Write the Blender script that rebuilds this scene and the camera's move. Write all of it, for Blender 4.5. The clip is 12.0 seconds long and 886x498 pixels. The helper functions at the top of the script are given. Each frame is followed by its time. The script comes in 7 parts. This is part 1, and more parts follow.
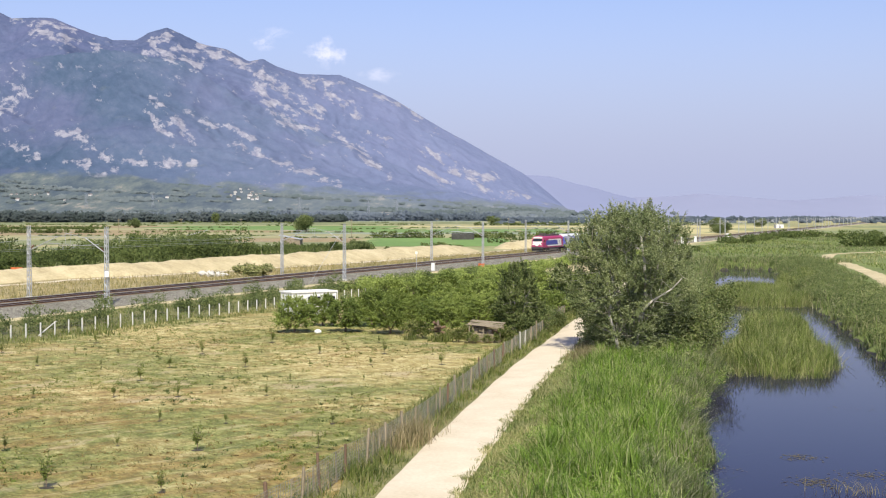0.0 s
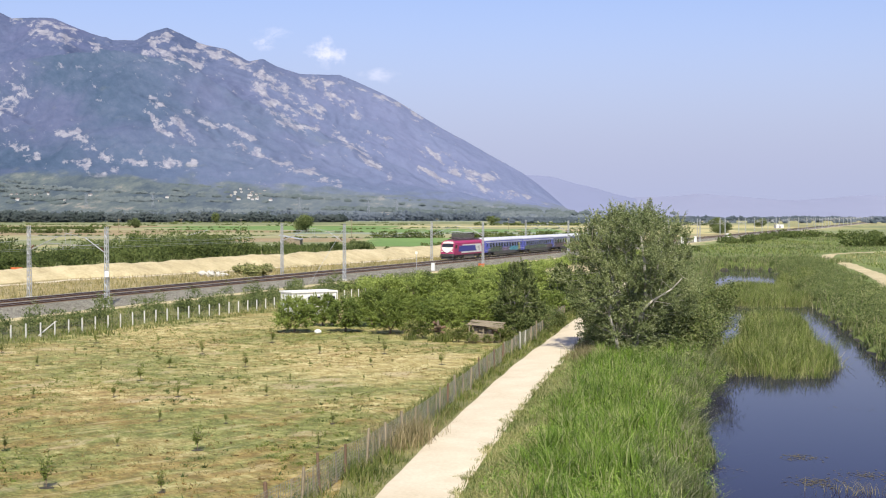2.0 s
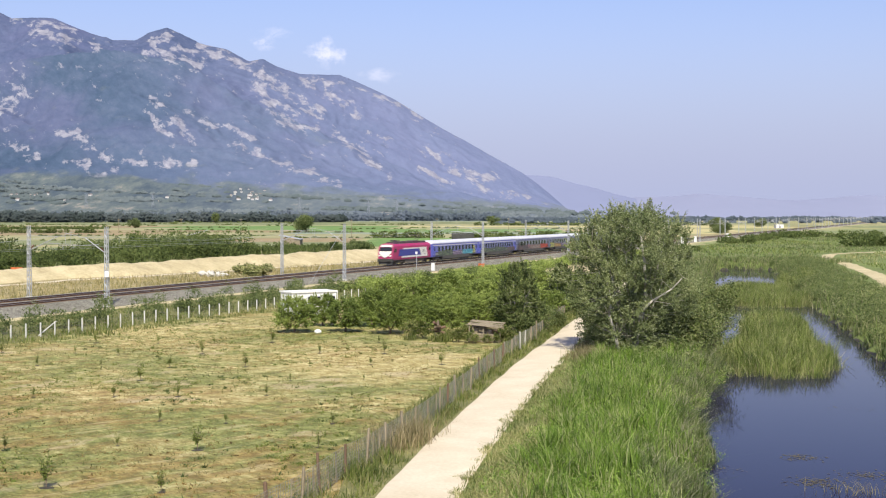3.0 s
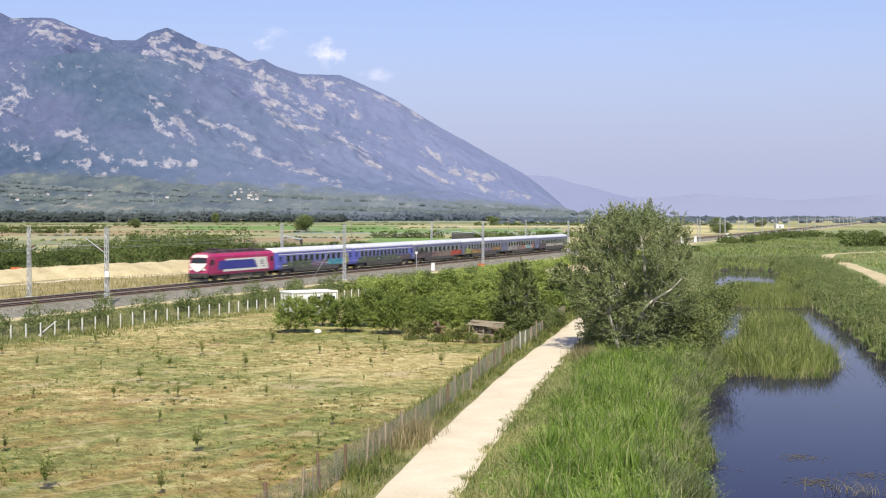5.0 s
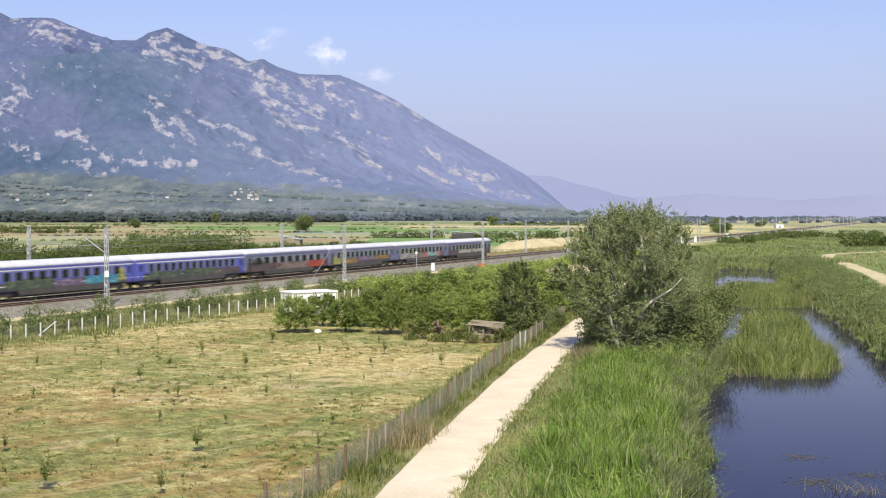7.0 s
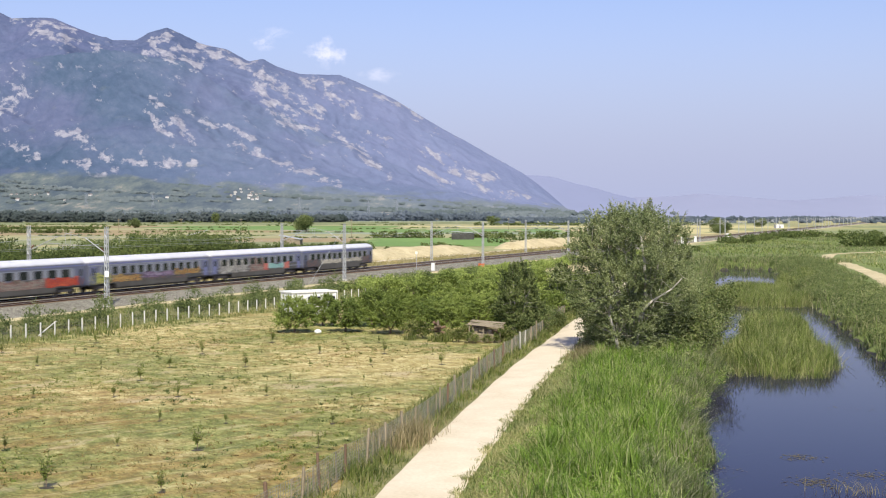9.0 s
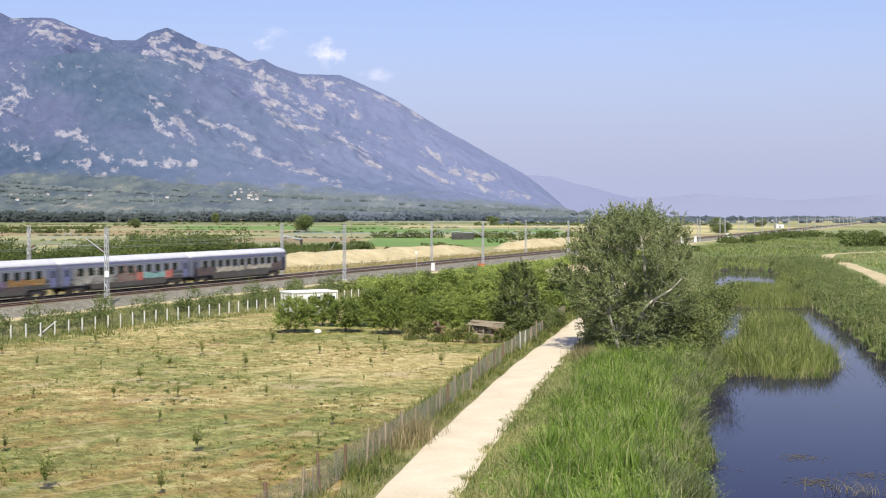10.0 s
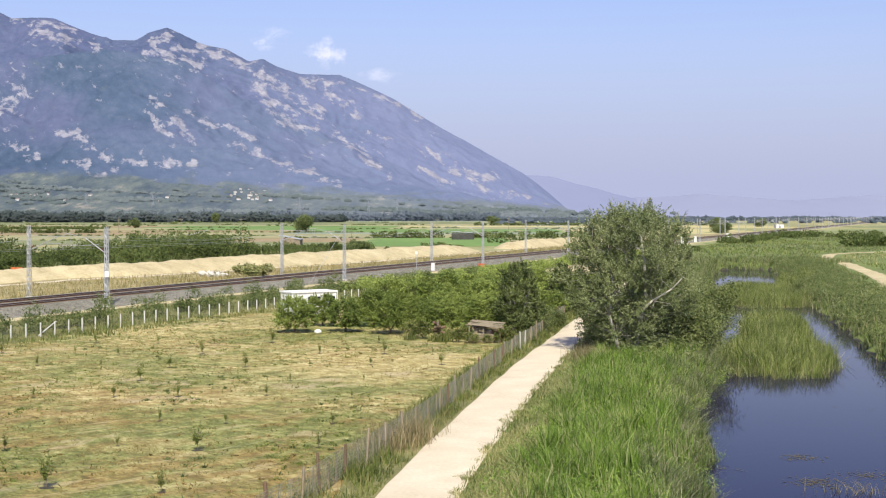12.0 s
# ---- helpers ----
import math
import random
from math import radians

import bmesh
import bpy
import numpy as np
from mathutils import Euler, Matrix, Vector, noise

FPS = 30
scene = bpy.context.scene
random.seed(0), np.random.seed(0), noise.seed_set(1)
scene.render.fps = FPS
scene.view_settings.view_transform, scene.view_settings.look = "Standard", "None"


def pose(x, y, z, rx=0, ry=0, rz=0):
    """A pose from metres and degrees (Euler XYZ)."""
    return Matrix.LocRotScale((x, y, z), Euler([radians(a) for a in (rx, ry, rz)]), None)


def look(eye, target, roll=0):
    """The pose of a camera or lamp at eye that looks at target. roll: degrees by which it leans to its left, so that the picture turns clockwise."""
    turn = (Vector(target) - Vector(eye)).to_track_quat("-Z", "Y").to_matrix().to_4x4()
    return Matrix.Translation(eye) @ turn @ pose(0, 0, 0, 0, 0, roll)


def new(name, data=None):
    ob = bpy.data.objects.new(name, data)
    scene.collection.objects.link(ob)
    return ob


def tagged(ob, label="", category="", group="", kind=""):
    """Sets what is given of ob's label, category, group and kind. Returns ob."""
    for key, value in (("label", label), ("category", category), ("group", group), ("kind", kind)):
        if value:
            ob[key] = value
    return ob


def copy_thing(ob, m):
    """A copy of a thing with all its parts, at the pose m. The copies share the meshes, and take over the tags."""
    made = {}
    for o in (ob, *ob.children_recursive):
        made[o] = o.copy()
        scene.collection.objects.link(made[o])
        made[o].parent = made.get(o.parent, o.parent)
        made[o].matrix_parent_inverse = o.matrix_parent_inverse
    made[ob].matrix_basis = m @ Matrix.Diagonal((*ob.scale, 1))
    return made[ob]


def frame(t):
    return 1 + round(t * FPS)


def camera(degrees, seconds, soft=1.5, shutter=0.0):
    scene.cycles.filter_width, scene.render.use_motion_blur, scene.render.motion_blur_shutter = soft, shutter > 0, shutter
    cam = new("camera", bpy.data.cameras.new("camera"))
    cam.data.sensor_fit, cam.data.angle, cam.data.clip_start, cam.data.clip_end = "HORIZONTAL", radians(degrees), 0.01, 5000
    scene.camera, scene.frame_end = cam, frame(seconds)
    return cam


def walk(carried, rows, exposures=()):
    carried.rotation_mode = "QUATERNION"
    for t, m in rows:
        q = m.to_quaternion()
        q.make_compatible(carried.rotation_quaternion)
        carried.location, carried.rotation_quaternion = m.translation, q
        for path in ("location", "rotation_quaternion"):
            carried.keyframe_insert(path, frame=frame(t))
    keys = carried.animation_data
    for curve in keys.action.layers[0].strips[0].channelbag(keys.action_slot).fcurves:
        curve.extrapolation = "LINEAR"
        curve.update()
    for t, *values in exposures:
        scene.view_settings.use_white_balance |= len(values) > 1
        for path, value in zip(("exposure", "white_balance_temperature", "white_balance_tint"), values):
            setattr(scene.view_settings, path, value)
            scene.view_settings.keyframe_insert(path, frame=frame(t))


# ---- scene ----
# ------------------------------------------------------------ camera
EYE = 9.7
cam = camera(38.1, 12.0, soft=1.2, shutter=0.8)
VIEW = look((0, 0, EYE), (0, 100, EYE - 2.598))
walk(cam, [(0, VIEW), (12, VIEW)], exposures=[(0, 0.35), (12, 0.35)])

# ------------------------------------------------------------ daylight: sun behind the camera, clear hazy sky
SUN_ELEVATION, SUN_TURN = radians(48), radians(176)
world = bpy.data.worlds.new("sky")
scene.world = world
world.use_nodes = True
sky = world.node_tree.nodes.new("ShaderNodeTexSky")
sky.sky_type, sky.sun_disc = "NISHITA", False
sky.sun_elevation, sky.sun_rotation = SUN_ELEVATION, SUN_TURN
sky.air_density, sky.dust_density, sky.ozone_density = 1.0, 1.2, 3.0
back = world.node_tree.nodes["Background"]
back.inputs["Strength"].default_value = 0.11
# summer haze: a pale lavender veil, thickest at the horizon all round
wt = world.node_tree
coord = wt.nodes.new("ShaderNodeTexCoord")
axes = wt.nodes.new("ShaderNodeSeparateXYZ")
veil = wt.nodes.new("ShaderNodeMapRange")
veil.interpolation_type = "SMOOTHERSTEP"
veil.inputs["From Min"].default_value, veil.inputs["From Max"].default_value = -0.03, 0.25
veil.inputs["To Min"].default_value, veil.inputs["To Max"].default_value = 1.0, 0.0
blue = wt.nodes.new("ShaderNodeMix")
blue.data_type, blue.blend_type = "RGBA", "MULTIPLY"
blue.inputs["Factor"].default_value, blue.inputs["B"].default_value = 1.0, (1.08, 0.98, 1.16, 1)
hazed = wt.nodes.new("ShaderNodeMix")
hazed.data_type = "RGBA"
hazed.inputs["B"].default_value = (3.4, 3.7, 5.3, 1)
wt.links.new(coord.outputs["Generated"], axes.inputs[0])
wt.links.new(axes.outputs["Z"], veil.inputs["Value"])
wt.links.new(sky.outputs[0], blue.inputs["A"])
wt.links.new(veil.outputs[0], hazed.inputs["Factor"])
wt.links.new(blue.outputs["Result"], hazed.inputs["A"])
wt.links.new(hazed.outputs["Result"], back.inputs["Color"])
sun = new("sun", bpy.data.lights.new("sun", "SUN"))
sun.data.energy, sun.data.angle, sun.data.color = 5.0, radians(0.6), (1.0, 0.95, 0.77)
reach = math.cos(SUN_ELEVATION)
sun.matrix_world = look((math.sin(SUN_TURN) * reach * 100, math.cos(SUN_TURN) * reach * 100, math.sin(SUN_ELEVATION) * 100), (0, 0, 0))


# ------------------------------------------------------------ material helpers
def shader(name):
    m = bpy.data.materials.new(name)
    m.use_nodes = True
    return m, m.node_tree, m.node_tree.nodes["Principled BSDF"]


def link(tree, a, b):
    tree.links.new(a, b)


def noise_tex(tree, scale, detail=4.0, stretch=(1, 1, 1), rough=0.55, turn=0.0):
    geo = tree.nodes.new("ShaderNodeNewGeometry")
    mapping = tree.nodes.new("ShaderNodeMapping")
    mapping.vector_type = "TEXTURE"
    mapping.inputs["Scale"].default_value = tuple(1 / k for k in stretch)
    mapping.inputs["Rotation"].default_value = (0, 0, turn)
    n = tree.nodes.new("ShaderNodeTexNoise")
    n.inputs["Scale"].default_value, n.inputs["Detail"].default_value, n.inputs["Roughness"].default_value = scale, detail, rough
    link(tree, geo.outputs["Position"], mapping.inputs["Vector"])
    link(tree, mapping.outputs[0], n.inputs["Vector"])
    return n.outputs["Fac"]


def ramp(tree, fac, stops):
    r = tree.nodes.new("ShaderNodeValToRGB")
    el = r.color_ramp.elements
    while len(el) < len(stops):
        el.new(0.5)
    for e, (pos, col) in zip(el, stops):
        e.position, e.color = pos, (*col, 1) if len(col) == 3 else (col[0], col[0], col[0], 1)
    link(tree, fac, r.inputs["Fac"])
    return r.outputs["Color"]


def mix(tree, fac, a, b, mode="MIX"):
    n = tree.nodes.new("ShaderNodeMix")
    n.data_type, n.blend_type = "RGBA", mode
    for sock, val in ((n.inputs["Factor"], fac), (n.inputs["A"], a), (n.inputs["B"], b)):
        if isinstance(val, bpy.types.NodeSocket):
            link(tree, val, sock)
        elif isinstance(val, (int, float)):
            sock.default_value = val
        else:
            sock.default_value = (*val, 1)
    return n.outputs["Result"]


def bump(tree, bsdf, height, strength, distance):
    b = tree.nodes.new("ShaderNodeBump")
    b.inputs["Strength"].default_value, b.inputs["Distance"].default_value = strength, distance
    link(tree, height, b.inputs["Height"])
    link(tree, b.outputs[0], bsdf.inputs["Normal"])


def surface(name, dark, light, coarse, fine, rough=0.8, metal=0.0, relief=0.02, stretch=(1, 1, 1), strength=0.5):
    """A two-scale material: coarse stains and fine grain between a dark and a light tone."""
    m, tree, bsdf = shader(name)
    big, small = noise_tex(tree, coarse, 3, stretch), noise_tex(tree, fine, 5, stretch)
    tone = mix(tree, 0.45, big, small)
    link(tree, ramp(tree, tone, [(0.32, dark), (0.68, light)]), bsdf.inputs["Base Color"])
    bsdf.inputs["Roughness"].default_value, bsdf.inputs["Metallic"].default_value = rough, metal
    if relief:
        bump(tree, bsdf, small, strength, relief)
    return m


def leafy(name, tones, coarse=0.15, through_share=0.3, rough=0.55):
    """Foliage: every leaf or blade has a tone of its own, and clumps drift in colour."""
    m, tree, bsdf = shader(name)
    geo = tree.nodes.new("ShaderNodeNewGeometry")
    step = 1.0 / (len(tones) - 1)
    own = ramp(tree, geo.outputs["Random Per Island"], [(i * step, c) for i, c in enumerate(tones)])
    drift = ramp(tree, mix(tree, 0.5, noise_tex(tree, coarse, 5), noise_tex(tree, coarse * 0.3, 3)), [(0.34, (0.52, 0.58, 0.5)), (0.66, (1.28, 1.22, 1.15))])
    col = mix(tree, 1.0, own, drift, "MULTIPLY")
    link(tree, col, bsdf.inputs["Base Color"])
    bsdf.inputs["Roughness"].default_value = rough
    bsdf.inputs["Specular IOR Level"].default_value = 0.25
    glow = tree.nodes.new("ShaderNodeBsdfTranslucent")
    link(tree, col, glow.inputs["Color"])
    both = tree.nodes.new("ShaderNodeMixShader")
    both.inputs[0].default_value = through_share
    link(tree, bsdf.outputs[0], both.inputs[1])
    link(tree, glow.outputs[0], both.inputs[2])
    link(tree, both.outputs[0], tree.nodes["Material Output"].inputs["Surface"])
    return m


def paint(name, colour, rough=0.4, dirt=0.25, metal=0.0):
    """Painted or bare metal with road dust and streaks."""
    m, tree, bsdf = shader(name)
    grime = noise_tex(tree, 0.8, 5)
    coord = tree.nodes.new("ShaderNodeTexCoord")
    link(tree, coord.outputs["Object"], [x for x in tree.nodes if x.type == "MAPPING"][0].inputs["Vector"])
    dusty = tuple(c * 0.55 + 0.07 for c in colour)
    col = mix(tree, ramp(tree, grime, [(0.4, (0.0,)), (0.8, (dirt * 2,))]), colour, dusty)
    link(tree, col, bsdf.inputs["Base Color"])
    bsdf.inputs["Roughness"].default_value, bsdf.inputs["Metallic"].default_value = rough, metal
    return m


# ------------------------------------------------------------ mesh helpers
def mesh_of(name, verts, faces, mats=(), slots=None, smooth=False):
    """Mesh data from arrays of corners and faces."""
    me = bpy.data.meshes.new(name)
    me.from_pydata(verts, [], faces)
    for m in mats:
        me.materials.append(m)
    if slots is not None:
        me.polygons.foreach_set("material_index", slots)
    if smooth:
        me.polygons.foreach_set("use_smooth", [True] * len(me.polygons))
    me.update()
    return me


def part(name, bm, material, parent, label="", smooth=False):
    """Links a bmesh as one mesh object under a thing or a part."""
    me = bpy.data.meshes.new(name)
    bm.to_mesh(me)
    bm.free()
    me.materials.append(material)
    if smooth:
        me.polygons.foreach_set("use_smooth", [True] * len(me.polygons))
    ob = new(name, me)
    ob.parent = parent
    if label:
        ob["label"] = label
    return ob


def share(name, data, parent, m):
    """A part that shares the mesh of an alike one."""
    ob = new(name, data)
    ob.parent = parent
    ob.matrix_basis = m
    return ob


def box(bm, x0, x1, y0, y1, z0, z1, bevel=0.0):
    r = bmesh.ops.create_cube(bm, size=1.0)
    bmesh.ops.scale(bm, vec=(x1 - x0, y1 - y0, z1 - z0), verts=r["verts"])
    bmesh.ops.translate(bm, vec=((x0 + x1) / 2, (y0 + y1) / 2, (z0 + z1) / 2), verts=r["verts"])
    if bevel:
        edges = list({e for v in r["verts"] for e in v.link_edges})
        bmesh.ops.bevel(bm, geom=edges, offset=bevel, segments=2, affect="EDGES", profile=0.6)
    return bm


def rod(bm, a, b, r0, r1=None, sides=8):
    """A tapered round bar from a to b."""
    a, b = Vector(a), Vector(b)
    r1 = r0 if r1 is None else r1
    m = Matrix.Translation((a + b) / 2) @ (b - a).to_track_quat("Z", "Y").to_matrix().to_4x4()
    bmesh.ops.create_cone(bm, cap_ends=True, segments=sides, radius1=r0, radius2=r1, depth=(b - a).length, matrix=m)
    return bm


def loft(bm, rings, caps=True):
    """A skin over rings of equal length, each a list of points."""
    rows = [[bm.verts.new(p) for p in ring] for ring in rings]
    n = len(rows[0])
    for a, b in zip(rows, rows[1:]):
        for i in range(n):
            bm.faces.new((a[i], a[(i + 1) % n], b[(i + 1) % n], b[i]))
    if caps:
        bm.faces.new(rows[0][::-1])
        bm.faces.new(rows[-1])
    bmesh.ops.recalc_face_normals(bm, faces=bm.faces[:])
    return bm


def slab(bm, outline, y0, y1):
    """A flat shape given in x and z, thickened from y0 to y1."""
    a = [bm.verts.new((x, y0, z)) for x, z in outline]
    b = [bm.verts.new((x, y1, z)) for x, z in outline]
    n = len(a)
    bm.faces.new(a)
    bm.faces.new(b[::-1])
    for i in range(n):
        bm.faces.new((a[i], b[i], b[(i + 1) % n], a[(i + 1) % n]))
    bmesh.ops.recalc_face_normals(bm, faces=bm.faces[:])
    return bm


# ------------------------------------------------------------ the railway's own axes: s runs along it, n across it
LINE = radians(21.043)
FAR_TRACK, NEAR_TRACK, RAIL_TOP = -89.4, -85.2, 1.0


def at_line(s, n, z=0.0):
    return Vector((s * math.sin(LINE) + n * math.cos(LINE), s * math.cos(LINE) - n * math.sin(LINE), z))


def line_axes(x, y):
    return x * math.sin(LINE) + y * math.cos(LINE), x * math.cos(LINE) - y * math.sin(LINE)


def on_line(s, n, z=0.0):
    """A pose by the railway: y runs along it, x towards the road."""
    return Matrix.Translation(at_line(s, n, z)) @ pose(0, 0, 0, 0, 0, -math.degrees(LINE))


# ------------------------------------------------------------ materials of the land
def field_material():
    """Mown field gone dry in windrows: straw, brown earth and green regrowth, in streaks along the rows."""
    m, tree, bsdf = shader("mown_dry_field")
    row = radians(42)
    streaks = noise_tex(tree, 0.36, 8, (0.9, 0.6, 1), 0.70, row)
    patches = noise_tex(tree, 0.055, 4, (1, 1.2, 1), 0.6)
    swaths = noise_tex(tree, 0.75, 6, (0.28, 1.3, 1), 0.66, row)
    clods = noise_tex(tree, 1.5, 8, (0.9, 0.5, 1), 0.76, row)
    grain = noise_tex(tree, 9.0, 5, (0.9, 0.45, 1), 0.7, row)
    tone = mix(tree, 0.35, clods, grain)
    straw = ramp(tree, tone, [(0.36, (0.17, 0.115, 0.038)), (0.46, (0.32, 0.245, 0.085)), (0.53, (0.47, 0.395, 0.165)), (0.60, (0.68, 0.59, 0.33))])
    green = ramp(tree, tone, [(0.36, (0.050, 0.066, 0.012)), (0.47, (0.118, 0.140, 0.028)), (0.54, (0.205, 0.225, 0.055)), (0.62, (0.38, 0.365, 0.13))])
    geo = tree.nodes.new("ShaderNodeNewGeometry")
    split = tree.nodes.new("ShaderNodeSeparateXYZ")
    link(tree, geo.outputs["Position"], split.inputs[0])
    regrowth = tree.nodes.new("ShaderNodeMapRange")
    for key, val in (("From Min", 46), ("From Max", 82), ("To Min", 0.060), ("To Max", -0.03)):
        regrowth.inputs[key].default_value = val
    link(tree, split.outputs["Y"], regrowth.inputs["Value"])
    side = tree.nodes.new("ShaderNodeMapRange")
    for key, val in (("From Min", -26), ("From Max", -9), ("To Min", 0.03), ("To Max", 0.0)):
        side.inputs[key].default_value = val
    link(tree, split.outputs["X"], side.inputs["Value"])
    both = tree.nodes.new("ShaderNodeMath")
    link(tree, regrowth.outputs[0], both.inputs[0])
    link(tree, side.outputs[0], both.inputs[1])
    grown = tree.nodes.new("ShaderNodeMath")
    link(tree, mix(tree, 0.55, streaks, patches), grown.inputs[0])
    link(tree, both.outputs[0], grown.inputs[1])
    share_green = ramp(tree, grown.outputs[0], [(0.435, (0.0,)), (0.54, (0.9,))])
    col = mix(tree, share_green, straw, green)
    earthy = tree.nodes.new("ShaderNodeMath")
    link(tree, mix(tree, 0.45, noise_tex(tree, 0.5, 7, (0.6, 1.2, 1), 0.72, row), noise_tex(tree, 0.04, 3)), earthy.inputs[0])
    link(tree, both.outputs[0], earthy.inputs[1])
    rust = ramp(tree, earthy.outputs[0], [(0.50, (0.0,)), (0.59, (0.75,))])
    col = mix(tree, rust, col, ramp(tree, tone, [(0.35, (0.12, 0.065, 0.02)), (0.5, (0.275, 0.170, 0.05)), (0.62, (0.46, 0.33, 0.12))]))
    cut = ramp(tree, swaths, [(0.56, (0.0,)), (0.63, (0.4,))])
    col = mix(tree, cut, col, ramp(tree, grain, [(0.3, (0.42, 0.35, 0.16)), (0.7, (0.70, 0.60, 0.35))]))
    bare = ramp(tree, noise_tex(tree, 0.19, 6, (0.8, 1.1, 1), 0.66, row), [(0.575, (0.0,)), (0.65, (0.85,))])
    col = mix(tree, bare, col, ramp(tree, grain, [(0.3, (0.34, 0.265, 0.14)), (0.7, (0.54, 0.445, 0.265))]))
    link(tree, col, bsdf.inputs["Base Color"])
    bsdf.inputs["Roughness"].default_value = 0.95
    bump(tree, bsdf, mix(tree, 0.4, clods, grain), 1.0, 0.22)
    return m


def plain_material():
    """Far farmland: broad strips of stubble, grain and green crops."""
    m, tree, bsdf = shader("farmland")
    strips = noise_tex(tree, 0.008, 4, (0.25, 1.0, 1), 0.6, 0.12)
    grain = noise_tex(tree, 0.35, 6, (0.6, 1.2, 1), 0.7)
    col = ramp(tree, strips, [(0.33, (0.13, 0.17, 0.06)), (0.42, (0.38, 0.33, 0.16)), (0.48, (0.20, 0.24, 0.08)), (0.55, (0.42, 0.34, 0.19)), (0.62, (0.15, 0.22, 0.07)), (0.7, (0.35, 0.31, 0.15))])
    col = mix(tree, 1.0, col, ramp(tree, grain, [(0.3, (0.75, 0.75, 0.75)), (0.7, (1.2, 1.2, 1.2))]), "MULTIPLY")
    link(tree, col, bsdf.inputs["Base Color"])
    bsdf.inputs["Roughness"].default_value = 0.95
    bump(tree, bsdf, grain, 0.5, 0.2)
    return m


def water_material():
    m, tree, bsdf = shader("still_river_water")
    bsdf.inputs["Base Color"].default_value = (0.014, 0.0115, 0.036, 1)
    bsdf.inputs["Roughness"].default_value = 0.04
    bsdf.inputs["IOR"].default_value = 1.333
    bsdf.inputs["Specular IOR Level"].default_value = 0.065
    bump(tree, bsdf, mix(tree, 0.5, noise_tex(tree, 1.2, 3, (0.6, 1.6, 1)), noise_tex(tree, 5.0, 3)), 0.06, 0.02)
    return m


def ballast_material():
    """Crushed stone: every stone has its own tone."""
    m, tree, bsdf = shader("grey_ballast_stone")
    geo = tree.nodes.new("ShaderNodeNewGeometry")
    cells = tree.nodes.new("ShaderNodeTexVoronoi")
    cells.inputs["Scale"].default_value = 9.0
    link(tree, geo.outputs["Position"], cells.inputs["Vector"])
    grey = tree.nodes.new("ShaderNodeSeparateColor")
    link(tree, cells.outputs["Color"], grey.inputs[0])
    col = ramp(tree, grey.outputs[0], [(0.0, (0.06, 0.056, 0.044)), (0.5, (0.175, 0.163, 0.130)), (1.0, (0.37, 0.35, 0.285))])
    stain = ramp(tree, noise_tex(tree, 0.4, 4), [(0.3, (0.78, 0.76, 0.72)), (0.7, (1.1, 1.1, 1.1))])
    link(tree, mix(tree, 1.0, col, stain, "MULTIPLY"), bsdf.inputs["Base Color"])
    bsdf.inputs["Roughness"].default_value = 0.95
    bump(tree, bsdf, cells.outputs["Distance"], 0.9, -0.06)
    return m


M_FIELD, M_PLAIN, M_WATER = field_material(), plain_material(), water_material()
M_BANK = surface("green_bank_turf", (0.06, 0.085, 0.018), (0.20, 0.245, 0.06), 0.25, 3.0, 0.95, 0, 0.1)
M_BED = surface("river_mud", (0.02, 0.018, 0.012), (0.06, 0.05, 0.03), 0.5, 4.0, 0.8)
M_VERGE = surface("grassy_verge", (0.07, 0.085, 0.025), (0.24, 0.215, 0.085), 0.6, 5.0, 0.95, 0, 0.1)
M_ROAD = surface("pale_gravel_road", (0.50, 0.42, 0.30), (0.66, 0.57, 0.445), 0.45, 7.0, 0.95, 0, 0.03)
M_BALLAST = ballast_material()
M_SAND = surface("heaped_yellow_sand", (0.33, 0.27, 0.15), (0.58, 0.49, 0.30), 0.3, 2.2, 0.95, 0, 0.3)
M_DRYWEED = surface("dry_weeds", (0.16, 0.13, 0.05), (0.44, 0.36, 0.18), 0.2, 3.0, 0.95, 0, 0.1)

# ------------------------------------------------------------ the lie of the land
# water's edges, x at a distance y
LEFT_Y, LEFT_X = (-60, 30, 49, 59, 69, 76, 84, 100, 131, 147, 190, 229, 260), (6.0, 8.4, 10.2, 12.4, 13.6, 15.6, 18.4, 21.6, 27.5, 30.6, 40.0, 48.0, 56.0)
RIGHT_Y, RIGHT_X = (-60, 30, 60, 96, 119, 139, 150, 180, 219, 260), (30, 31, 31.6, 32.6, 37.6, 41.2, 43.4, 49.5, 58.0, 66.0)
ROAD_Y, ROAD_X, ROAD_HALF = (-60, 20, 43.8, 54.8, 71.3, 92.4, 105.7, 116, 130, 160, 220), (-8.0, -4.2, -0.9, 0.85, 3.8, 8.0, 10.9, 12.9, 16.4, 22.5, 33.0), 1.42


def river(y):
    return np.interp(y, LEFT_Y, LEFT_X), np.interp(y, RIGHT_Y, RIGHT_X)


def road_mid(y):
    return np.interp(y, ROAD_Y, ROAD_X)


# reed islands: middle, half length along the river, half width, turn
ISLANDS = [(25.6, 97.5, 12.5, 4.3, 14.0), (31.0, 119.5, 17.0, 3.2, 12.5), (38.6, 160.5, 10.5, 7.2, 14.0), (43.0, 178.0, 17.0, 4.9, 15.0), (55.0, 200.0, 14.0, 3.0, 14.0)]


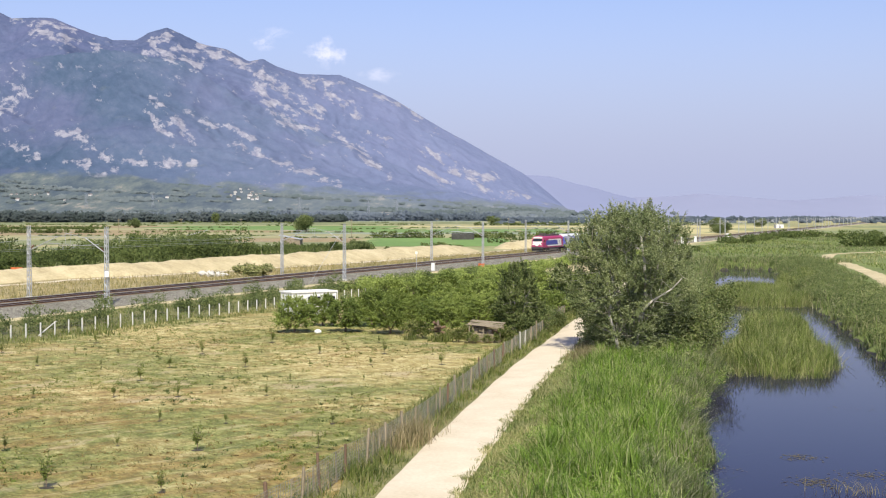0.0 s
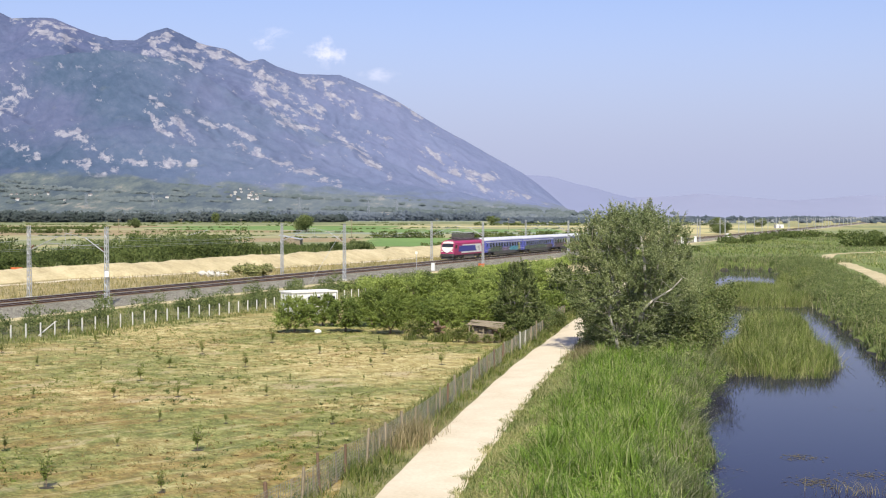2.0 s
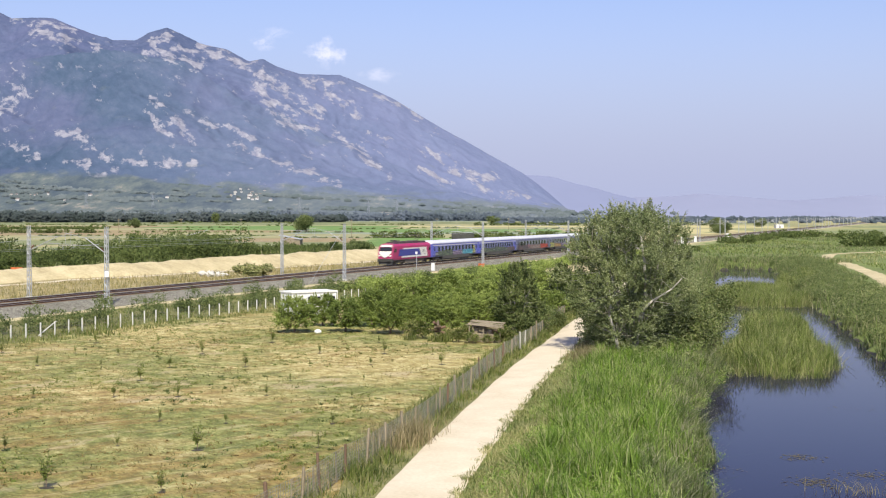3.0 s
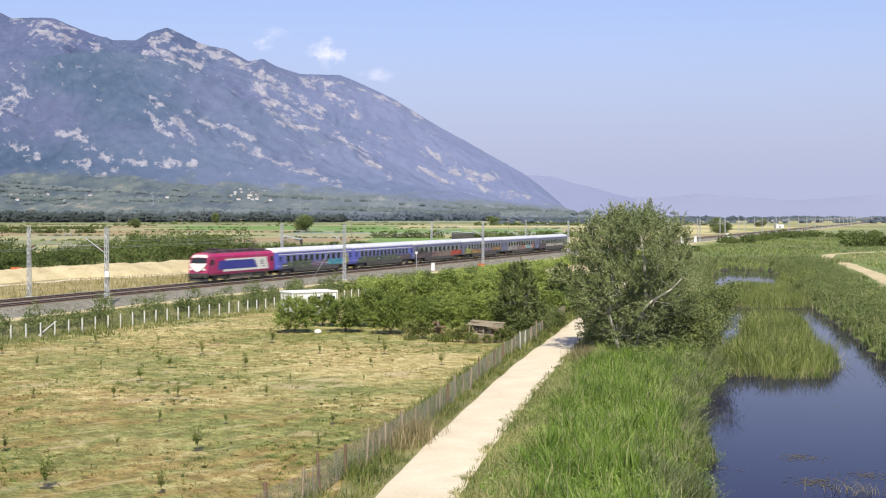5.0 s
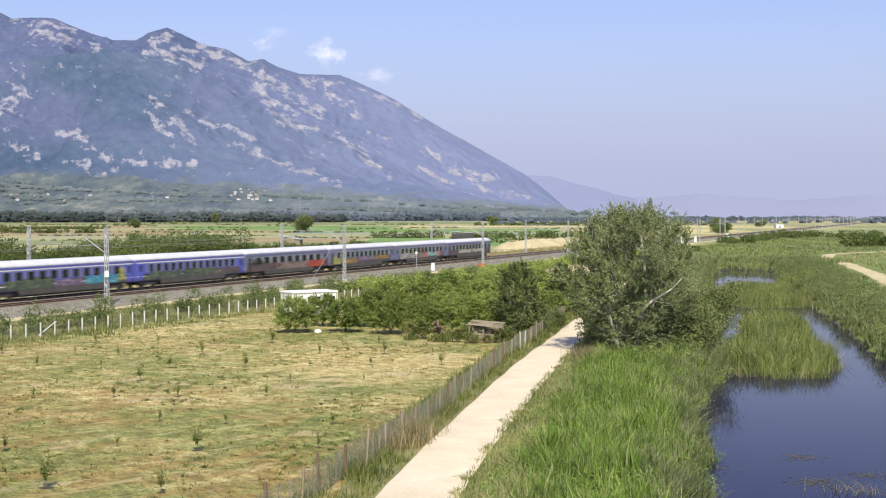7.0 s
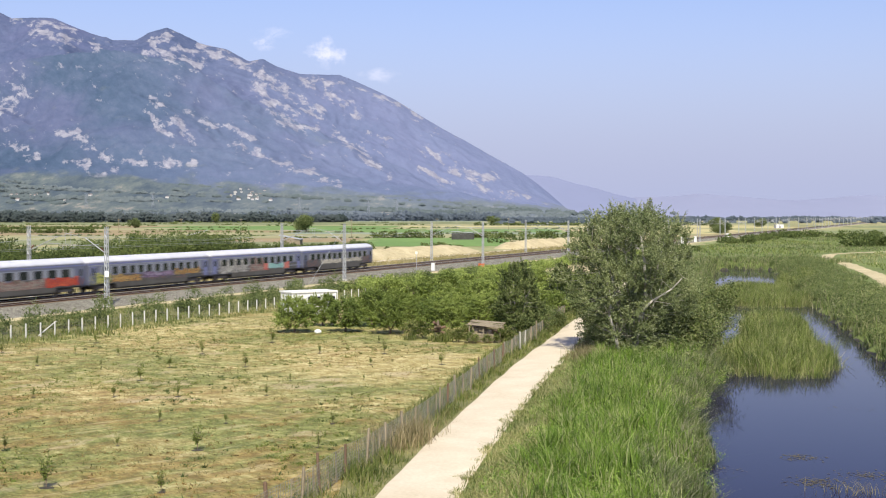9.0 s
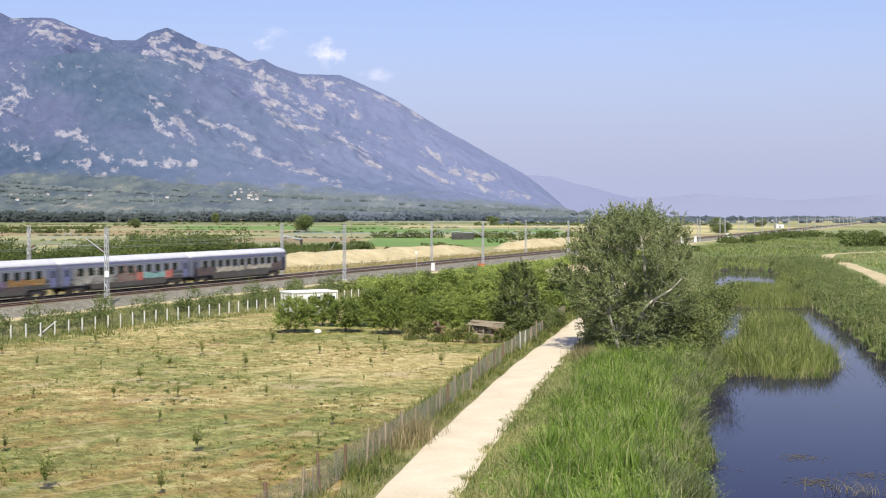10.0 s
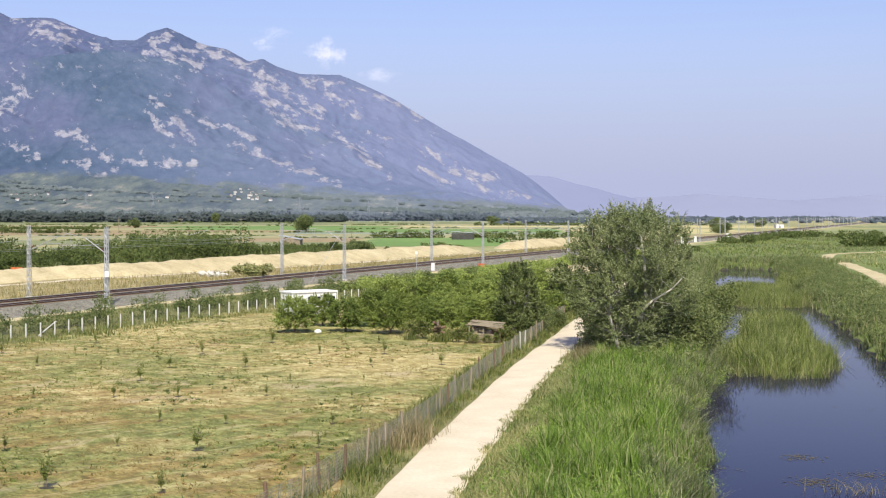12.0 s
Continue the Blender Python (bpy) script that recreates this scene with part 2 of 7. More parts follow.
def in_island(x, y, grow=0.0):
    hit = np.zeros(np.shape(x))
    for cx, cy, a, b, turn in ISLANDS:
        t = radians(turn)
        u = (x - cx) * math.sin(t) + (y - cy) * math.cos(t)
        v = (x - cx) * math.cos(t) - (y - cy) * math.sin(t)
        ragged = 0.13 * np.sin(u * 0.9 + cx) + 0.10 * np.sin(v * 2.1 + u * 0.4) + 0.10 * np.sin(u * 2.3 - v * 1.4)
        hit = np.maximum(hit, 1.0 - (np.abs(u) / (a + grow)) ** 3 - (np.abs(v) / (b + grow)) ** 3 + ragged)
    return hit


def smooth(a, b, x):
    t = np.clip((x - a) / (b - a), 0, 1)
    return t * t * (3 - 2 * t)


def height(x, y):
    x, y = np.asarray(x, float), np.asarray(y, float)
    s, n = line_axes(x, y)
    z = 0.05 * np.sin(x * 0.21 + 1) * np.sin(y * 0.17) + 0.03 * np.sin(x * 0.9 + y * 0.5)
    z = z + 0.35 * smooth(-70.0, -77.5, n) * (1 - smooth(-97.0, -103.0, n)) * (s > -1e6)
    l, r = river(y)
    wobble = 0.35 * np.sin(y * 0.45) + 0.2 * np.sin(y * 1.3)
    inside = np.minimum(x - (l + wobble), (r - wobble) - x)
    inside = np.minimum(inside, (258 - y + 5 * np.sin(x * 0.55) + 3 * np.sin(x * 1.3)) * 0.4)
    z = z - 2.1 * smooth(-2.6, 1.6, inside)
    z = z + 0.95 * smooth(-0.1, 0.5, in_island(x, y)) * (inside > 0)
    z = z + 1.5 * np.exp(-(((x - 106) / 17) ** 2 + ((y - 255) / 40) ** 2))
    return z


def lane_n(s):
    """How far from the railway's axis the gravel lane runs."""
    return np.interp(s, (60, 160, 182, 232, 300, 520), (-121.5, -121.5, -117.0, -111.5, -110.5, -112.0))


def strip_lines():
    xs = np.concatenate([np.linspace(-3600, -320, 36)[:-1], np.linspace(-320, -80, 30)[:-1], np.linspace(-80, 5, 60)[:-1],
                         np.linspace(5, 70, 84)[:-1], np.linspace(70, 320, 40)[:-1], np.linspace(320, 3600, 34)])
    ys = np.concatenate([np.linspace(-400, 20, 16)[:-1], np.linspace(20, 170, 150)[:-1], np.linspace(170, 300, 72)[:-1],
                         np.linspace(300, 700, 60)[:-1], np.linspace(700, 4850, 40)])
    return xs, ys


def build_ground():
    xs, ys = strip_lines()
    gx, gy = np.meshgrid(xs, ys)
    gz = height(gx, gy)
    w = len(xs)
    verts = np.stack([gx, gy, gz], -1).reshape(-1, 3)
    i = np.arange((len(ys) - 1) * (w - 1))
    base = (i // (w - 1)) * w + i % (w - 1)
    faces = np.stack([base, base + 1, base + w + 1, base + w], -1)
    mx, my, mz = verts[faces].mean(1).T
    s, n = line_axes(mx, my)
    l, r = river(my)
    slot = np.full(len(faces), 1)
    slot[(n > -66) & (mx < road_mid(my)) & (my < 170)] = 0
    slot[(n > -72) & (mx > road_mid(my) - 2.6) & (mx < 330) & (my < 620)] = 2
    slot[(n > -78) & (n <= -66) & (my < 330)] = 3
    slot[(n > -70) & (mx > -11 + 0.35 * (my - 112)) & (mx < road_mid(my)) & (my > 112)] = 2
    slot[(mx < road_mid(my)) & (mx > road_mid(my) - 3.2) & (my < 130)] = 3
    slot[(n <= -94) & (n > lane_n(s) - 3) & (s > 60)] = 4
    slot[(mz < -1.0)] = 5
    ground = new("ground", mesh_of("ground", verts.tolist(), faces.tolist(), (M_FIELD, M_PLAIN, M_BANK, M_VERGE, M_DRYWEED, M_BED), slot.tolist(), True))
    return tagged(ground, "dry mown field, grassy banks and open farmland", "ground", kind="structure")


build_ground()




def ribbon(name, points, half, lift, material, label, category, ragged=0.0, across=5, crown=0.0, step=0.8):
    """A track laid on the ground along a line of points (x, y)."""
    px, py = np.array(points, float).T
    run = np.concatenate([[0], np.cumsum(np.hypot(np.diff(px), np.diff(py)))])
    t = np.arange(0, run[-1], step)
    cx, cy = np.interp(t, run, px), np.interp(t, run, py)
    k = max(3, int(9 / step)) | 1
    pad = k // 2
    cx, cy = (np.convolve(np.pad(c, pad, mode="reflect", reflect_type="odd"), np.ones(k) / k, "valid") for c in (cx, cy))
    dx, dy = np.gradient(cx), np.gradient(cy)
    size = np.hypot(dx, dy)
    ox, oy = dy / size, -dx / size
    verts, faces = [], []
    for i in range(len(t)):
        for j in range(across):
            u = 2 * j / (across - 1) - 1
            w = half * u
            if abs(u) == 1:
                w += ragged * u * noise.noise((t[i] * 0.35, u * 7, 3.0)) + ragged * 0.4 * u * noise.noise((t[i] * 1.3, u * 7, 9.0))
            x, y = cx[i] + ox[i] * w, cy[i] + oy[i] * w
            verts.append((x, y, float(height(x, y)) + lift * (1 - 0.62 * (abs(u) == 1)) + crown * math.cos(u * 1.9)))
    for i in range(len(t) - 1):
        for j in range(across - 1):
            a = i * across + j
            faces.append((a, a + 1, a + across + 1, a + across))
    return tagged(new(name, mesh_of(name, verts, faces, (material,), None, True)), label, category, kind="structure")


ribbon("road", [(x, y) for x, y in zip(ROAD_X, ROAD_Y)], ROAD_HALF, 0.07, M_ROAD, "pale dusty gravel farm road beside the field fence", "road", 0.04, 9, 0.03, 0.25)
ribbon("dirt_track", [(47, 140), (58, 165), (64, 183), (72, 215), (79, 250), (85, 285), (96, 318), (112, 338), (140, 352)], 1.5, 0.10, M_SAND, "winding sandy track over the far bank", "track", 0.25, 5, 0.02)


def build_water():
    ys = np.arange(-60, 266, 3.0)
    l, r = river(ys)
    verts = [(x, y, -1.2) for y, a, b in zip(ys, l - 3, r + 3) for x in (a, (a + b) / 2, b)]
    faces = [(3 * i + j, 3 * i + j + 1, 3 * i + j + 4, 3 * i + j + 3) for i in range(len(ys) - 1) for j in (0, 1)]
    tagged(new("water", mesh_of("water", verts, faces, (M_WATER,))), "still blue river water between reed beds", "river", kind="structure")


build_water()


# ------------------------------------------------------------ sand bank behind the tracks, crop strips on the plain
def sand_heap(name, s0, s1, tall, deep, fade_in, fade_out, seed):
    """A long uneven heap of dug sand; its foot lies in the ground."""
    verts, faces = [], []
    along = np.arange(s0, s1, 1.3)
    offs = np.linspace(0, 1, 17)
    for s in along:
        fade = float(smooth(s0, s0 + fade_in, s) * (1 - smooth(s1 - fade_out, s1, s))) * float(np.interp(s, (150, 205), (0.62, 1.0)))
        top = tall * (1 + 0.20 * noise.noise((s * 0.05, seed, 0)) + 0.16 * noise.noise((s * 0.17, seed + 4, 0)) + 0.08 * noise.noise((s * 0.6, seed + 8, 0))) * fade ** 0.6
        n0 = float(lane_n(s)) - 1.8 - 1.5 * noise.noise((s * 0.06, seed + 2, 0)) - (1 - fade) * 3
        wide = deep * (0.35 + 0.65 * fade)
        for u in offs:
            prof = (min(1.0, u / 0.42) ** 0.75) * (1 - max(0.0, (u - 0.5) / 0.5) ** 1.6)
            rough = 0.24 * noise.noise((s * 0.35, u * 5, seed)) + 0.13 * noise.noise((s * 1.1, u * 11, seed + 3))
            p = at_line(s, n0 - wide * u)
            verts.append((p.x, p.y, float(height(p.x, p.y)) - 0.12 + prof * (top + rough * fade)))
    k = len(offs)
    for i in range(len(along) - 1):
        for j in range(k - 1):
            a = i * k + j
            faces.append((a, a + 1, a + k + 1, a + k))
    tagged(new(name, mesh_of(name, verts, faces, (M_SAND,), None, True)), "long heaped bank of yellow sand behind the railway", "sand bank", kind="structure")


def build_sand_bank():
    sand_heap("sand_bank", 96, 334, 2.25, 13.0, 30, 26, 1.0)
    sand_heap("sand_bank", 352, 640, 2.3, 11.0, 14, 90, 21.0)
    ribbon("gravel_lane", [tuple(at_line(s, float(lane_n(s)) + 0.5 * math.sin(s * 0.05)))[:2] for s in range(96, 520, 6)], 1.0, 0.06, M_ROAD, "pale gravel lane beside the sand bank", "track", 0.45, 5)


build_sand_bank()


def build_crops():
    tones = {"green": ((0.075, 0.140, 0.030), (0.140, 0.225, 0.050)), "straw": ((0.185, 0.185, 0.085), (0.30, 0.275, 0.14)), "stubble": ((0.155, 0.130, 0.065), (0.29, 0.205, 0.105)),
             "olive": ((0.095, 0.118, 0.045), (0.20, 0.205, 0.09)), "gold": ((0.31, 0.265, 0.115), (0.44, 0.385, 0.185)), "grey": ((0.16, 0.20, 0.15), (0.24, 0.27, 0.20))}
    mats = {k: surface(k + "_crop", tuple(c * 1.2 for c in a), tuple(c * 1.2 for c in b), 0.05, 0.5, 0.95, 0, 0.15, (0.5, 0.14, 1)) for k, (a, b) in tones.items()}
    plots = ((2100, 3000, -1050, 420, "grey"), (1800, 2090, -1000, 60, "olive"), (1800, 2090, 64, 500, "straw"), (1500, 1790, -800, -120, "olive"), (1500, 1790, -116, 420, "olive"),
             (1330, 1490, -640, -70, "olive"), (1330, 1490, -66, 330, "straw"), (1225, 1325, -560, 20, "straw"), (1225, 1325, 24, 300, "straw"), (1010, 1215, -470, -245, "stubble"), (1010, 1215, -241, -40, "green"),
             (1080, 1215, -36, 200, "gold"), (930, 1075, -36, 190, "straw"), (850, 1000, -420, -196, "straw"), (850, 1000, -192, -44, "green"), (740, 840, -380, -196, "stubble"), (740, 840, -192, -88, "stubble"),
             (740, 920, -84, 78, "green"), (680, 732, -84, 66, "grey"), (620, 732, -340, -150, "stubble"), (640, 732, -146, -88, "straw"), (560, 672, -84, 10, "straw"), (560, 672, 14, 64, "olive"),
             (500, 612, -300, -130, "straw"), (500, 612, -126, -88, "olive"), (470, 552, -84, -34, "stubble"), (400, 552, -30, 26, "green"), (470, 550, 30, 62, "olive"), (420, 494, -250, -120, "olive"), (380, 466, -116, -36, "olive"),
             (515, 600, 66, 92, "gold"), (600, 680, 74, 116, "gold"), (680, 770, 90, 150, "gold"), (770, 1000, 120, 190, "gold"), (1005, 1400, 204, 300, "gold"), (610, 900, 205, 430, "olive"), (905, 1400, 340, 720, "olive"), (2300, 3300, 430, 1500, "straw"))
    for y0, y1, x0, x1, kind in plots:
        nx, ny = 10, 4
        verts, faces = [], []
        for j in range(ny + 1):
            for i in range(nx + 1):
                x, y = x0 + (x1 - x0) * i / nx, y0 + (y1 - y0) * j / ny
                verts.append((x, y + 0.02 * (x - x0), float(height(x, y)) + 0.06))
        for j in range(ny):
            for i in range(nx):
                a = j * (nx + 1) + i
                faces.append((a, a + 1, a + nx + 2, a + nx + 1))
        tagged(new("crop_field", mesh_of("crop_field", verts, faces, (mats[kind],))), "flat " + kind + " field strip on the plain", "field", kind="structure")



build_crops()
# ------------------------------------------------------------ railway: ballast, sleepers, rails
M_RUST = surface("rusty_rail_steel", (0.055, 0.026, 0.014), (0.12, 0.06, 0.032), 1.0, 12.0, 0.85, 0.0, 0.0)
M_SHINE = surface("worn_rail_head", (0.35, 0.33, 0.31), (0.55, 0.53, 0.5), 1.0, 12.0, 0.35, 0.9, 0.0)
M_CONCRETE = surface("grey_concrete", (0.38, 0.36, 0.33), (0.58, 0.56, 0.52), 1.0, 9.0, 0.9)
M_ZINC = surface("galvanised_steel", (0.32, 0.33, 0.35), (0.50, 0.51, 0.52), 0.8, 6.0, 0.5, 0.35, 0.0)
M_WHITE = surface("white_paint", (0.66, 0.66, 0.64), (0.82, 0.82, 0.80), 0.7, 5.0, 0.6, 0, 0.0)
M_SLEEPER = surface("rust_dusted_concrete", (0.10, 0.066, 0.04), (0.23, 0.165, 0.11), 1.0, 7.0, 0.9)
LINE_START, LINE_END = -40.0, 3200.0


def along_line(name, profile, material, label, category, s0=LINE_START, s1=LINE_END, kind="structure"):
    """A bar of constant section (n, z) along the railway."""
    steps = [s0] + [s for s in (100, 200, 400, 800, 1600) if s0 < s < s1] + [s1]
    bm = loft(bmesh.new(), [[at_line(s, n, z) for n, z in profile] for s in steps])
    me = bpy.data.meshes.new(name)
    bm.to_mesh(me)
    bm.free()
    me.materials.append(material)
    return tagged(new(name, me), label, category, kind=kind)


along_line("ballast_bed", [(-77.9, 0.2), (-79.2, 0.42), (-82.6, 0.84), (-92.4, 0.84), (-95.6, 0.3), (-95.6, -0.3), (-77.9, -0.3)], M_BALLAST, "long bed of grey crushed ballast stone", "ballast")
along_line("service_path", [(-76.9, 0.28), (-77.2, 0.43), (-77.95, 0.43), (-78.2, 0.1), (-76.9, 0.1)], M_SAND, "narrow pale path along the ballast foot", "path")


def rails():
    for n in (FAR_TRACK - 0.753, FAR_TRACK + 0.753, NEAR_TRACK - 0.753, NEAR_TRACK + 0.753):
        r = along_line("rail", [(n - 0.075, 0.82), (n - 0.07, 0.85), (n - 0.012, 0.87), (n - 0.036, 0.955), (n - 0.036, 0.985), (n + 0.036, 0.985),
                                (n + 0.036, 0.955), (n + 0.012, 0.87), (n + 0.07, 0.85), (n + 0.075, 0.82)], M_RUST, "rusty brown steel running rail", "rail")
        head = along_line("rail_head", [(n - 0.034, 0.986), (n - 0.03, RAIL_TOP), (n + 0.03, RAIL_TOP), (n + 0.034, 0.986)], M_SHINE, "", "")
        head.parent = r


rails()
M_STAIN = surface("rust_stained_ballast", (0.060, 0.036, 0.020), (0.15, 0.092, 0.055), 1.0, 9.0, 0.95, 0, 0.05)
for n_mid in (FAR_TRACK, NEAR_TRACK):
    along_line("rust_strip", [(n_mid - 1.22, 0.8), (n_mid - 1.2, 0.852), (n_mid + 1.2, 0.852), (n_mid + 1.22, 0.8)], M_STAIN, "rust-brown stained ballast along the rail", "ballast")


def sleepers():
    """All the concrete sleepers of both tracks, too many to count."""
    verts, faces = [], []
    for n in (FAR_TRACK, NEAR_TRACK):
        s = 60.0
        while s < 620:
            b = len(verts)
            for ds, dn, z in ((-.13, -1.3, .8), (.13, -1.3, .8), (.13, 1.3, .8), (-.13, 1.3, .8), (-.1, -1.29, .875), (.1, -1.29, .875), (.1, 1.29, .875), (-.1, 1.29, .875)):
                verts.append(at_line(s + ds, n + dn, z))
            faces += [tuple(b + i for i in f) for f in ((4, 5, 6, 7), (0, 1, 5, 4), (1, 2, 6, 5), (2, 3, 7, 6), (3, 0, 4, 7))]
            s += 0.6
    tagged(new("sleepers", mesh_of("sleepers", verts, faces, (M_SLEEPER,))), "dusty concrete sleepers under both tracks", "sleepers", kind="stuff")


sleepers()


# ------------------------------------------------------------ overhead line
def lattice_mast(height_m, arm, reach_m):
    """A galvanised lattice mast with a bracket; local x towards the tracks."""
    mast = new("catenary_mast")
    h = 0.17
    bm = bmesh.new()
    box(bm, -0.32, 0.32, -0.32, 0.32, -0.4, 0.2, 0.03)
    part("footing", bm, M_CONCRETE, mast, "pale concrete footing")
    bm = bmesh.new()
    for x in (-1, 1):
        for y in (-1, 1):
            rod(bm, (x * h, y * h, 0.2), (x * h * 0.75, y * h * 0.75, height_m), 0.05, 0.04, 4)
    part("uprights", bm, M_ZINC, mast)
    bm = bmesh.new()
    z, flip = 0.4, 1
    while z < height_m - 0.5:
        for a, b in (((-h, -h), (h, -h)), ((h, h), (-h, h)), ((-h, h), (-h, -h)), ((h, -h), (h, h))):
            box_w = 1 - 0.22 * z / height_m
            p, q = (a, b) if flip > 0 else (b, a)
            rod(bm, (p[0] * box_w, p[1] * box_w, z), (q[0] * box_w, q[1] * box_w, z + 0.5), 0.028, None, 4)
        z, flip = z + 0.5, -flip
    part("lacing", bm, M_ZINC, mast)
    if arm:
        bm = bmesh.new()
        rod(bm, (0.2, 0, 5.5), (reach_m, 0, 7.0), 0.05)
        rod(bm, (reach_m, 0, 7.0), (arm - 0.4, 0, 7.5), 0.022)
        rod(bm, (0.2, 0, 7.1), (reach_m, 0, 7.05), 0.025)
        part("bracket", bm, M_ZINC, mast)
        bm = bmesh.new()
        rod(bm, (reach_m - 1.6, 0, 6.3), (reach_m + 0.3, 0, 6.22), 0.035)
        rod(bm, (reach_m + 0.3, 0, 6.22), (arm + 0.3, 0, 6.15), 0.018)
        rod(bm, (arm - 0.2, 0, 6.17), (arm - 0.2, 0, 5.75), 0.02)
        rod(bm, (arm - 0.5, 0, 7.3), (arm - 0.6, 0, 6.24), 0.02)
        part("steady_arm", bm, M_ZINC, mast)
        bm = bmesh.new()
        for k in range(4):
            rod(bm, (0.35 + k * 0.09, 0, 5.72 + k * 0.085), (0.39 + k * 0.09, 0, 5.76 + k * 0.085), 0.09)
        part("insulator", bm, surface("brown_porcelain", (0.12, 0.05, 0.03), (0.2, 0.09, 0.05), 1, 5, 0.2), mast)
    return tagged(mast, "tall grey lattice steel mast with a wire bracket", "mast", "masts along the railway")


NEAR_MAST, FAR_MAST = -79.1, -96.3
near_s = [51.0, 109.9, 166.3, 226.4, 286.0] + [345.0 + 58.5 * i for i in range(26)]
far_s = [56.0, 119.2, 179.6, 243.8, 308.1] + [370.0 + 62.0 * i for i in range(24)]


def masts():
    near = lattice_mast(8.15, 5.6, 2.6)
    near.matrix_basis = on_line(near_s[0], NEAR_MAST, 0.42) @ pose(0, 0, 0, 0, 0, 180)
    for s in near_s[1:]:
        copy_thing(near, on_line(s, NEAR_MAST, 0.42) @ pose(0, 0, 0, 0, 0, 180))
    far = lattice_mast(8.25, 6.3, 3.9)
    far.matrix_basis = on_line(far_s[0], FAR_MAST, 0.32)
    for s in far_s[1:]:
        copy_thing(far, on_line(s, FAR_MAST, 0.32))


masts()


def wires():
    for n, posts in ((NEAR_TRACK - 0.0, near_s), (FAR_TRACK - 0.0, far_s)):
        bm = bmesh.new()
        for a, b in zip(posts[:14], posts[1:15]):
            rod(bm, at_line(a, n, 6.17), at_line(b, n, 6.17), 0.008, None, 4)
            last = None
            for k in range(9):
                u = k / 8
                p = at_line(a + (b - a) * u, n, 7.6 - 1.0 * 4 * u * (1 - u))
                if last is not None:
                    rod(bm, last, p, 0.008, None, 4)
                    rod(bm, p, (p.x, p.y, 6.17), 0.004, None, 3)
                last = p
        me = bpy.data.meshes.new("overhead_wire")
        bm.to_mesh(me)
        bm.free()
        me.materials.append(M_ZINC)
        tagged(new("overhead_wire", me), "thin overhead contact wire hung from droppers", "wire", kind="structure")


wires()


def mast_sign():
    bm = box(bmesh.new(), -0.2, 0.2, -0.03, 0.03, -0.3, 0.3, 0.01)
    me = bpy.data.meshes.new("mast_plate")
    bm.to_mesh(me)
    bm.free()
    me.materials.append(M_WHITE)
    ob = new("mast_plate", me)
    ob.matrix_basis = Matrix.Translation(at_line(109.6, NEAR_MAST + 0.22, 3.75)) @ pose(0, 0, 0, 0, 0, 5)
    tagged(ob, "white number plate fixed to a lattice mast", "sign")


mast_sign()


def line_side():
    """White marker box and slim signal post beside the ballast."""
    box_thing = new("cable_cabinet")
    part("body", box(bmesh.new(), -0.28, 0.28, -0.2, 0.2, 0, 1.25, 0.04), M_WHITE, box_thing)
    part("cap", box(bmesh.new(), -0.33, 0.33, -0.25, 0.25, 1.252, 1.33, 0.02), M_WHITE, box_thing)
    box_thing.matrix_basis = on_line(201.5, -79.3, 0.40)
    tagged(box_thing, "small white lineside cabinet on the ballast shoulder", "cabinet", "lineside cabinets")
    for s, n in ((430, -79.5), (452, -79.0), (530, -79.5)):
        copy_thing(box_thing, on_line(s, n, 0.40) @ Matrix.Diagonal((1.6, 1.6, 1.6, 1)))
    post = new("marker_post")
    part("pole", rod(bmesh.new(), (0, 0, -0.1), (0, 0, 3.0), 0.045), M_ZINC, post)
    part("plate", box(bmesh.new(), -0.18, 0.18, -0.03, 0.03, 3.0, 3.4, 0.02), M_WHITE, post, "white plate")
    part("base", box(bmesh.new(), -0.9, 0.9, -0.3, 0.3, -0.1, 0.12, 0.03), M_CONCRETE, post, "concrete base")
    post.matrix_basis = on_line(193.3, -79.0, 0.44)
    tagged(post, "slim lineside post with a white plate", "post")


line_side()


def guy_wire():
    bm = rod(bmesh.new(), at_line(155.5, -79.2, 0.44), at_line(166.2, -79.1, 8.0), 0.025, None, 5)
    me = bpy.data.meshes.new("guy_rod")
    bm.to_mesh(me)
    bm.free()
    me.materials.append(M_ZINC)
    tagged(new("guy_rod", me), "steel guy rod bracing a mast", "rod")


guy_wire()
# ------------------------------------------------------------ train; local x forward, +y the side towards the road, z = 0 at the rail
P_RED = paint("magenta_red_paint", (0.36, 0.010, 0.095), 0.5, 0.5)
P_BLUE = paint("deep_blue_paint", (0.03, 0.035, 0.26), 0.35, 0.15)
P_COACH = paint("coach_blue_paint", (0.085, 0.10, 0.44), 0.45, 0.4)
P_WHITE = paint("cream_white_paint", (0.72, 0.70, 0.63), 0.4, 0.2)
P_ROOF = paint("pale_grey_roof_paint", (0.58, 0.58, 0.64), 0.5, 0.35)
P_GREY = paint("weathered_grey_paint", (0.13, 0.125, 0.13), 0.6, 0.3)
P_DARK = paint("dark_underframe", (0.035, 0.033, 0.03), 0.7, 0.3)
P_STEEL = paint("dusty_bogie_steel", (0.19, 0.155, 0.115), 0.7, 0.3)
P_ROOFGEAR = paint("sooty_roof_gear", (0.06, 0.03, 0.04), 0.6, 0.3)
P_GRIME = paint("brake_dust_grey", (0.075, 0.068, 0.058), 0.7, 0.5)
m_glass, tree_, bsdf_ = shader("dark_window_glass")
bsdf_.inputs["Base Color"].default_value = (0.02, 0.024, 0.028, 1)
bsdf_.inputs["Roughness"].default_value = 0.08
P_GLASS = m_glass
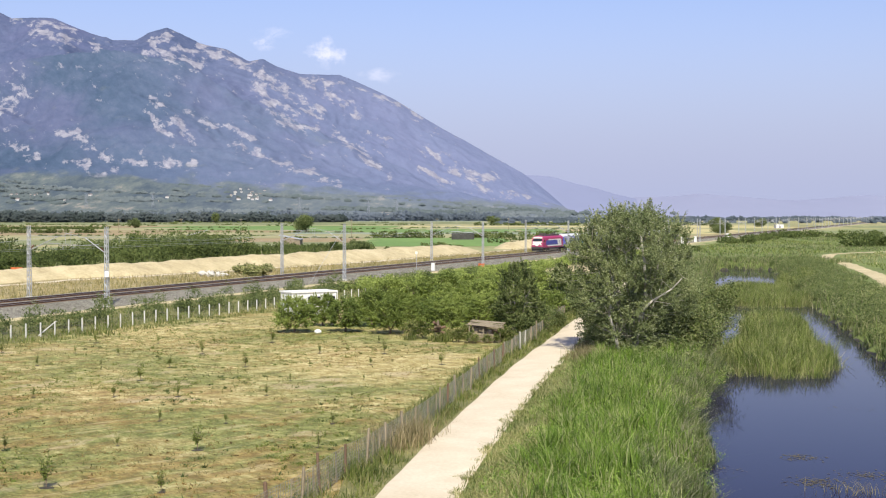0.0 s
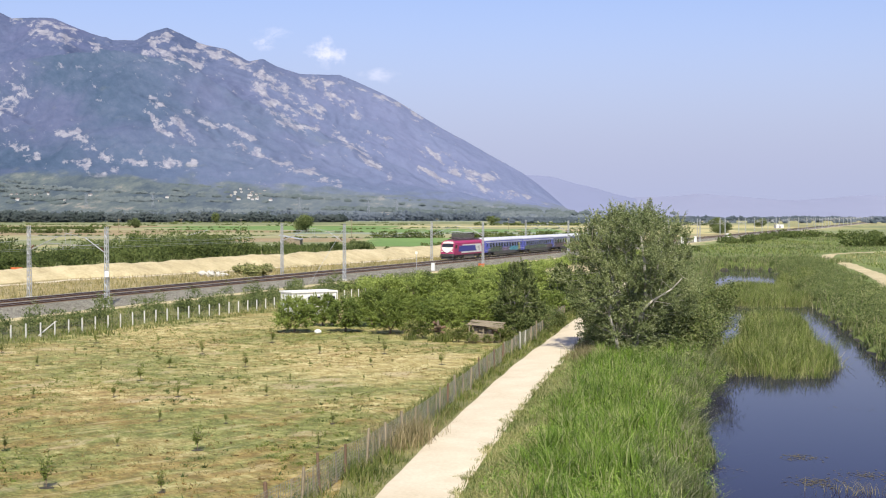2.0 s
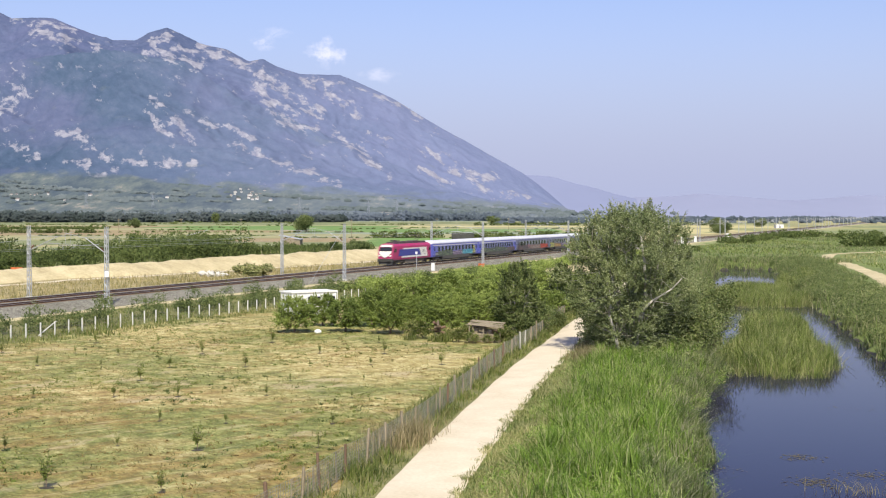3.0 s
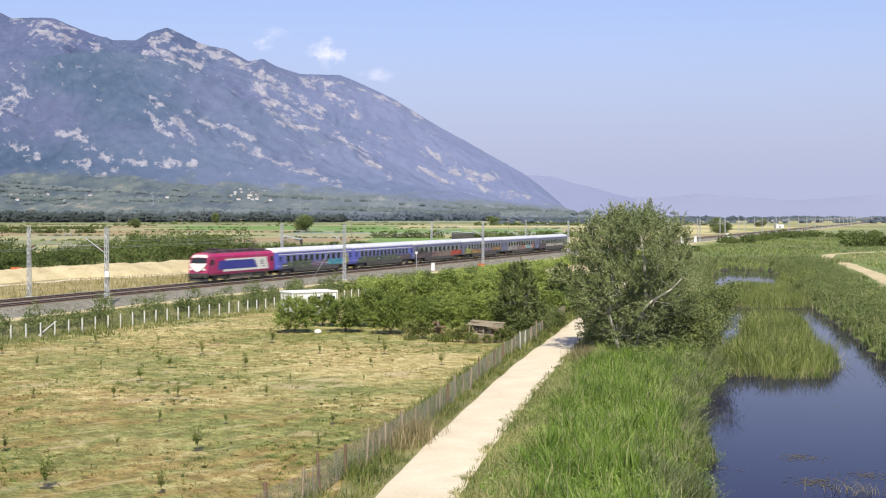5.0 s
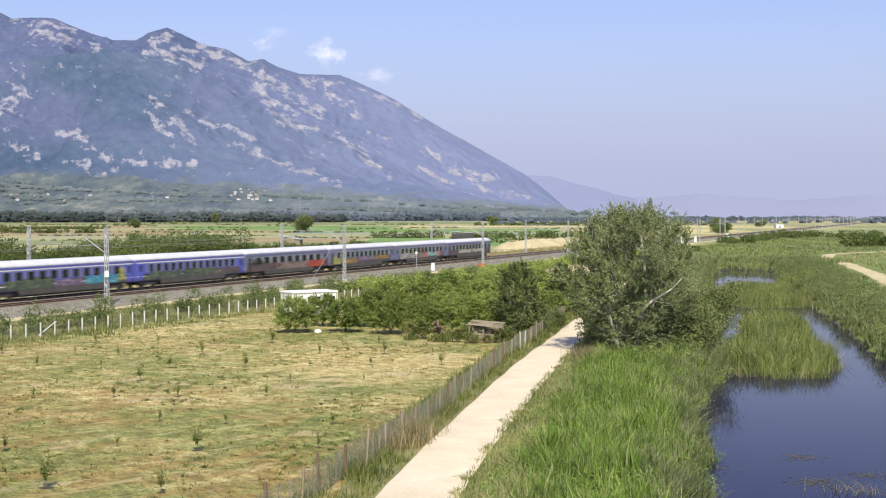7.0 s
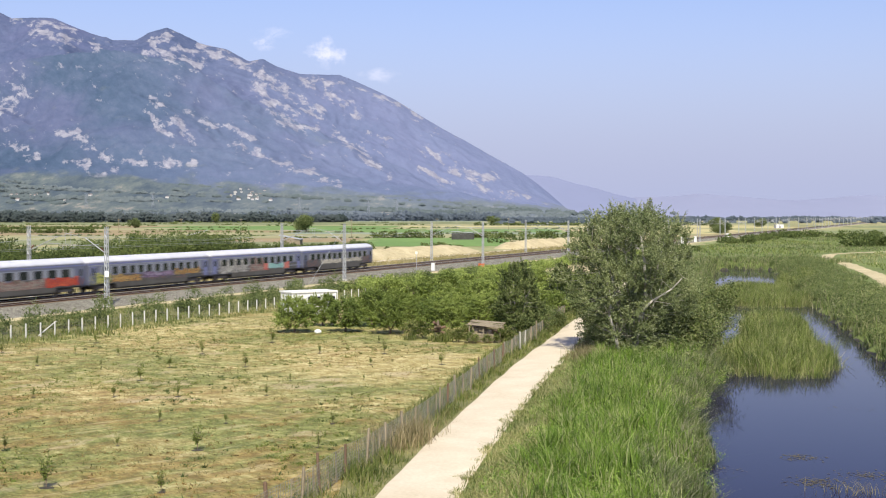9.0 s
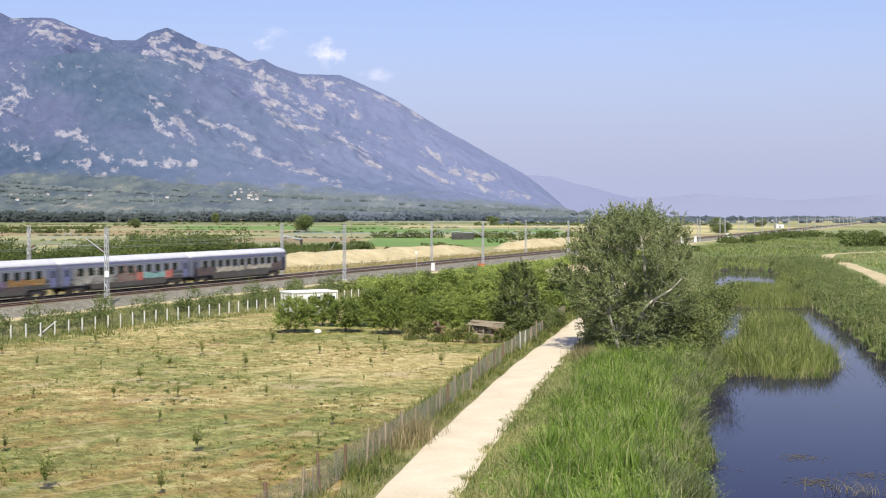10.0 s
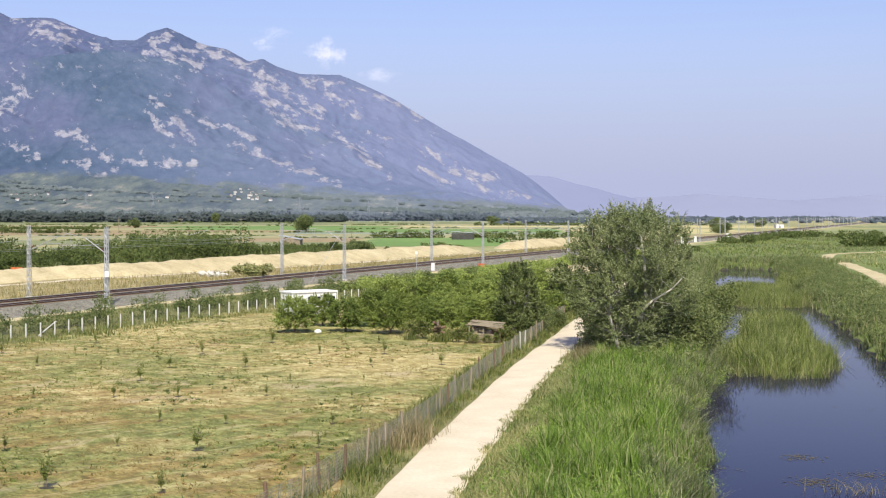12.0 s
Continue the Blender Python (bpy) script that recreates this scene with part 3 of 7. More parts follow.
lamp_mat, tree_, bsdf_ = shader("headlight_glass")
bsdf_.inputs["Base Color"].default_value = (0.8, 0.8, 0.75, 1)
bsdf_.inputs["Roughness"].default_value = 0.15
P_LAMP = lamp_mat


def spray(name, a, b, c, scale):
    """Sprayed lettering gone to blotches: three paints in hard-edged shapes."""
    m, tree, bsdf = shader(name)
    f = noise_tex(tree, scale, 3, (1, 1, 1.3), 0.7)
    coord = tree.nodes.new("ShaderNodeTexCoord")
    n = [x for x in tree.nodes if x.type == "MAPPING"][0]
    link(tree, coord.outputs["Object"], n.inputs["Vector"])
    r = ramp(tree, f, [(0.0, a), (0.43, b), (0.5, c), (0.57, a), (0.64, b)])
    r.node.color_ramp.interpolation = "CONSTANT"
    link(tree, r, bsdf.inputs["Base Color"])
    bsdf.inputs["Roughness"].default_value = 0.5
    return m


P_LILAC = paint("faded_lilac_paint", (0.17, 0.18, 0.42), 0.45, 0.45)
P_ASH = paint("ash_grey_paint", (0.22, 0.22, 0.24), 0.5, 0.5)
P_SLATE = paint("slate_blue_paint", (0.115, 0.125, 0.19), 0.55, 0.6)
P_STEELBLUE = paint("faded_steel_blue_paint", (0.15, 0.165, 0.32), 0.5, 0.5)
P_PALE = paint("pale_blue_grey_paint", (0.25, 0.265, 0.31), 0.5, 0.6)
SPRAYS = {
    "mixed": spray("mixed_spray", (0.10, 0.085, 0.065), (0.20, 0.085, 0.07), (0.27, 0.25, 0.21), 1.4),
    "coral": spray("coral_spray", (0.50, 0.13, 0.09), (0.40, 0.09, 0.08), (0.52, 0.25, 0.18), 1.2),
    "mint": spray("mint_spray", (0.22, 0.42, 0.38), (0.14, 0.30, 0.30), (0.34, 0.48, 0.44), 1.2),
    "cream": spray("cream_spray", (0.50, 0.46, 0.36), (0.20, 0.17, 0.13), (0.56, 0.52, 0.42), 1.8),
    "rose": spray("rose_spray", (0.40, 0.10, 0.14), (0.15, 0.10, 0.12), (0.45, 0.35, 0.33), 1.5),
    "murk": spray("murky_spray", (0.06, 0.062, 0.06), (0.11, 0.10, 0.09), (0.035, 0.038, 0.035), 1.3),
    "teal": spray("teal_spray", (0.05, 0.28, 0.36), (0.02, 0.10, 0.20), (0.15, 0.42, 0.45), 1.6),
    "olive": spray("olive_spray", (0.07, 0.10, 0.05), (0.03, 0.035, 0.05), (0.16, 0.19, 0.10), 1.2),
    "smoke": spray("smoke_spray", (0.09, 0.08, 0.08), (0.16, 0.09, 0.07), (0.05, 0.05, 0.06), 0.9),
    "red": spray("red_spray", (0.42, 0.045, 0.02), (0.20, 0.03, 0.025), (0.48, 0.10, 0.04), 1.6),
    "orange": spray("orange_spray", (0.40, 0.19, 0.05), (0.10, 0.06, 0.03), (0.38, 0.28, 0.10), 1.7),
    "lime": spray("lime_spray", (0.32, 0.34, 0.07), (0.08, 0.10, 0.04), (0.5, 0.45, 0.15), 1.3),
    "silver": spray("silver_spray", (0.30, 0.29, 0.27), (0.10, 0.09, 0.08), (0.44, 0.42, 0.36), 1.3),
    "mauve": spray("mauve_spray", (0.20, 0.12, 0.20), (0.07, 0.05, 0.10), (0.30, 0.26, 0.32), 1.2),
}


def section(x, half, low, eave, top, tuck=0.0):
    """A coach body's cross-section at x."""
    pts = [(half - 0.06 - tuck, low), (half, low + 0.35), (half, eave - 0.75), (half - 0.05, eave), (half - 0.32, eave + (top - eave) * 0.55), (half * 0.55, top - 0.06), (0.35, top)]
    return [(x, y, z) for y, z in pts] + [(x, -y, z) for y, z in reversed(pts)]


def bogie(parent, x, wheels=(-1.25, 1.25), long=3.4):
    b = part("bogie", box(box(box(bmesh.new(), -long / 2, long / 2, 0.92, 1.12, 0.42, 0.72, 0.04), -long / 2, long / 2, -1.12, -0.92, 0.42, 0.72, 0.04), -0.5, 0.5, -1.0, 1.0, 0.5, 0.85, 0.03), P_STEEL, parent)
    b.matrix_basis = pose(x, 0, 0)
    first = None
    for wx in wheels:
        bm = rod(bmesh.new(), (0, -0.82, 0), (0, -0.69, 0), 0.46, None, 20)
        rod(bm, (0, 0.69, 0), (0, 0.82, 0), 0.46, None, 20)
        rod(bm, (0, -0.7, 0), (0, 0.7, 0), 0.08, None, 8)
        w = part("wheelset", bm, P_STEEL, b)
        w.matrix_basis = pose(wx, 0, 0.462)
        for side in (-1, 1):
            ab = part("axle_box", box(bmesh.new(), -0.2, 0.2, side * 1.0 - 0.2, side * 1.0 + 0.2, -0.16, 0.2, 0.03), P_DARK, b)
            ab.matrix_basis = pose(wx, 0, 0.47)
    return b


def locomotive():
    loco = new("locomotive")
    half, low, eave, top = 1.49, 0.95, 3.35, 3.86
    L = 9.05
    rings = []
    # raked cab ends, front at +x
    for x, k, cut in ((-L, 0.9, 0.0), (-L + 0.5, 1.0, 0.0), (L - 2.4, 1.0, 0.0), (L - 1.1, 0.985, 0.0)):
        rings.append([(x, y * k, z) for _, y, z in section(0, half, low, eave, top)])
    nose = []
    for _, y, z in section(0, half, low, eave, top):
        lean = 0.0 if z < 2.1 else (z - 2.1) * 0.5
        nose.append((L + 0.12 - lean - 0.10 * (abs(y) / half) ** 2, y * 0.93, z))
    rings.append(nose)
    part("body", loft(bmesh.new(), rings), P_RED, loco, "magenta red body shell")
    # white band round a blue field on both sides
    for side in (1, -1):
        y0, y1 = (half + 0.004, half + 0.012) if side > 0 else (-half - 0.012, -half - 0.004)
        band = part("side_band", slab(bmesh.new(), [(5.3, 1.30), (4.5, 2.98), (-6.5, 2.98), (-7.1, 1.3)], y0, y1), P_WHITE, loco, "cream white side band")
        y0, y1 = (half + 0.016, half + 0.024) if side > 0 else (-half - 0.024, -half - 0.016)
        part("blue_field", slab(bmesh.new(), [(6.7, 1.60), (6.2, 2.76), (-3.1, 2.76), (-3.9, 1.60)], y0, y1), P_BLUE, band, "deep blue lettering field")
        bm = bmesh.new()
        for k, (x, z, w) in enumerate(((-5.2, 2.5, 1.0), (-5.2, 2.28, 0.7), (-5.25, 2.06, 1.0), (-5.6, 1.72, 0.7))):
            box(bm, x - w / 2, x + w / 2, y0, y1, z - 0.06, z + 0.06)
        part("lettering", bm, P_GREY, band, "dark bars of lettering")
        bm = bmesh.new()
        slab(bm, [(8.55, 2.35), (8.3, 2.95), (7.55, 2.95), (7.55, 2.35)], y0 - 0.01 * side, y1)
        part("cab_window", bm, P_GLASS, loco)
        bm = bmesh.new()
        slab(bm, [(-8.5, 2.35), (-8.4, 2.95), (-7.7, 2.95), (-7.7, 2.35)], y0 - 0.01 * side, y1)
        part("cab_window", bm, P_GLASS, loco)

    def face(y, z, out=0.0):
        lean = 0.0 if z < 2.1 else (z - 2.1) * 0.5
        return (L + 0.12 - lean - 0.10 * (abs(y) / half) ** 2 + out, y, z)

    def front_panel(name, outline, out, material, label=""):
        bm = bmesh.new()
        a = [bm.verts.new(face(y, z, out)) for y, z in outline]
        b = [bm.verts.new(face(y, z, out - 0.03)) for y, z in outline]
        n = len(a)
        bm.faces.new(a)
        bm.faces.new(b[::-1])
        for i in range(n):
            bm.faces.new((a[i], b[i], b[(i + 1) % n], a[(i + 1) % n]))
        bmesh.ops.recalc_face_normals(bm, faces=bm.faces[:])
        return part(name, bm, material, loco, label)

    front_panel("windscreen", [(-1.2, 2.58), (-0.6, 2.55), (0, 2.54), (0.6, 2.55), (1.2, 2.58), (1.12, 3.16), (0, 3.2), (-1.12, 3.16)], 0.03, P_GLASS, "dark raked windscreen")
    front_panel("brow_panel", [(-1.12, 3.24), (0, 3.28), (1.12, 3.24), (1.0, 3.58), (0, 3.64), (-1.0, 3.58)], 0.03, P_WHITE, "white brow over the windscreen")
    front_panel("chevron", [(-1.2, 2.5), (0, 2.47), (1.2, 2.5), (1.0, 2.05), (0.45, 1.6), (0, 1.38), (-0.45, 1.6), (-1.0, 2.05)], 0.03, P_WHITE, "white pointed front panel")
    for y in (-1.0, 1.0):
        lamp = front_panel("headlight", [(y - 0.16, 1.62), (y + 0.16, 1.62), (y + 0.16, 1.84), (y - 0.16, 1.84)], 0.05, P_LAMP, "glass headlight")
    part("buffer_beam", box(bmesh.new(), L - 0.35, L + 0.2, -1.4, 1.4, 0.62, 1.22, 0.05), P_DARK, loco)
    for y in (-0.875, 0.875):
        bm = rod(bmesh.new(), (L + 0.2, y, 1.05), (L + 0.55, y, 1.05), 0.1)
        rod(bm, (L + 0.5, y, 1.05), (L + 0.58, y, 1.05), 0.24, None, 14)
        part("buffer", bm, P_DARK, loco)
    part("snow_plough", slab(bmesh.new(), [(L - 0.5, 0.2), (L + 0.1, 0.2), (L - 0.05, 0.62), (L - 0.5, 0.62)], -1.3, 1.3), P_DARK, loco)
    part("underframe_box", box(bmesh.new(), -3.1, 3.1, -1.3, 1.3, 0.28, 0.97, 0.06), P_STEEL, loco)
    part("sill", box(bmesh.new(), -L + 0.2, L - 0.6, -1.44, 1.44, 0.86, 1.0, 0.02), P_DARK, loco)
    bogie(loco, 5.0, (-1.5, 1.5), 4.2)
    bogie(loco, -5.0, (-1.5, 1.5), 4.2)
    for x0, x1, h in ((-7.5, -5.0, 0.22), (-4.6, -2.2, 0.3), (-1.6, 1.2, 0.26), (1.8, 3.9, 0.3), (4.4, 6.4, 0.22)):
        part("roof_box", box(bmesh.new(), x0, x1, -0.85, 0.85, top - 0.05, top + h, 0.05), P_ROOFGEAR, loco, "sooty roof equipment")
    part("roof_panel", loft(bmesh.new(), [[(x, y, z + 0.012) for y, z in ((-1.17, 3.55), (-0.84, 3.81), (-0.35, 3.87), (0.35, 3.87), (0.84, 3.81), (1.17, 3.55), (0.8, 3.6), (-0.8, 3.6))] for x in (-8.6, 7.4)]), P_ROOFGEAR, loco, "sooty dark roof panels")
    for sgn, up in ((1, False), (-1, True)):
        bm = bmesh.new()
        hinge, knee, head = (sgn * 4.6, top + 0.3), (sgn * 6.3, top + (0.42 if not up else 0.95)), (sgn * 4.7, top + (0.5 if not up else 1.3))
        for y in (-0.45, 0.45):
            rod(bm, (hinge[0], y * 0.6, hinge[1]), (knee[0], y * 0.6, knee[1]), 0.05)
            rod(bm, (knee[0], y * 0.6, knee[1]), (head[0], y, head[1]), 0.035)
        rod(bm, (head[0], -0.9, head[1]), (head[0], 0.9, head[1]), 0.05)
        part("pantograph", bm, P_ROOFGEAR, loco)
    return tagged(loco, "magenta red electric locomotive with white and blue bands", "locomotive")


def graffiti_patch(coach, x0, x1, z0, z1, kind, seed):
    """A sprayed piece with a lumpy outline on the coach's side."""
    rng = random.Random(seed)
    low = [(x0 + (x1 - x0) * i / 10, z0 + rng.uniform(-0.05, 0.12)) for i in range(11)]
    high = [(x0 + (x1 - x0) * i / 10, z1 + rng.uniform(-0.3, 0.12)) for i in range(10, -1, -1)]
    part("sprayed_piece", slab(bmesh.new(), low + high, 1.428, 1.436), SPRAYS[kind], coach, kind + " sprayed graffiti")


def coach(body_paint, roof_paint, stripe, windows, patches, label, door_paint, band, murk="murk"):
    c = new("passenger_coach")
    half, low, eave, top = 1.42, 0.95, 3.2, 4.05
    L = 12.72
    wall = [(-L, 0.96), (-L + 0.25, 1.0), (L - 0.25, 1.0), (L, 0.96)]
    body = []
    roof = []
    for x, k in wall:
        pts = [(half - 0.08, low), (half, low + 0.3), (half, eave), (half - 0.02, eave + 0.12)]
        body.append([(x, y * k, z) for y, z in pts] + [(x, -y * k, z) for y, z in reversed(pts)])
        arc = [(half * k * math.cos(a) * 0.985, eave + 0.125 + (top - eave - 0.125) * math.sin(a) ** 0.85) for a in [math.pi * i / 12 for i in range(13)]]
        roof.append([(x, y, z) for y, z in arc])
    part("body", loft(bmesh.new(), body), body_paint, c)
    part("roof", loft(bmesh.new(), roof), roof_paint, c, "pale grey curved roof", True)
    if stripe:
        part("stripe", slab(bmesh.new(), [(-L + 0.2, 3.02), (L - 0.2, 3.02), (L - 0.2, 3.14), (-L + 0.2, 3.14)], half + 0.003, half + 0.010), stripe, c, "pale stripe above the windows")
        part("stripe", slab(bmesh.new(), [(-L + 0.2, 1.42), (L - 0.2, 1.42), (L - 0.2, 1.52), (-L + 0.2, 1.52)], half + 0.003, half + 0.0065), stripe, c)
    part("window_band", slab(bmesh.new(), [(-10.6, 1.98), (10.6, 1.98), (10.6, 2.96), (-10.6, 2.96)], half + 0.001, half + 0.0025), band, c, "paler band between the windows")
    part("grime", slab(bmesh.new(), [(-12.0, 1.0), (-9, 1.0), (0, 1.0), (9, 1.0), (12.0, 1.0), (11.6, 1.75), (6.5, 1.95), (2.0, 1.8), (-3.0, 1.97), (-8.0, 1.8), (-11.7, 1.9)], half + 0.001, half + 0.003), SPRAYS[murk], c, "dark grime and old spray along the side")
    part("cantrail", slab(bmesh.new(), [(-L + 0.1, 3.16), (L - 0.1, 3.16), (L - 0.1, 3.31), (-L + 0.1, 3.31)], half - 0.012, half + 0.006), P_COACH if body_paint is P_COACH else P_STEELBLUE, c, "blue strip under the roof")
    first = None
    gap = 20.6 / windows
    for i in range(windows):
        x = -10.3 + gap * (i + 0.5)
        if first is None:
            bm = box(bmesh.new(), -gap * 0.29, gap * 0.29, -0.02, 0.012, 2.02, 2.88, 0.006)
            w = part("window", bm, P_GLASS, c)
            first = w.data
            w.matrix_basis = pose(x, half + 0.012, 0)
        else:
            share("window", first, c, pose(x, half + 0.012, 0))
        share("window", first, c, pose(x, -half - 0.012, 0, 0, 0, 180))
    door = None
    for x in (-11.75, 11.75):
        for side in (1, -1):
            m = pose(x, side * (half + 0.004), 0, 0, 0, 0 if side > 0 else 180)
            if door is None:
                d = part("door", box(bmesh.new(), -0.42, 0.42, -0.02, 0.012, 1.05, 2.98, 0.01), door_paint, c)
                door = d.data
                d.matrix_basis = m
                pane = box(bmesh.new(), -0.22, 0.22, 0.012, 0.02, 2.05, 2.8, 0.004)
                glass = part("door_window", pane, P_GLASS, d)
            else:
                d = share("door", door, c, m)
                share("door_window", glass.data, d, Matrix())
    for sgn in (-1, 1):
        part("gangway", box(bmesh.new(), sgn * L - 0.18, sgn * L + 0.18, -0.7, 0.7, 1.05, 3.35, 0.06), P_DARK, c, "dark rubber gangway")
        bogie(c, sgn * 9.5)
    part("sill", box(bmesh.new(), -L + 0.1, L - 0.1, -1.3, 1.3, 0.82, 0.97, 0.02), P_DARK, c)
    for side in (1, -1):
        part("skirt", slab(bmesh.new(), [(-7.4, 0.5), (7.4, 0.5), (7.7, 1.2), (-7.7, 1.2)], side * 1.37, side * 1.425), P_GRIME, c, "dirty grey brown skirt panel")
    for x0, x1 in ((-7.3, -4.2), (-4.0, -0.8), (-0.6, 2.6), (2.8, 7.3)):
        part("underfloor_box", box(bmesh.new(), x0, x1, -1.25, 1.25, 0.28, 0.84, 0.05), P_DARK, c)
    for k, (x0, x1, z0, z1, kind) in enumerate(patches):
        graffiti_patch(c, x0, x1, z0, z1, kind, k + len(patches) * 7 + windows)
    return tagged(c, label, "coach", "coaches of the train")


COACH_PITCH = 25.85
train = [locomotive()]
train.append(coach(P_COACH, P_ROOF, P_WHITE, 11, [(2.0, 9.6, 1.05, 2.25, "olive"), (-3.0, 1.6, 1.1, 1.9, "mauve"), (-9.4, -3.6, 1.1, 2.15, "teal"), (-10.9, -9.7, 1.2, 2.75, "lime")],
                   "blue and white coach with teal graffiti along its side", P_COACH, P_LILAC))
train.append(coach(P_COACH, P_ROOF, P_WHITE, 13, [(3.0, 10.8, 1.05, 2.0, "olive"), (-6.0, 2.6, 1.05, 2.1, "olive"), (-11.8, -6.4, 1.1, 1.9, "smoke")],
                   "blue coach with dark olive graffiti below the windows", P_COACH, P_LILAC))
train.append(coach(P_SLATE, P_ROOF, None, 9, [(4.0, 12.4, 1.0, 2.3, "smoke"), (-5.6, 3.8, 1.05, 2.05, "mixed"), (-12.2, -5.8, 1.05, 2.05, "red"), (2.6, 4.6, 1.3, 2.1, "rose"), (8.0, 11.0, 1.8, 2.7, "murk")],
                   "pale slate coach covered in murky graffiti with a red piece", P_SLATE, P_PALE))
train.append(coach(P_SLATE, P_ROOF, P_PALE, 12, [(8.6, 12.2, 1.05, 2.2, "lime"), (2.6, 8.2, 1.05, 2.0, "orange"), (-4.2, 2.2, 1.3, 2.05, "mauve"), (-10.4, -4.6, 1.4, 2.1, "orange"), (-7.0, 1.0, 1.0, 1.4, "smoke")],
                   "slate blue coach with orange and lime graffiti", P_STEELBLUE, P_PALE))
train.append(coach(P_SLATE, P_ROOF, P_PALE, 11, [(3.0, 10.6, 1.05, 2.75, "silver"), (-1.2, 2.7, 1.05, 2.9, "mixed"), (-2.5, -1.3, 1.05, 2.4, "coral"), (-7.2, -2.6, 1.25, 2.0, "mint"), (-8.8, -7.3, 1.1, 2.1, "coral")],
                   "slate coach with silver, coral and mint graffiti", P_STEELBLUE, P_PALE))
train.append(coach(P_SLATE, P_ROOF, None, 11, [(7.4, 12.2, 1.0, 2.2, "smoke"), (-0.6, 6.6, 1.3, 2.0, "cream"), (-8.2, -1.2, 1.35, 2.05, "cream"), (-12.2, -8.6, 1.05, 2.3, "smoke")],
                   "last slate grey coach with a cream graffiti strip", P_SLATE, P_ASH))
# ------------------------------------------------------------ distance: mountain, hills, clouds
def value_noise(x, y, seed):
    """Smooth random heights over the plane, between -1 and 1."""
    xi, yi = np.floor(x).astype(np.int64), np.floor(y).astype(np.int64)
    fx, fy = x - xi, y - yi
    fx, fy = fx * fx * (3 - 2 * fx), fy * fy * (3 - 2 * fy)

    def corner(a, b):
        h = (a * 374761393 + b * 668265263 + seed * 982451653) & 0x7FFFFFFF
        h = ((h ^ (h >> 13)) * 1274126177) & 0x7FFFFFFF
        return (h % 100003) / 50001.5 - 1
    top = corner(xi, yi) * (1 - fx) + corner(xi + 1, yi) * fx
    low = corner(xi, yi + 1) * (1 - fx) + corner(xi + 1, yi + 1) * fx
    return top * (1 - fy) + low * fy


def rough_land(x, y, octaves, seed):
    out, gain = 0, 1.0
    for k in range(octaves):
        out = out + gain * (1 - 2 * np.abs(value_noise(x * 2 ** k, y * 2 ** k, seed + k)))
        gain *= 0.5
    return out


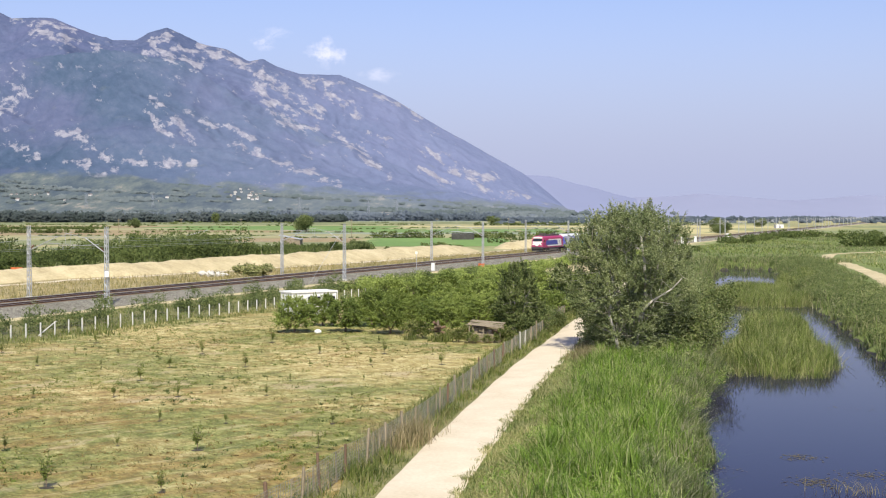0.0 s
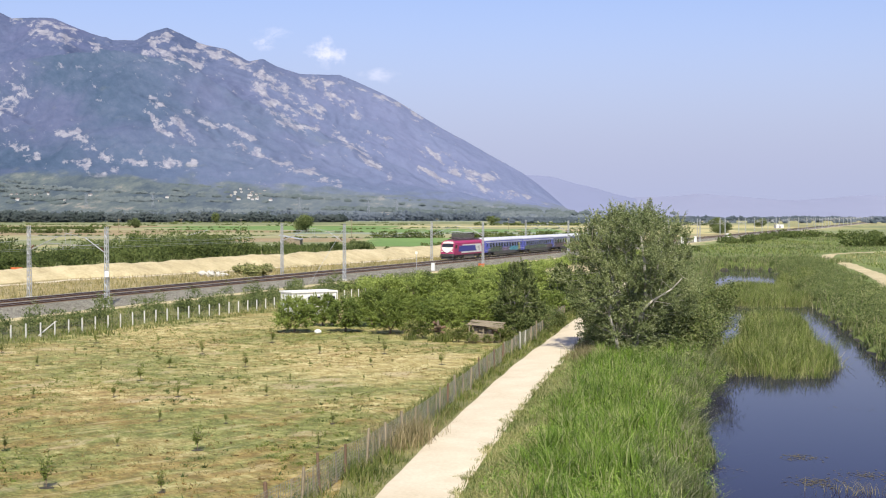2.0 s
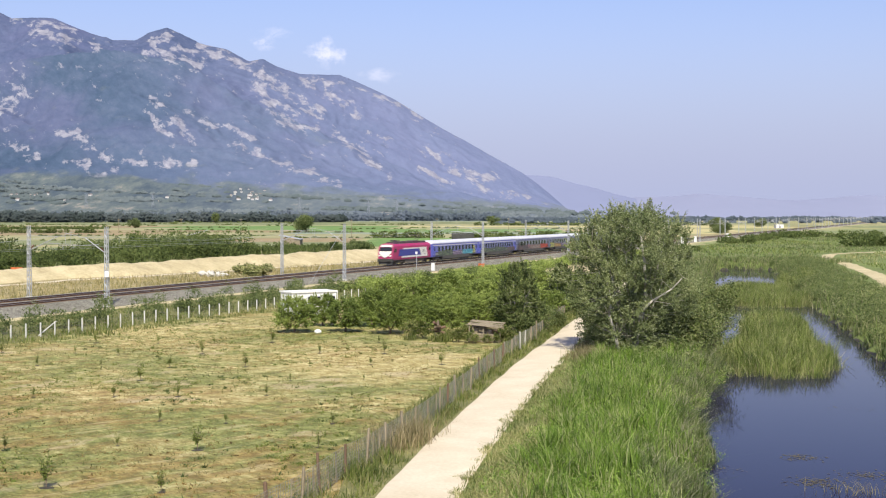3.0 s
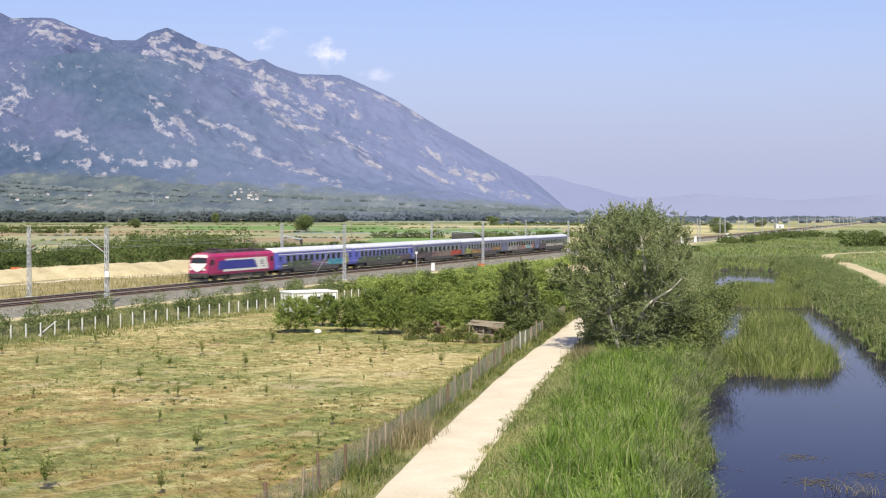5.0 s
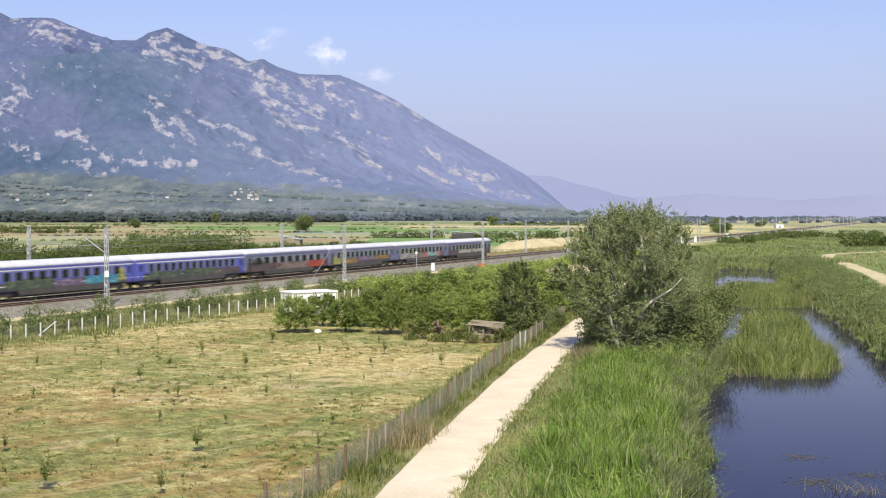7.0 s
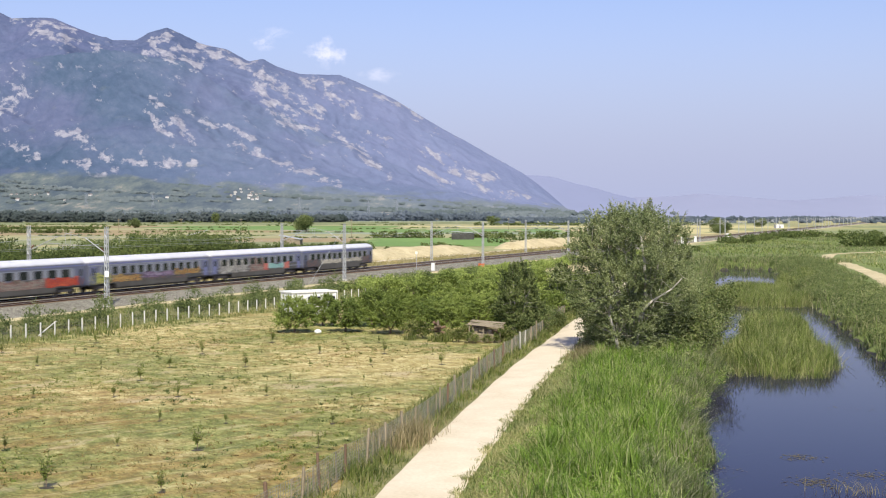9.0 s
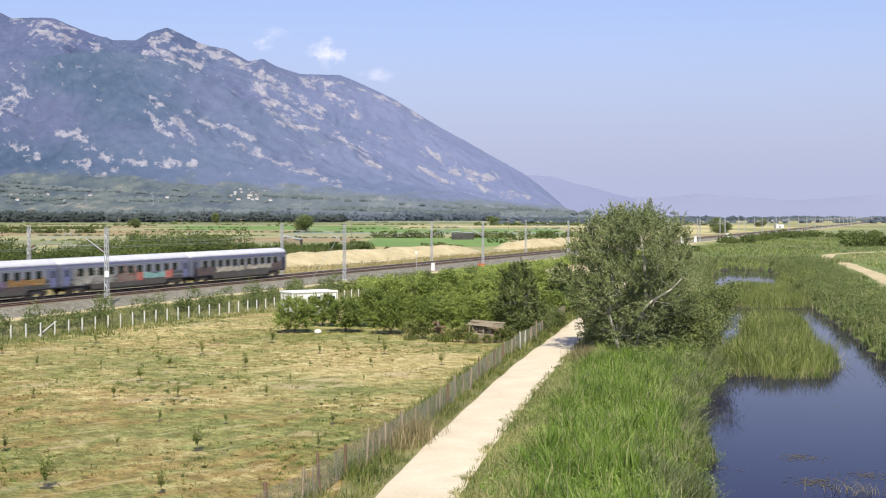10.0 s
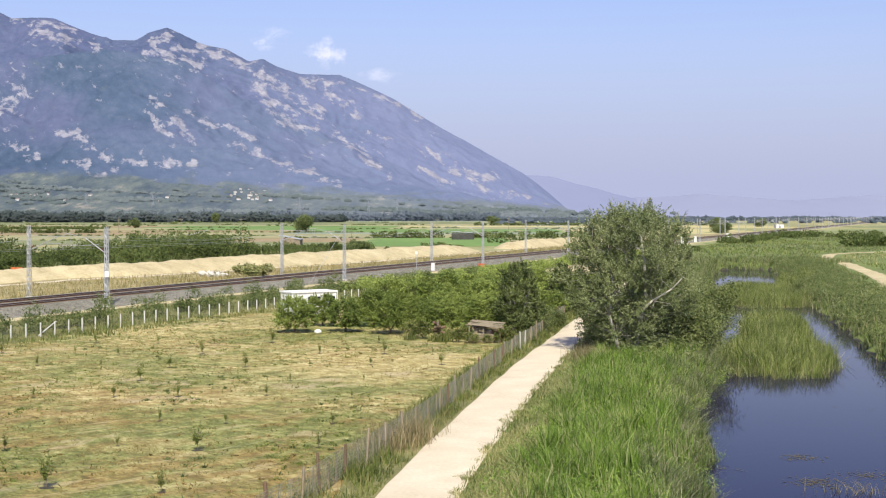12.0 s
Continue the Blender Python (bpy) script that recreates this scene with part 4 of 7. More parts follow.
def mountain_material():
    """Wooded slopes with bare limestone: small outcrops run down the fall of the slope, thick where the crags are.
    Distance haze is painted into all these colours.
    """
    m, tree, bsdf = shader("hazed_forest_and_limestone")
    geo = tree.nodes.new("ShaderNodeNewGeometry")
    split = tree.nodes.new("ShaderNodeSeparateXYZ")
    link(tree, geo.outputs["Position"], split.inputs[0])
    crag = tree.nodes.new("ShaderNodeAttribute")
    crag.attribute_name = "crag"

    def between(sock, lo, hi, a, b):
        r = tree.nodes.new("ShaderNodeMapRange")
        for key, val in (("From Min", lo), ("From Max", hi), ("To Min", a), ("To Max", b)):
            r.inputs[key].default_value = val
        link(tree, sock, r.inputs["Value"])
        return r.outputs[0]

    def plus(a, b):
        n = tree.nodes.new("ShaderNodeMath")
        link(tree, a, n.inputs[0])
        link(tree, b, n.inputs[1])
        return n.outputs[0]

    def tilted(scale, detail, stretch, rough):
        f = noise_tex(tree, scale, detail, stretch, rough)
        mapping = f.node.inputs["Vector"].links[0].from_node
        mapping.inputs["Rotation"].default_value = (0, radians(38), 0)
        return f

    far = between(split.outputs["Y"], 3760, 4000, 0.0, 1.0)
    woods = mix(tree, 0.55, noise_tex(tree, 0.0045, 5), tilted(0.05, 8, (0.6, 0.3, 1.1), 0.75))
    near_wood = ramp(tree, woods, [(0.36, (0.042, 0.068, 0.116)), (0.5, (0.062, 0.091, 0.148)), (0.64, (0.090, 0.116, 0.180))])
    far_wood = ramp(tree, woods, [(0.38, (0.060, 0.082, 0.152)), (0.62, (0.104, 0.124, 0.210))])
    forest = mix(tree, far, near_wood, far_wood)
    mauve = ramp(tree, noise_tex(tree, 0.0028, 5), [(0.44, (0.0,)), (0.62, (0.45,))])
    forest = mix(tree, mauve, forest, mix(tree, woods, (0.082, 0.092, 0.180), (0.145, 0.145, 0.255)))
    # share of painted haze, growing towards the ridge's right-hand end
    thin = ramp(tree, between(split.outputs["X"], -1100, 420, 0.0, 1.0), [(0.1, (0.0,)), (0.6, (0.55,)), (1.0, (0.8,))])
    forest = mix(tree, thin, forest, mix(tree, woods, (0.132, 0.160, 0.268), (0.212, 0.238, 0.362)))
    pieces = tilted(0.040, 9, (0.55, 0.25, 1.1), 0.74)
    groups = tilted(0.006, 4, (0.6, 0.4, 1.2), 0.6)
    rock_at = plus(plus(mix(tree, 0.22, pieces, groups), between(crag.outputs["Fac"], 0.0, 1.0, -0.014, 0.122)), between(split.outputs["Z"], 80, 650, -0.008, 0.008))
    rock = ramp(tree, rock_at, [(0.572, (0.0,)), (0.600, (0.7,)), (0.65, (0.95,))])
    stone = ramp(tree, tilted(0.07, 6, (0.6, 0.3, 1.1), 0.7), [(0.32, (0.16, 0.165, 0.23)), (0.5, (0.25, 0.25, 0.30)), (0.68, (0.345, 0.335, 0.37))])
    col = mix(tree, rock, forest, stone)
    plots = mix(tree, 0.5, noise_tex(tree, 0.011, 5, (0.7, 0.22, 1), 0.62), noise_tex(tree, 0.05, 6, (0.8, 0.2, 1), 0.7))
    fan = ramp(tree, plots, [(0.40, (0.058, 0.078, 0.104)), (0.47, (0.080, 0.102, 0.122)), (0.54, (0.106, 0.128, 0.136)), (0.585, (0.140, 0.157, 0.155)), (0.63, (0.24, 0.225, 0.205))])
    # the foot slope's colour pales to the right with haze too
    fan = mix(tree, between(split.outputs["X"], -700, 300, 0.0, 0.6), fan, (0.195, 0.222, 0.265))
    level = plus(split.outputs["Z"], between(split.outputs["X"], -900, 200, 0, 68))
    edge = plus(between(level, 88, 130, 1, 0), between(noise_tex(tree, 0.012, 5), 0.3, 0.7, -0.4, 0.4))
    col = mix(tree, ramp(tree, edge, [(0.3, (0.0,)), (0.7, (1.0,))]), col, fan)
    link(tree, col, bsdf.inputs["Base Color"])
    bsdf.inputs["Roughness"].default_value = 1.0
    bsdf.inputs["Specular IOR Level"].default_value = 0.0
    bump(tree, bsdf, pieces, 0.35, 14.0)
    return m


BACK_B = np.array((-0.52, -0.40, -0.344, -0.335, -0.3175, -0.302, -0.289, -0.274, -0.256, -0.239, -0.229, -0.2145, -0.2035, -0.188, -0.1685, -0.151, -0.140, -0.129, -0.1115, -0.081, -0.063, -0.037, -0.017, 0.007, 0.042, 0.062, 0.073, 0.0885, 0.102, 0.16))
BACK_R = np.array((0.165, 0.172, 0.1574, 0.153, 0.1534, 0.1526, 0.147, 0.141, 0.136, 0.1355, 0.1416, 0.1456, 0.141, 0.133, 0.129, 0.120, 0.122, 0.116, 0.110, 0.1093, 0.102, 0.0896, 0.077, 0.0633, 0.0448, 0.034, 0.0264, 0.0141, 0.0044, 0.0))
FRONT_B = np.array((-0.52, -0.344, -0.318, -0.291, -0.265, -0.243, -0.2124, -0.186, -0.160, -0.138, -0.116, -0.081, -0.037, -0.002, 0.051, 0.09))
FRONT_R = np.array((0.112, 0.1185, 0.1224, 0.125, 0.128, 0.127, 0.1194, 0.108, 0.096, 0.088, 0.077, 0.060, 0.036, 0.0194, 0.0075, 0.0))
# bands of bare crag: from bearing and rise to bearing and rise, half width
HIGH_CRAGS = ((-0.335, 0.1526, -0.287, 0.147, 0.0026), (-0.318, 0.142, -0.287, 0.136, 0.0035), (-0.287, 0.136, -0.265, 0.129, 0.0026), (-0.2255, 0.133, -0.212, 0.143, 0.0044), (-0.232, 0.126, -0.195, 0.128, 0.0031),
              (-0.212, 0.1215, -0.1905, 0.115, 0.0044), (-0.188, 0.1316, -0.155, 0.119, 0.0035), (-0.151, 0.1185, -0.138, 0.106, 0.0053), (-0.1445, 0.102, -0.118, 0.0764, 0.0066), (-0.131, 0.106, -0.098, 0.079, 0.0057),
              (-0.109, 0.105, -0.081, 0.102, 0.0035), (-0.098, 0.101, -0.0685, 0.080, 0.004), (-0.063, 0.0975, -0.028, 0.0835, 0.0022), (-0.037, 0.0887, -0.017, 0.077, 0.0018))
LOW_CRAGS = ((-0.2985, 0.064, -0.283, 0.066, 0.0026), (-0.294, 0.0427, -0.279, 0.0396, 0.0031), (-0.283, 0.060, -0.255, 0.038, 0.0053), (-0.279, 0.036, -0.266, 0.031, 0.0026), (-0.231, 0.082, -0.217, 0.0646, 0.0026),
             (-0.226, 0.0896, -0.193, 0.060, 0.0035), (-0.1995, 0.080, -0.149, 0.0615, 0.0022), (-0.160, 0.053, -0.081, 0.023, 0.0035), (-0.0875, 0.0646, -0.041, 0.031, 0.0031), (-0.059, 0.0637, -0.041, 0.057, 0.0026),
             (-0.0106, 0.0514, 0.011, 0.0405, 0.0026), (0.007, 0.038, 0.042, 0.015, 0.0031), (0.0224, 0.0325, 0.039, 0.029, 0.0031), (0.044, 0.019, 0.0665, 0.013, 0.0026), (-0.3445, 0.080, -0.329, 0.095, 0.004),
             (-0.338, 0.058, -0.312, 0.0405, 0.0035), (-0.250, 0.0427, -0.193, 0.0396, 0.0026), (-0.116, 0.069, -0.0985, 0.0646, 0.0022), (-0.019, 0.036, 0.007, 0.025, 0.0022))


def crag_share(b, r):
    """How bare the slope is, from 0 to 1."""
    out = np.zeros(np.shape(b))
    b, r = b + 0.0030 * value_noise(b * 130, r * 190, 51) + 0.0012 * value_noise(b * 420, r * 560, 52), r + 0.0024 * value_noise(b * 130, r * 190, 53)
    for b0, r0, b1, r1, w in HIGH_CRAGS + LOW_CRAGS:
        db, dr = b1 - b0, r1 - r0
        t = np.clip(((b - b0) * db + (r - r0) * dr) / (db * db + dr * dr), 0, 1)
        d = np.hypot(b - b0 - db * t, r - r0 - dr * t)
        out = np.maximum(out, 1 - smooth(0.2, 2.0, d / w))
    return out * np.clip(0.85 + 0.4 * value_noise(b * 260, r * 340, 54), 0, 1)


def fan_height(b, r):
    """The gentle slope below the mountain."""
    fan = 0.006 + 0.030 * np.clip((0.10 - b) / 0.45, 0, 1)
    return fan * np.clip((r - 2450) / 550, 0, 1) ** 1.6 * r


def build_mountain():
    b = np.linspace(-0.52, 0.16, 430)
    r = np.concatenate([np.linspace(2450, 3000, 26)[:-1], np.linspace(3000, 3720, 90)[:-1], np.linspace(3720, 3950, 14)[:-1], np.linspace(3950, 4640, 80)[:-1], np.linspace(4640, 4800, 6)])
    gb, gr = np.meshgrid(b, r)
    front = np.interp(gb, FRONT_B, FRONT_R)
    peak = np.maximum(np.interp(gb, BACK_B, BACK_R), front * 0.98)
    fan = 0.006 + 0.030 * np.clip((0.10 - gb) / 0.45, 0, 1)
    fan = np.minimum(fan, peak * 0.9 + 0.0)
    front = np.maximum(front, fan * 1.02)
    u = (gr - 3000) / 720
    climb = fan + (front - fan) * np.clip(u, 0, 1) ** 1.15
    v = (gr - 3950) / 690
    rise = np.where(gr < 3000, fan * ((gr - 2450) / 550) ** 1.6, climb)
    dip = np.clip((gr - 3720) / 230, 0, 1)
    rise = np.where(gr > 3720, front * (1 - 0.10 * dip), rise)
    rise = np.where(gr > 3950, front * 0.9 + (peak - front * 0.9) * np.clip(v, 0, 1) ** 0.9, rise)
    rise = np.where(gr > 4640, peak * (1 - 0.5 * (gr - 4640) / 160), rise)
    x, y = gb * gr, gr + 0 * gb
    crag = rough_land(x / 330 + 0.6 * value_noise(x / 210, y / 210, 5), y / 700, 5, 11)
    small = rough_land(x / 60, y / 90, 3, 31)
    steep = np.clip((gr - 2950) / 300, 0, 1) * np.clip(peak / 0.06, 0, 1)
    calm = np.where(gr > 4500, np.clip((4660 - gr) / 160, 0.15, 1), 1.0)
    z = rise * gr + EYE * steep + ((crag - 0.65) * 20 + (small - 0.55) * 5.0) * steep * calm
    z = np.where(gr < 2500, -2.0, z)
    verts = np.stack([x, y, z], -1).reshape(-1, 3)
    w = len(b)
    i = np.arange((len(r) - 1) * (w - 1))
    base = (i // (w - 1)) * w + i % (w - 1)
    faces = np.stack([base, base + 1, base + w + 1, base + w], -1)
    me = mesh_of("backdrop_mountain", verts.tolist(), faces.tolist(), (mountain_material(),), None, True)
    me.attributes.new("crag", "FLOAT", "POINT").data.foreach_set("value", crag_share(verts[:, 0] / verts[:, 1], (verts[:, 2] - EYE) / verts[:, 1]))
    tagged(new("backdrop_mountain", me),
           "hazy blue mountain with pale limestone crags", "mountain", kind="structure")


build_mountain()


def far_hills():
    """Faint ridges at the end of the plain; the haze is only painted into their tone."""
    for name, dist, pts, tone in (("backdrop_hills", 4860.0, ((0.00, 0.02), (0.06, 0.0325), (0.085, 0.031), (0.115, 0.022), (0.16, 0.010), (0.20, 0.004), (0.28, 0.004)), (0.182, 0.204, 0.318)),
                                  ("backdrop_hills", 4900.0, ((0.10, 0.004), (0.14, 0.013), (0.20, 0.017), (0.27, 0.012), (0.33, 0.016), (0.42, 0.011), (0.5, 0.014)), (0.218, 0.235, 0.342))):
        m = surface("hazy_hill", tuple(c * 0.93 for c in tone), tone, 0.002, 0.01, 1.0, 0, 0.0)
        bs = np.linspace(pts[0][0], pts[-1][0], 220)
        hs = np.interp(bs, *zip(*pts))
        hs = np.convolve(np.pad(hs, 5, mode="edge"), np.ones(11) / 11, "valid") + 0.0006 * value_noise(bs * 60, bs * 0, 3)
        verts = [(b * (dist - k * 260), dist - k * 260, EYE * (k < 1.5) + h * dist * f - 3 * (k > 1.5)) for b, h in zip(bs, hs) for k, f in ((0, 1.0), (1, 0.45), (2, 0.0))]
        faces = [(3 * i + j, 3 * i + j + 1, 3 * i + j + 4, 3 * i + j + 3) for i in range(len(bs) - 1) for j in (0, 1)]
        tagged(new(name, mesh_of(name, verts, faces, (m,), None, True)), "faint hills with haze blue as their own colour", "hills", kind="structure")


far_hills()


def cloud(px, pz, w, h, seed, density):
    """A small fair-weather cloud, far off, as a thin veil."""
    m, tree, bsdf = shader("thin_cloud")
    coord = tree.nodes.new("ShaderNodeTexCoord")
    mapping = tree.nodes.new("ShaderNodeMapping")
    mapping.inputs["Location"].default_value = (seed, seed * 2.3, 0)
    mapping.inputs["Scale"].default_value = (1.7, 1, 1.25)
    link(tree, coord.outputs["Object"], mapping.inputs[0])
    n = tree.nodes.new("ShaderNodeTexNoise")
    n.inputs["Scale"].default_value, n.inputs["Detail"].default_value, n.inputs["Roughness"].default_value = 1.9, 8, 0.66
    link(tree, mapping.outputs[0], n.inputs["Vector"])
    dist = tree.nodes.new("ShaderNodeVectorMath")
    dist.operation = "LENGTH"
    link(tree, coord.outputs["Object"], dist.inputs[0])
    fall = tree.nodes.new("ShaderNodeMapRange")
    fall.inputs["From Min"].default_value, fall.inputs["From Max"].default_value = 0.15, 1.0
    fall.inputs["To Min"].default_value, fall.inputs["To Max"].default_value = 0.22, -0.42
    link(tree, dist.outputs["Value"], fall.inputs["Value"])
    add = tree.nodes.new("ShaderNodeMath")
    link(tree, n.outputs["Fac"], add.inputs[0])
    link(tree, fall.outputs[0], add.inputs[1])
    veil = ramp(tree, add.outputs[0], [(0.44, (0.0,)), (0.60, (density * 0.35,)), (0.80, (density,))])
    # the sheet gives off its own even white instead of taking sunlight
    white = tree.nodes.new("ShaderNodeEmission")
    white.inputs["Color"].default_value, white.inputs["Strength"].default_value = (0.78, 0.78, 0.92, 1), 1.0
    clear = tree.nodes.new("ShaderNodeBsdfTransparent")
    both = tree.nodes.new("ShaderNodeMixShader")
    link(tree, veil, both.inputs[0])
    link(tree, clear.outputs[0], both.inputs[1])
    link(tree, white.outputs[0], both.inputs[2])
    link(tree, both.outputs[0], tree.nodes["Material Output"].inputs["Surface"])
    d = 4930.0
    ob = new("backdrop_cloud", mesh_of("backdrop_cloud", [(-1, 0, -1), (1, 0, -1), (1, 0, 1), (-1, 0, 1)], [(0, 1, 2, 3)], (m,)))
    ob.matrix_basis = Matrix.Translation((px * d, d, EYE + pz * d)) @ Matrix.Diagonal((w * d, 1, h * d, 1))
    tagged(ob, "small white fair-weather cloud", "cloud", kind="structure")


cloud(-0.0905, 0.1265, 0.030, 0.020, 5.3, 0.8)
cloud(-0.139, 0.134, 0.020, 0.014, 7.7, 0.42)
cloud(-0.130, 0.1415, 0.024, 0.010, 3.1, 0.22)
cloud(-0.050, 0.109, 0.030, 0.012, 12.4, 0.38)
# ------------------------------------------------------------ plants
L_REED = leafy("reed_blades", [(0.030, 0.052, 0.010), (0.105, 0.180, 0.026), (0.180, 0.305, 0.040), (0.255, 0.365, 0.072), (0.48, 0.46, 0.27)], 0.7)
L_REEDBED = leafy("reed_bed_stalks", [(0.05, 0.07, 0.018), (0.12, 0.165, 0.04), (0.19, 0.25, 0.06), (0.27, 0.31, 0.10), (0.42, 0.39, 0.22)], 0.7)
L_REED_FAR = leafy("grey_green_reeds", [(0.06, 0.085, 0.032), (0.13, 0.165, 0.06), (0.175, 0.245, 0.065), (0.25, 0.27, 0.13), (0.38, 0.345, 0.23)], 0.3)
L_WEED = leafy("verge_weeds", [(0.07, 0.10, 0.022), (0.13, 0.17, 0.04), (0.20, 0.23, 0.07), (0.36, 0.32, 0.16)], 0.3)
L_FIELD = leafy("field_tufts", [(0.09, 0.11, 0.03), (0.16, 0.17, 0.05), (0.25, 0.21, 0.085), (0.38, 0.30, 0.15)], 0.3)
L_PALE = leafy("pale_dry_weeds", [(0.13, 0.14, 0.05), (0.27, 0.29, 0.11), (0.38, 0.38, 0.18), (0.52, 0.46, 0.27)], 0.5)
L_TANGLE = leafy("tangled_grey_grass", [(0.04, 0.06, 0.02), (0.11, 0.155, 0.04), (0.17, 0.225, 0.065), (0.26, 0.27, 0.16), (0.40, 0.37, 0.28)], 0.55)
L_TUFT = leafy("green_weed_tufts", [(0.10, 0.125, 0.03), (0.17, 0.21, 0.045), (0.24, 0.28, 0.08)], 0.3)
L_RUSSET = leafy("russet_stubble", [(0.09, 0.055, 0.02), (0.19, 0.12, 0.04), (0.30, 0.20, 0.075), (0.40, 0.31, 0.14)], 0.4)
L_DARK = leafy("dark_tree_leaves", [(0.05, 0.075, 0.025), (0.10, 0.135, 0.045), (0.155, 0.19, 0.07), (0.22, 0.25, 0.11)], 0.6, 0.3, 0.7)
L_STRAW = leafy("straw_grass", [(0.13, 0.14, 0.05), (0.26, 0.23, 0.09), (0.38, 0.32, 0.15), (0.46, 0.39, 0.21)], 0.2)
L_BANK = leafy("bank_tangle", [(0.06, 0.085, 0.025), (0.13, 0.17, 0.05), (0.19, 0.225, 0.08), (0.28, 0.29, 0.15)], 0.35)
L_POPLAR = leafy("silvery_poplar_leaves", [(0.085, 0.115, 0.042), (0.165, 0.205, 0.08), (0.25, 0.29, 0.135), (0.40, 0.425, 0.26)], 0.6, 0.3, 0.7)
L_ORCHARD = leafy("orchard_leaves", [(0.17, 0.225, 0.055), (0.25, 0.32, 0.08), (0.32, 0.39, 0.11), (0.38, 0.44, 0.15)], 0.45, 0.4, 0.7)
L_SCRUB = leafy("scrub_leaves", [(0.055, 0.08, 0.025), (0.10, 0.135, 0.04), (0.165, 0.195, 0.068)], 0.08, 0.38, 0.8)
# blue grey of distance haze painted into the leaves
L_FAR = leafy("hazed_tree_leaves", [(0.095, 0.120, 0.165), (0.120, 0.145, 0.190)], 0.01, 0.3, 1.0)
M_BARK = surface("pale_bark", (0.26, 0.235, 0.195), (0.56, 0.52, 0.46), 0.8, 9.0, 0.9)
M_TWIG = surface("brown_bark", (0.08, 0.06, 0.04), (0.2, 0.15, 0.1), 1.0, 9.0, 0.9)


def blades(name, pts, heights, width, lean, material, label, category, droop=0.35, seed=1):
    """Grass or reed: one bent, tapered blade at each point; stuff that nobody could count."""
    rng = np.random.default_rng(seed)
    n = len(pts)
    turn = rng.uniform(0, 2 * np.pi, n)
    across = np.stack([np.cos(turn), np.sin(turn), 0 * turn], -1) * (width * rng.uniform(0.6, 1.4, n))[:, None] / 2
    way = rng.uniform(0, 2 * np.pi, n)
    tilt = (np.abs(rng.normal(0, lean, n)) * heights)[:, None] * np.stack([np.cos(way), np.sin(way), 0 * way], -1)
    up = np.array([0, 0, 1.0])
    mid = pts + tilt * 0.4 + up * (heights * 0.58)[:, None]
    tip = pts + tilt * (1 + droop) + up * heights[:, None]
    v = np.stack([pts - across, pts + across, mid + across * 0.8, mid - across * 0.8, tip], 1).reshape(-1, 3)
    me = bpy.data.meshes.new(name)
    me.vertices.add(5 * n)
    me.vertices.foreach_set("co", v.ravel())
    base = np.arange(n)[:, None] * 5
    loops = np.concatenate([base + np.array([0, 1, 2, 3]), base + np.array([3, 2, 4])], 1).ravel()
    me.loops.add(7 * n)
    me.loops.foreach_set("vertex_index", loops)
    me.polygons.add(2 * n)
    starts = (np.arange(n)[:, None] * 7 + np.array([0, 4])).ravel()
    me.polygons.foreach_set("loop_start", starts)
    me.materials.append(material)
    me.update(calc_edges=True)
    return tagged(new(name, me), label, category, kind="stuff")


def scatter(x0, x1, y0, y1, count, keep, seed, clump=0.0):
    rng = np.random.default_rng(seed)
    x, y = rng.uniform(x0, x1, count), rng.uniform(y0, y1, count)
    ok = keep(x, y)
    if clump:
        ok &= rng.uniform(0, 1, count) < np.clip(0.5 + clump * value_noise(x * 0.8, y * 0.8, seed) + 0.5 * clump * value_noise(x * 2.5, y * 2.5, seed + 1), 0.02, 1)
    x, y = x[ok], y[ok]
    return np.stack([x, y, height(x, y) - 0.03], -1), rng


def left_bank(x, y):
    l, r = river(y)
    return (x > road_mid(y) + ROAD_HALF - 0.1 + 0.5 * value_noise(y * 0.7, y * 0, 5) + 0.3 * value_noise(x * 3, y * 3, 6)) & (x < l - 0.1 + 0.4 * np.sin(y * 0.8))


TRACK_X, TRACK_Y = (47, 58, 64, 72, 79, 85, 96, 112, 140), (140, 165, 183, 215, 250, 285, 318, 338, 352)


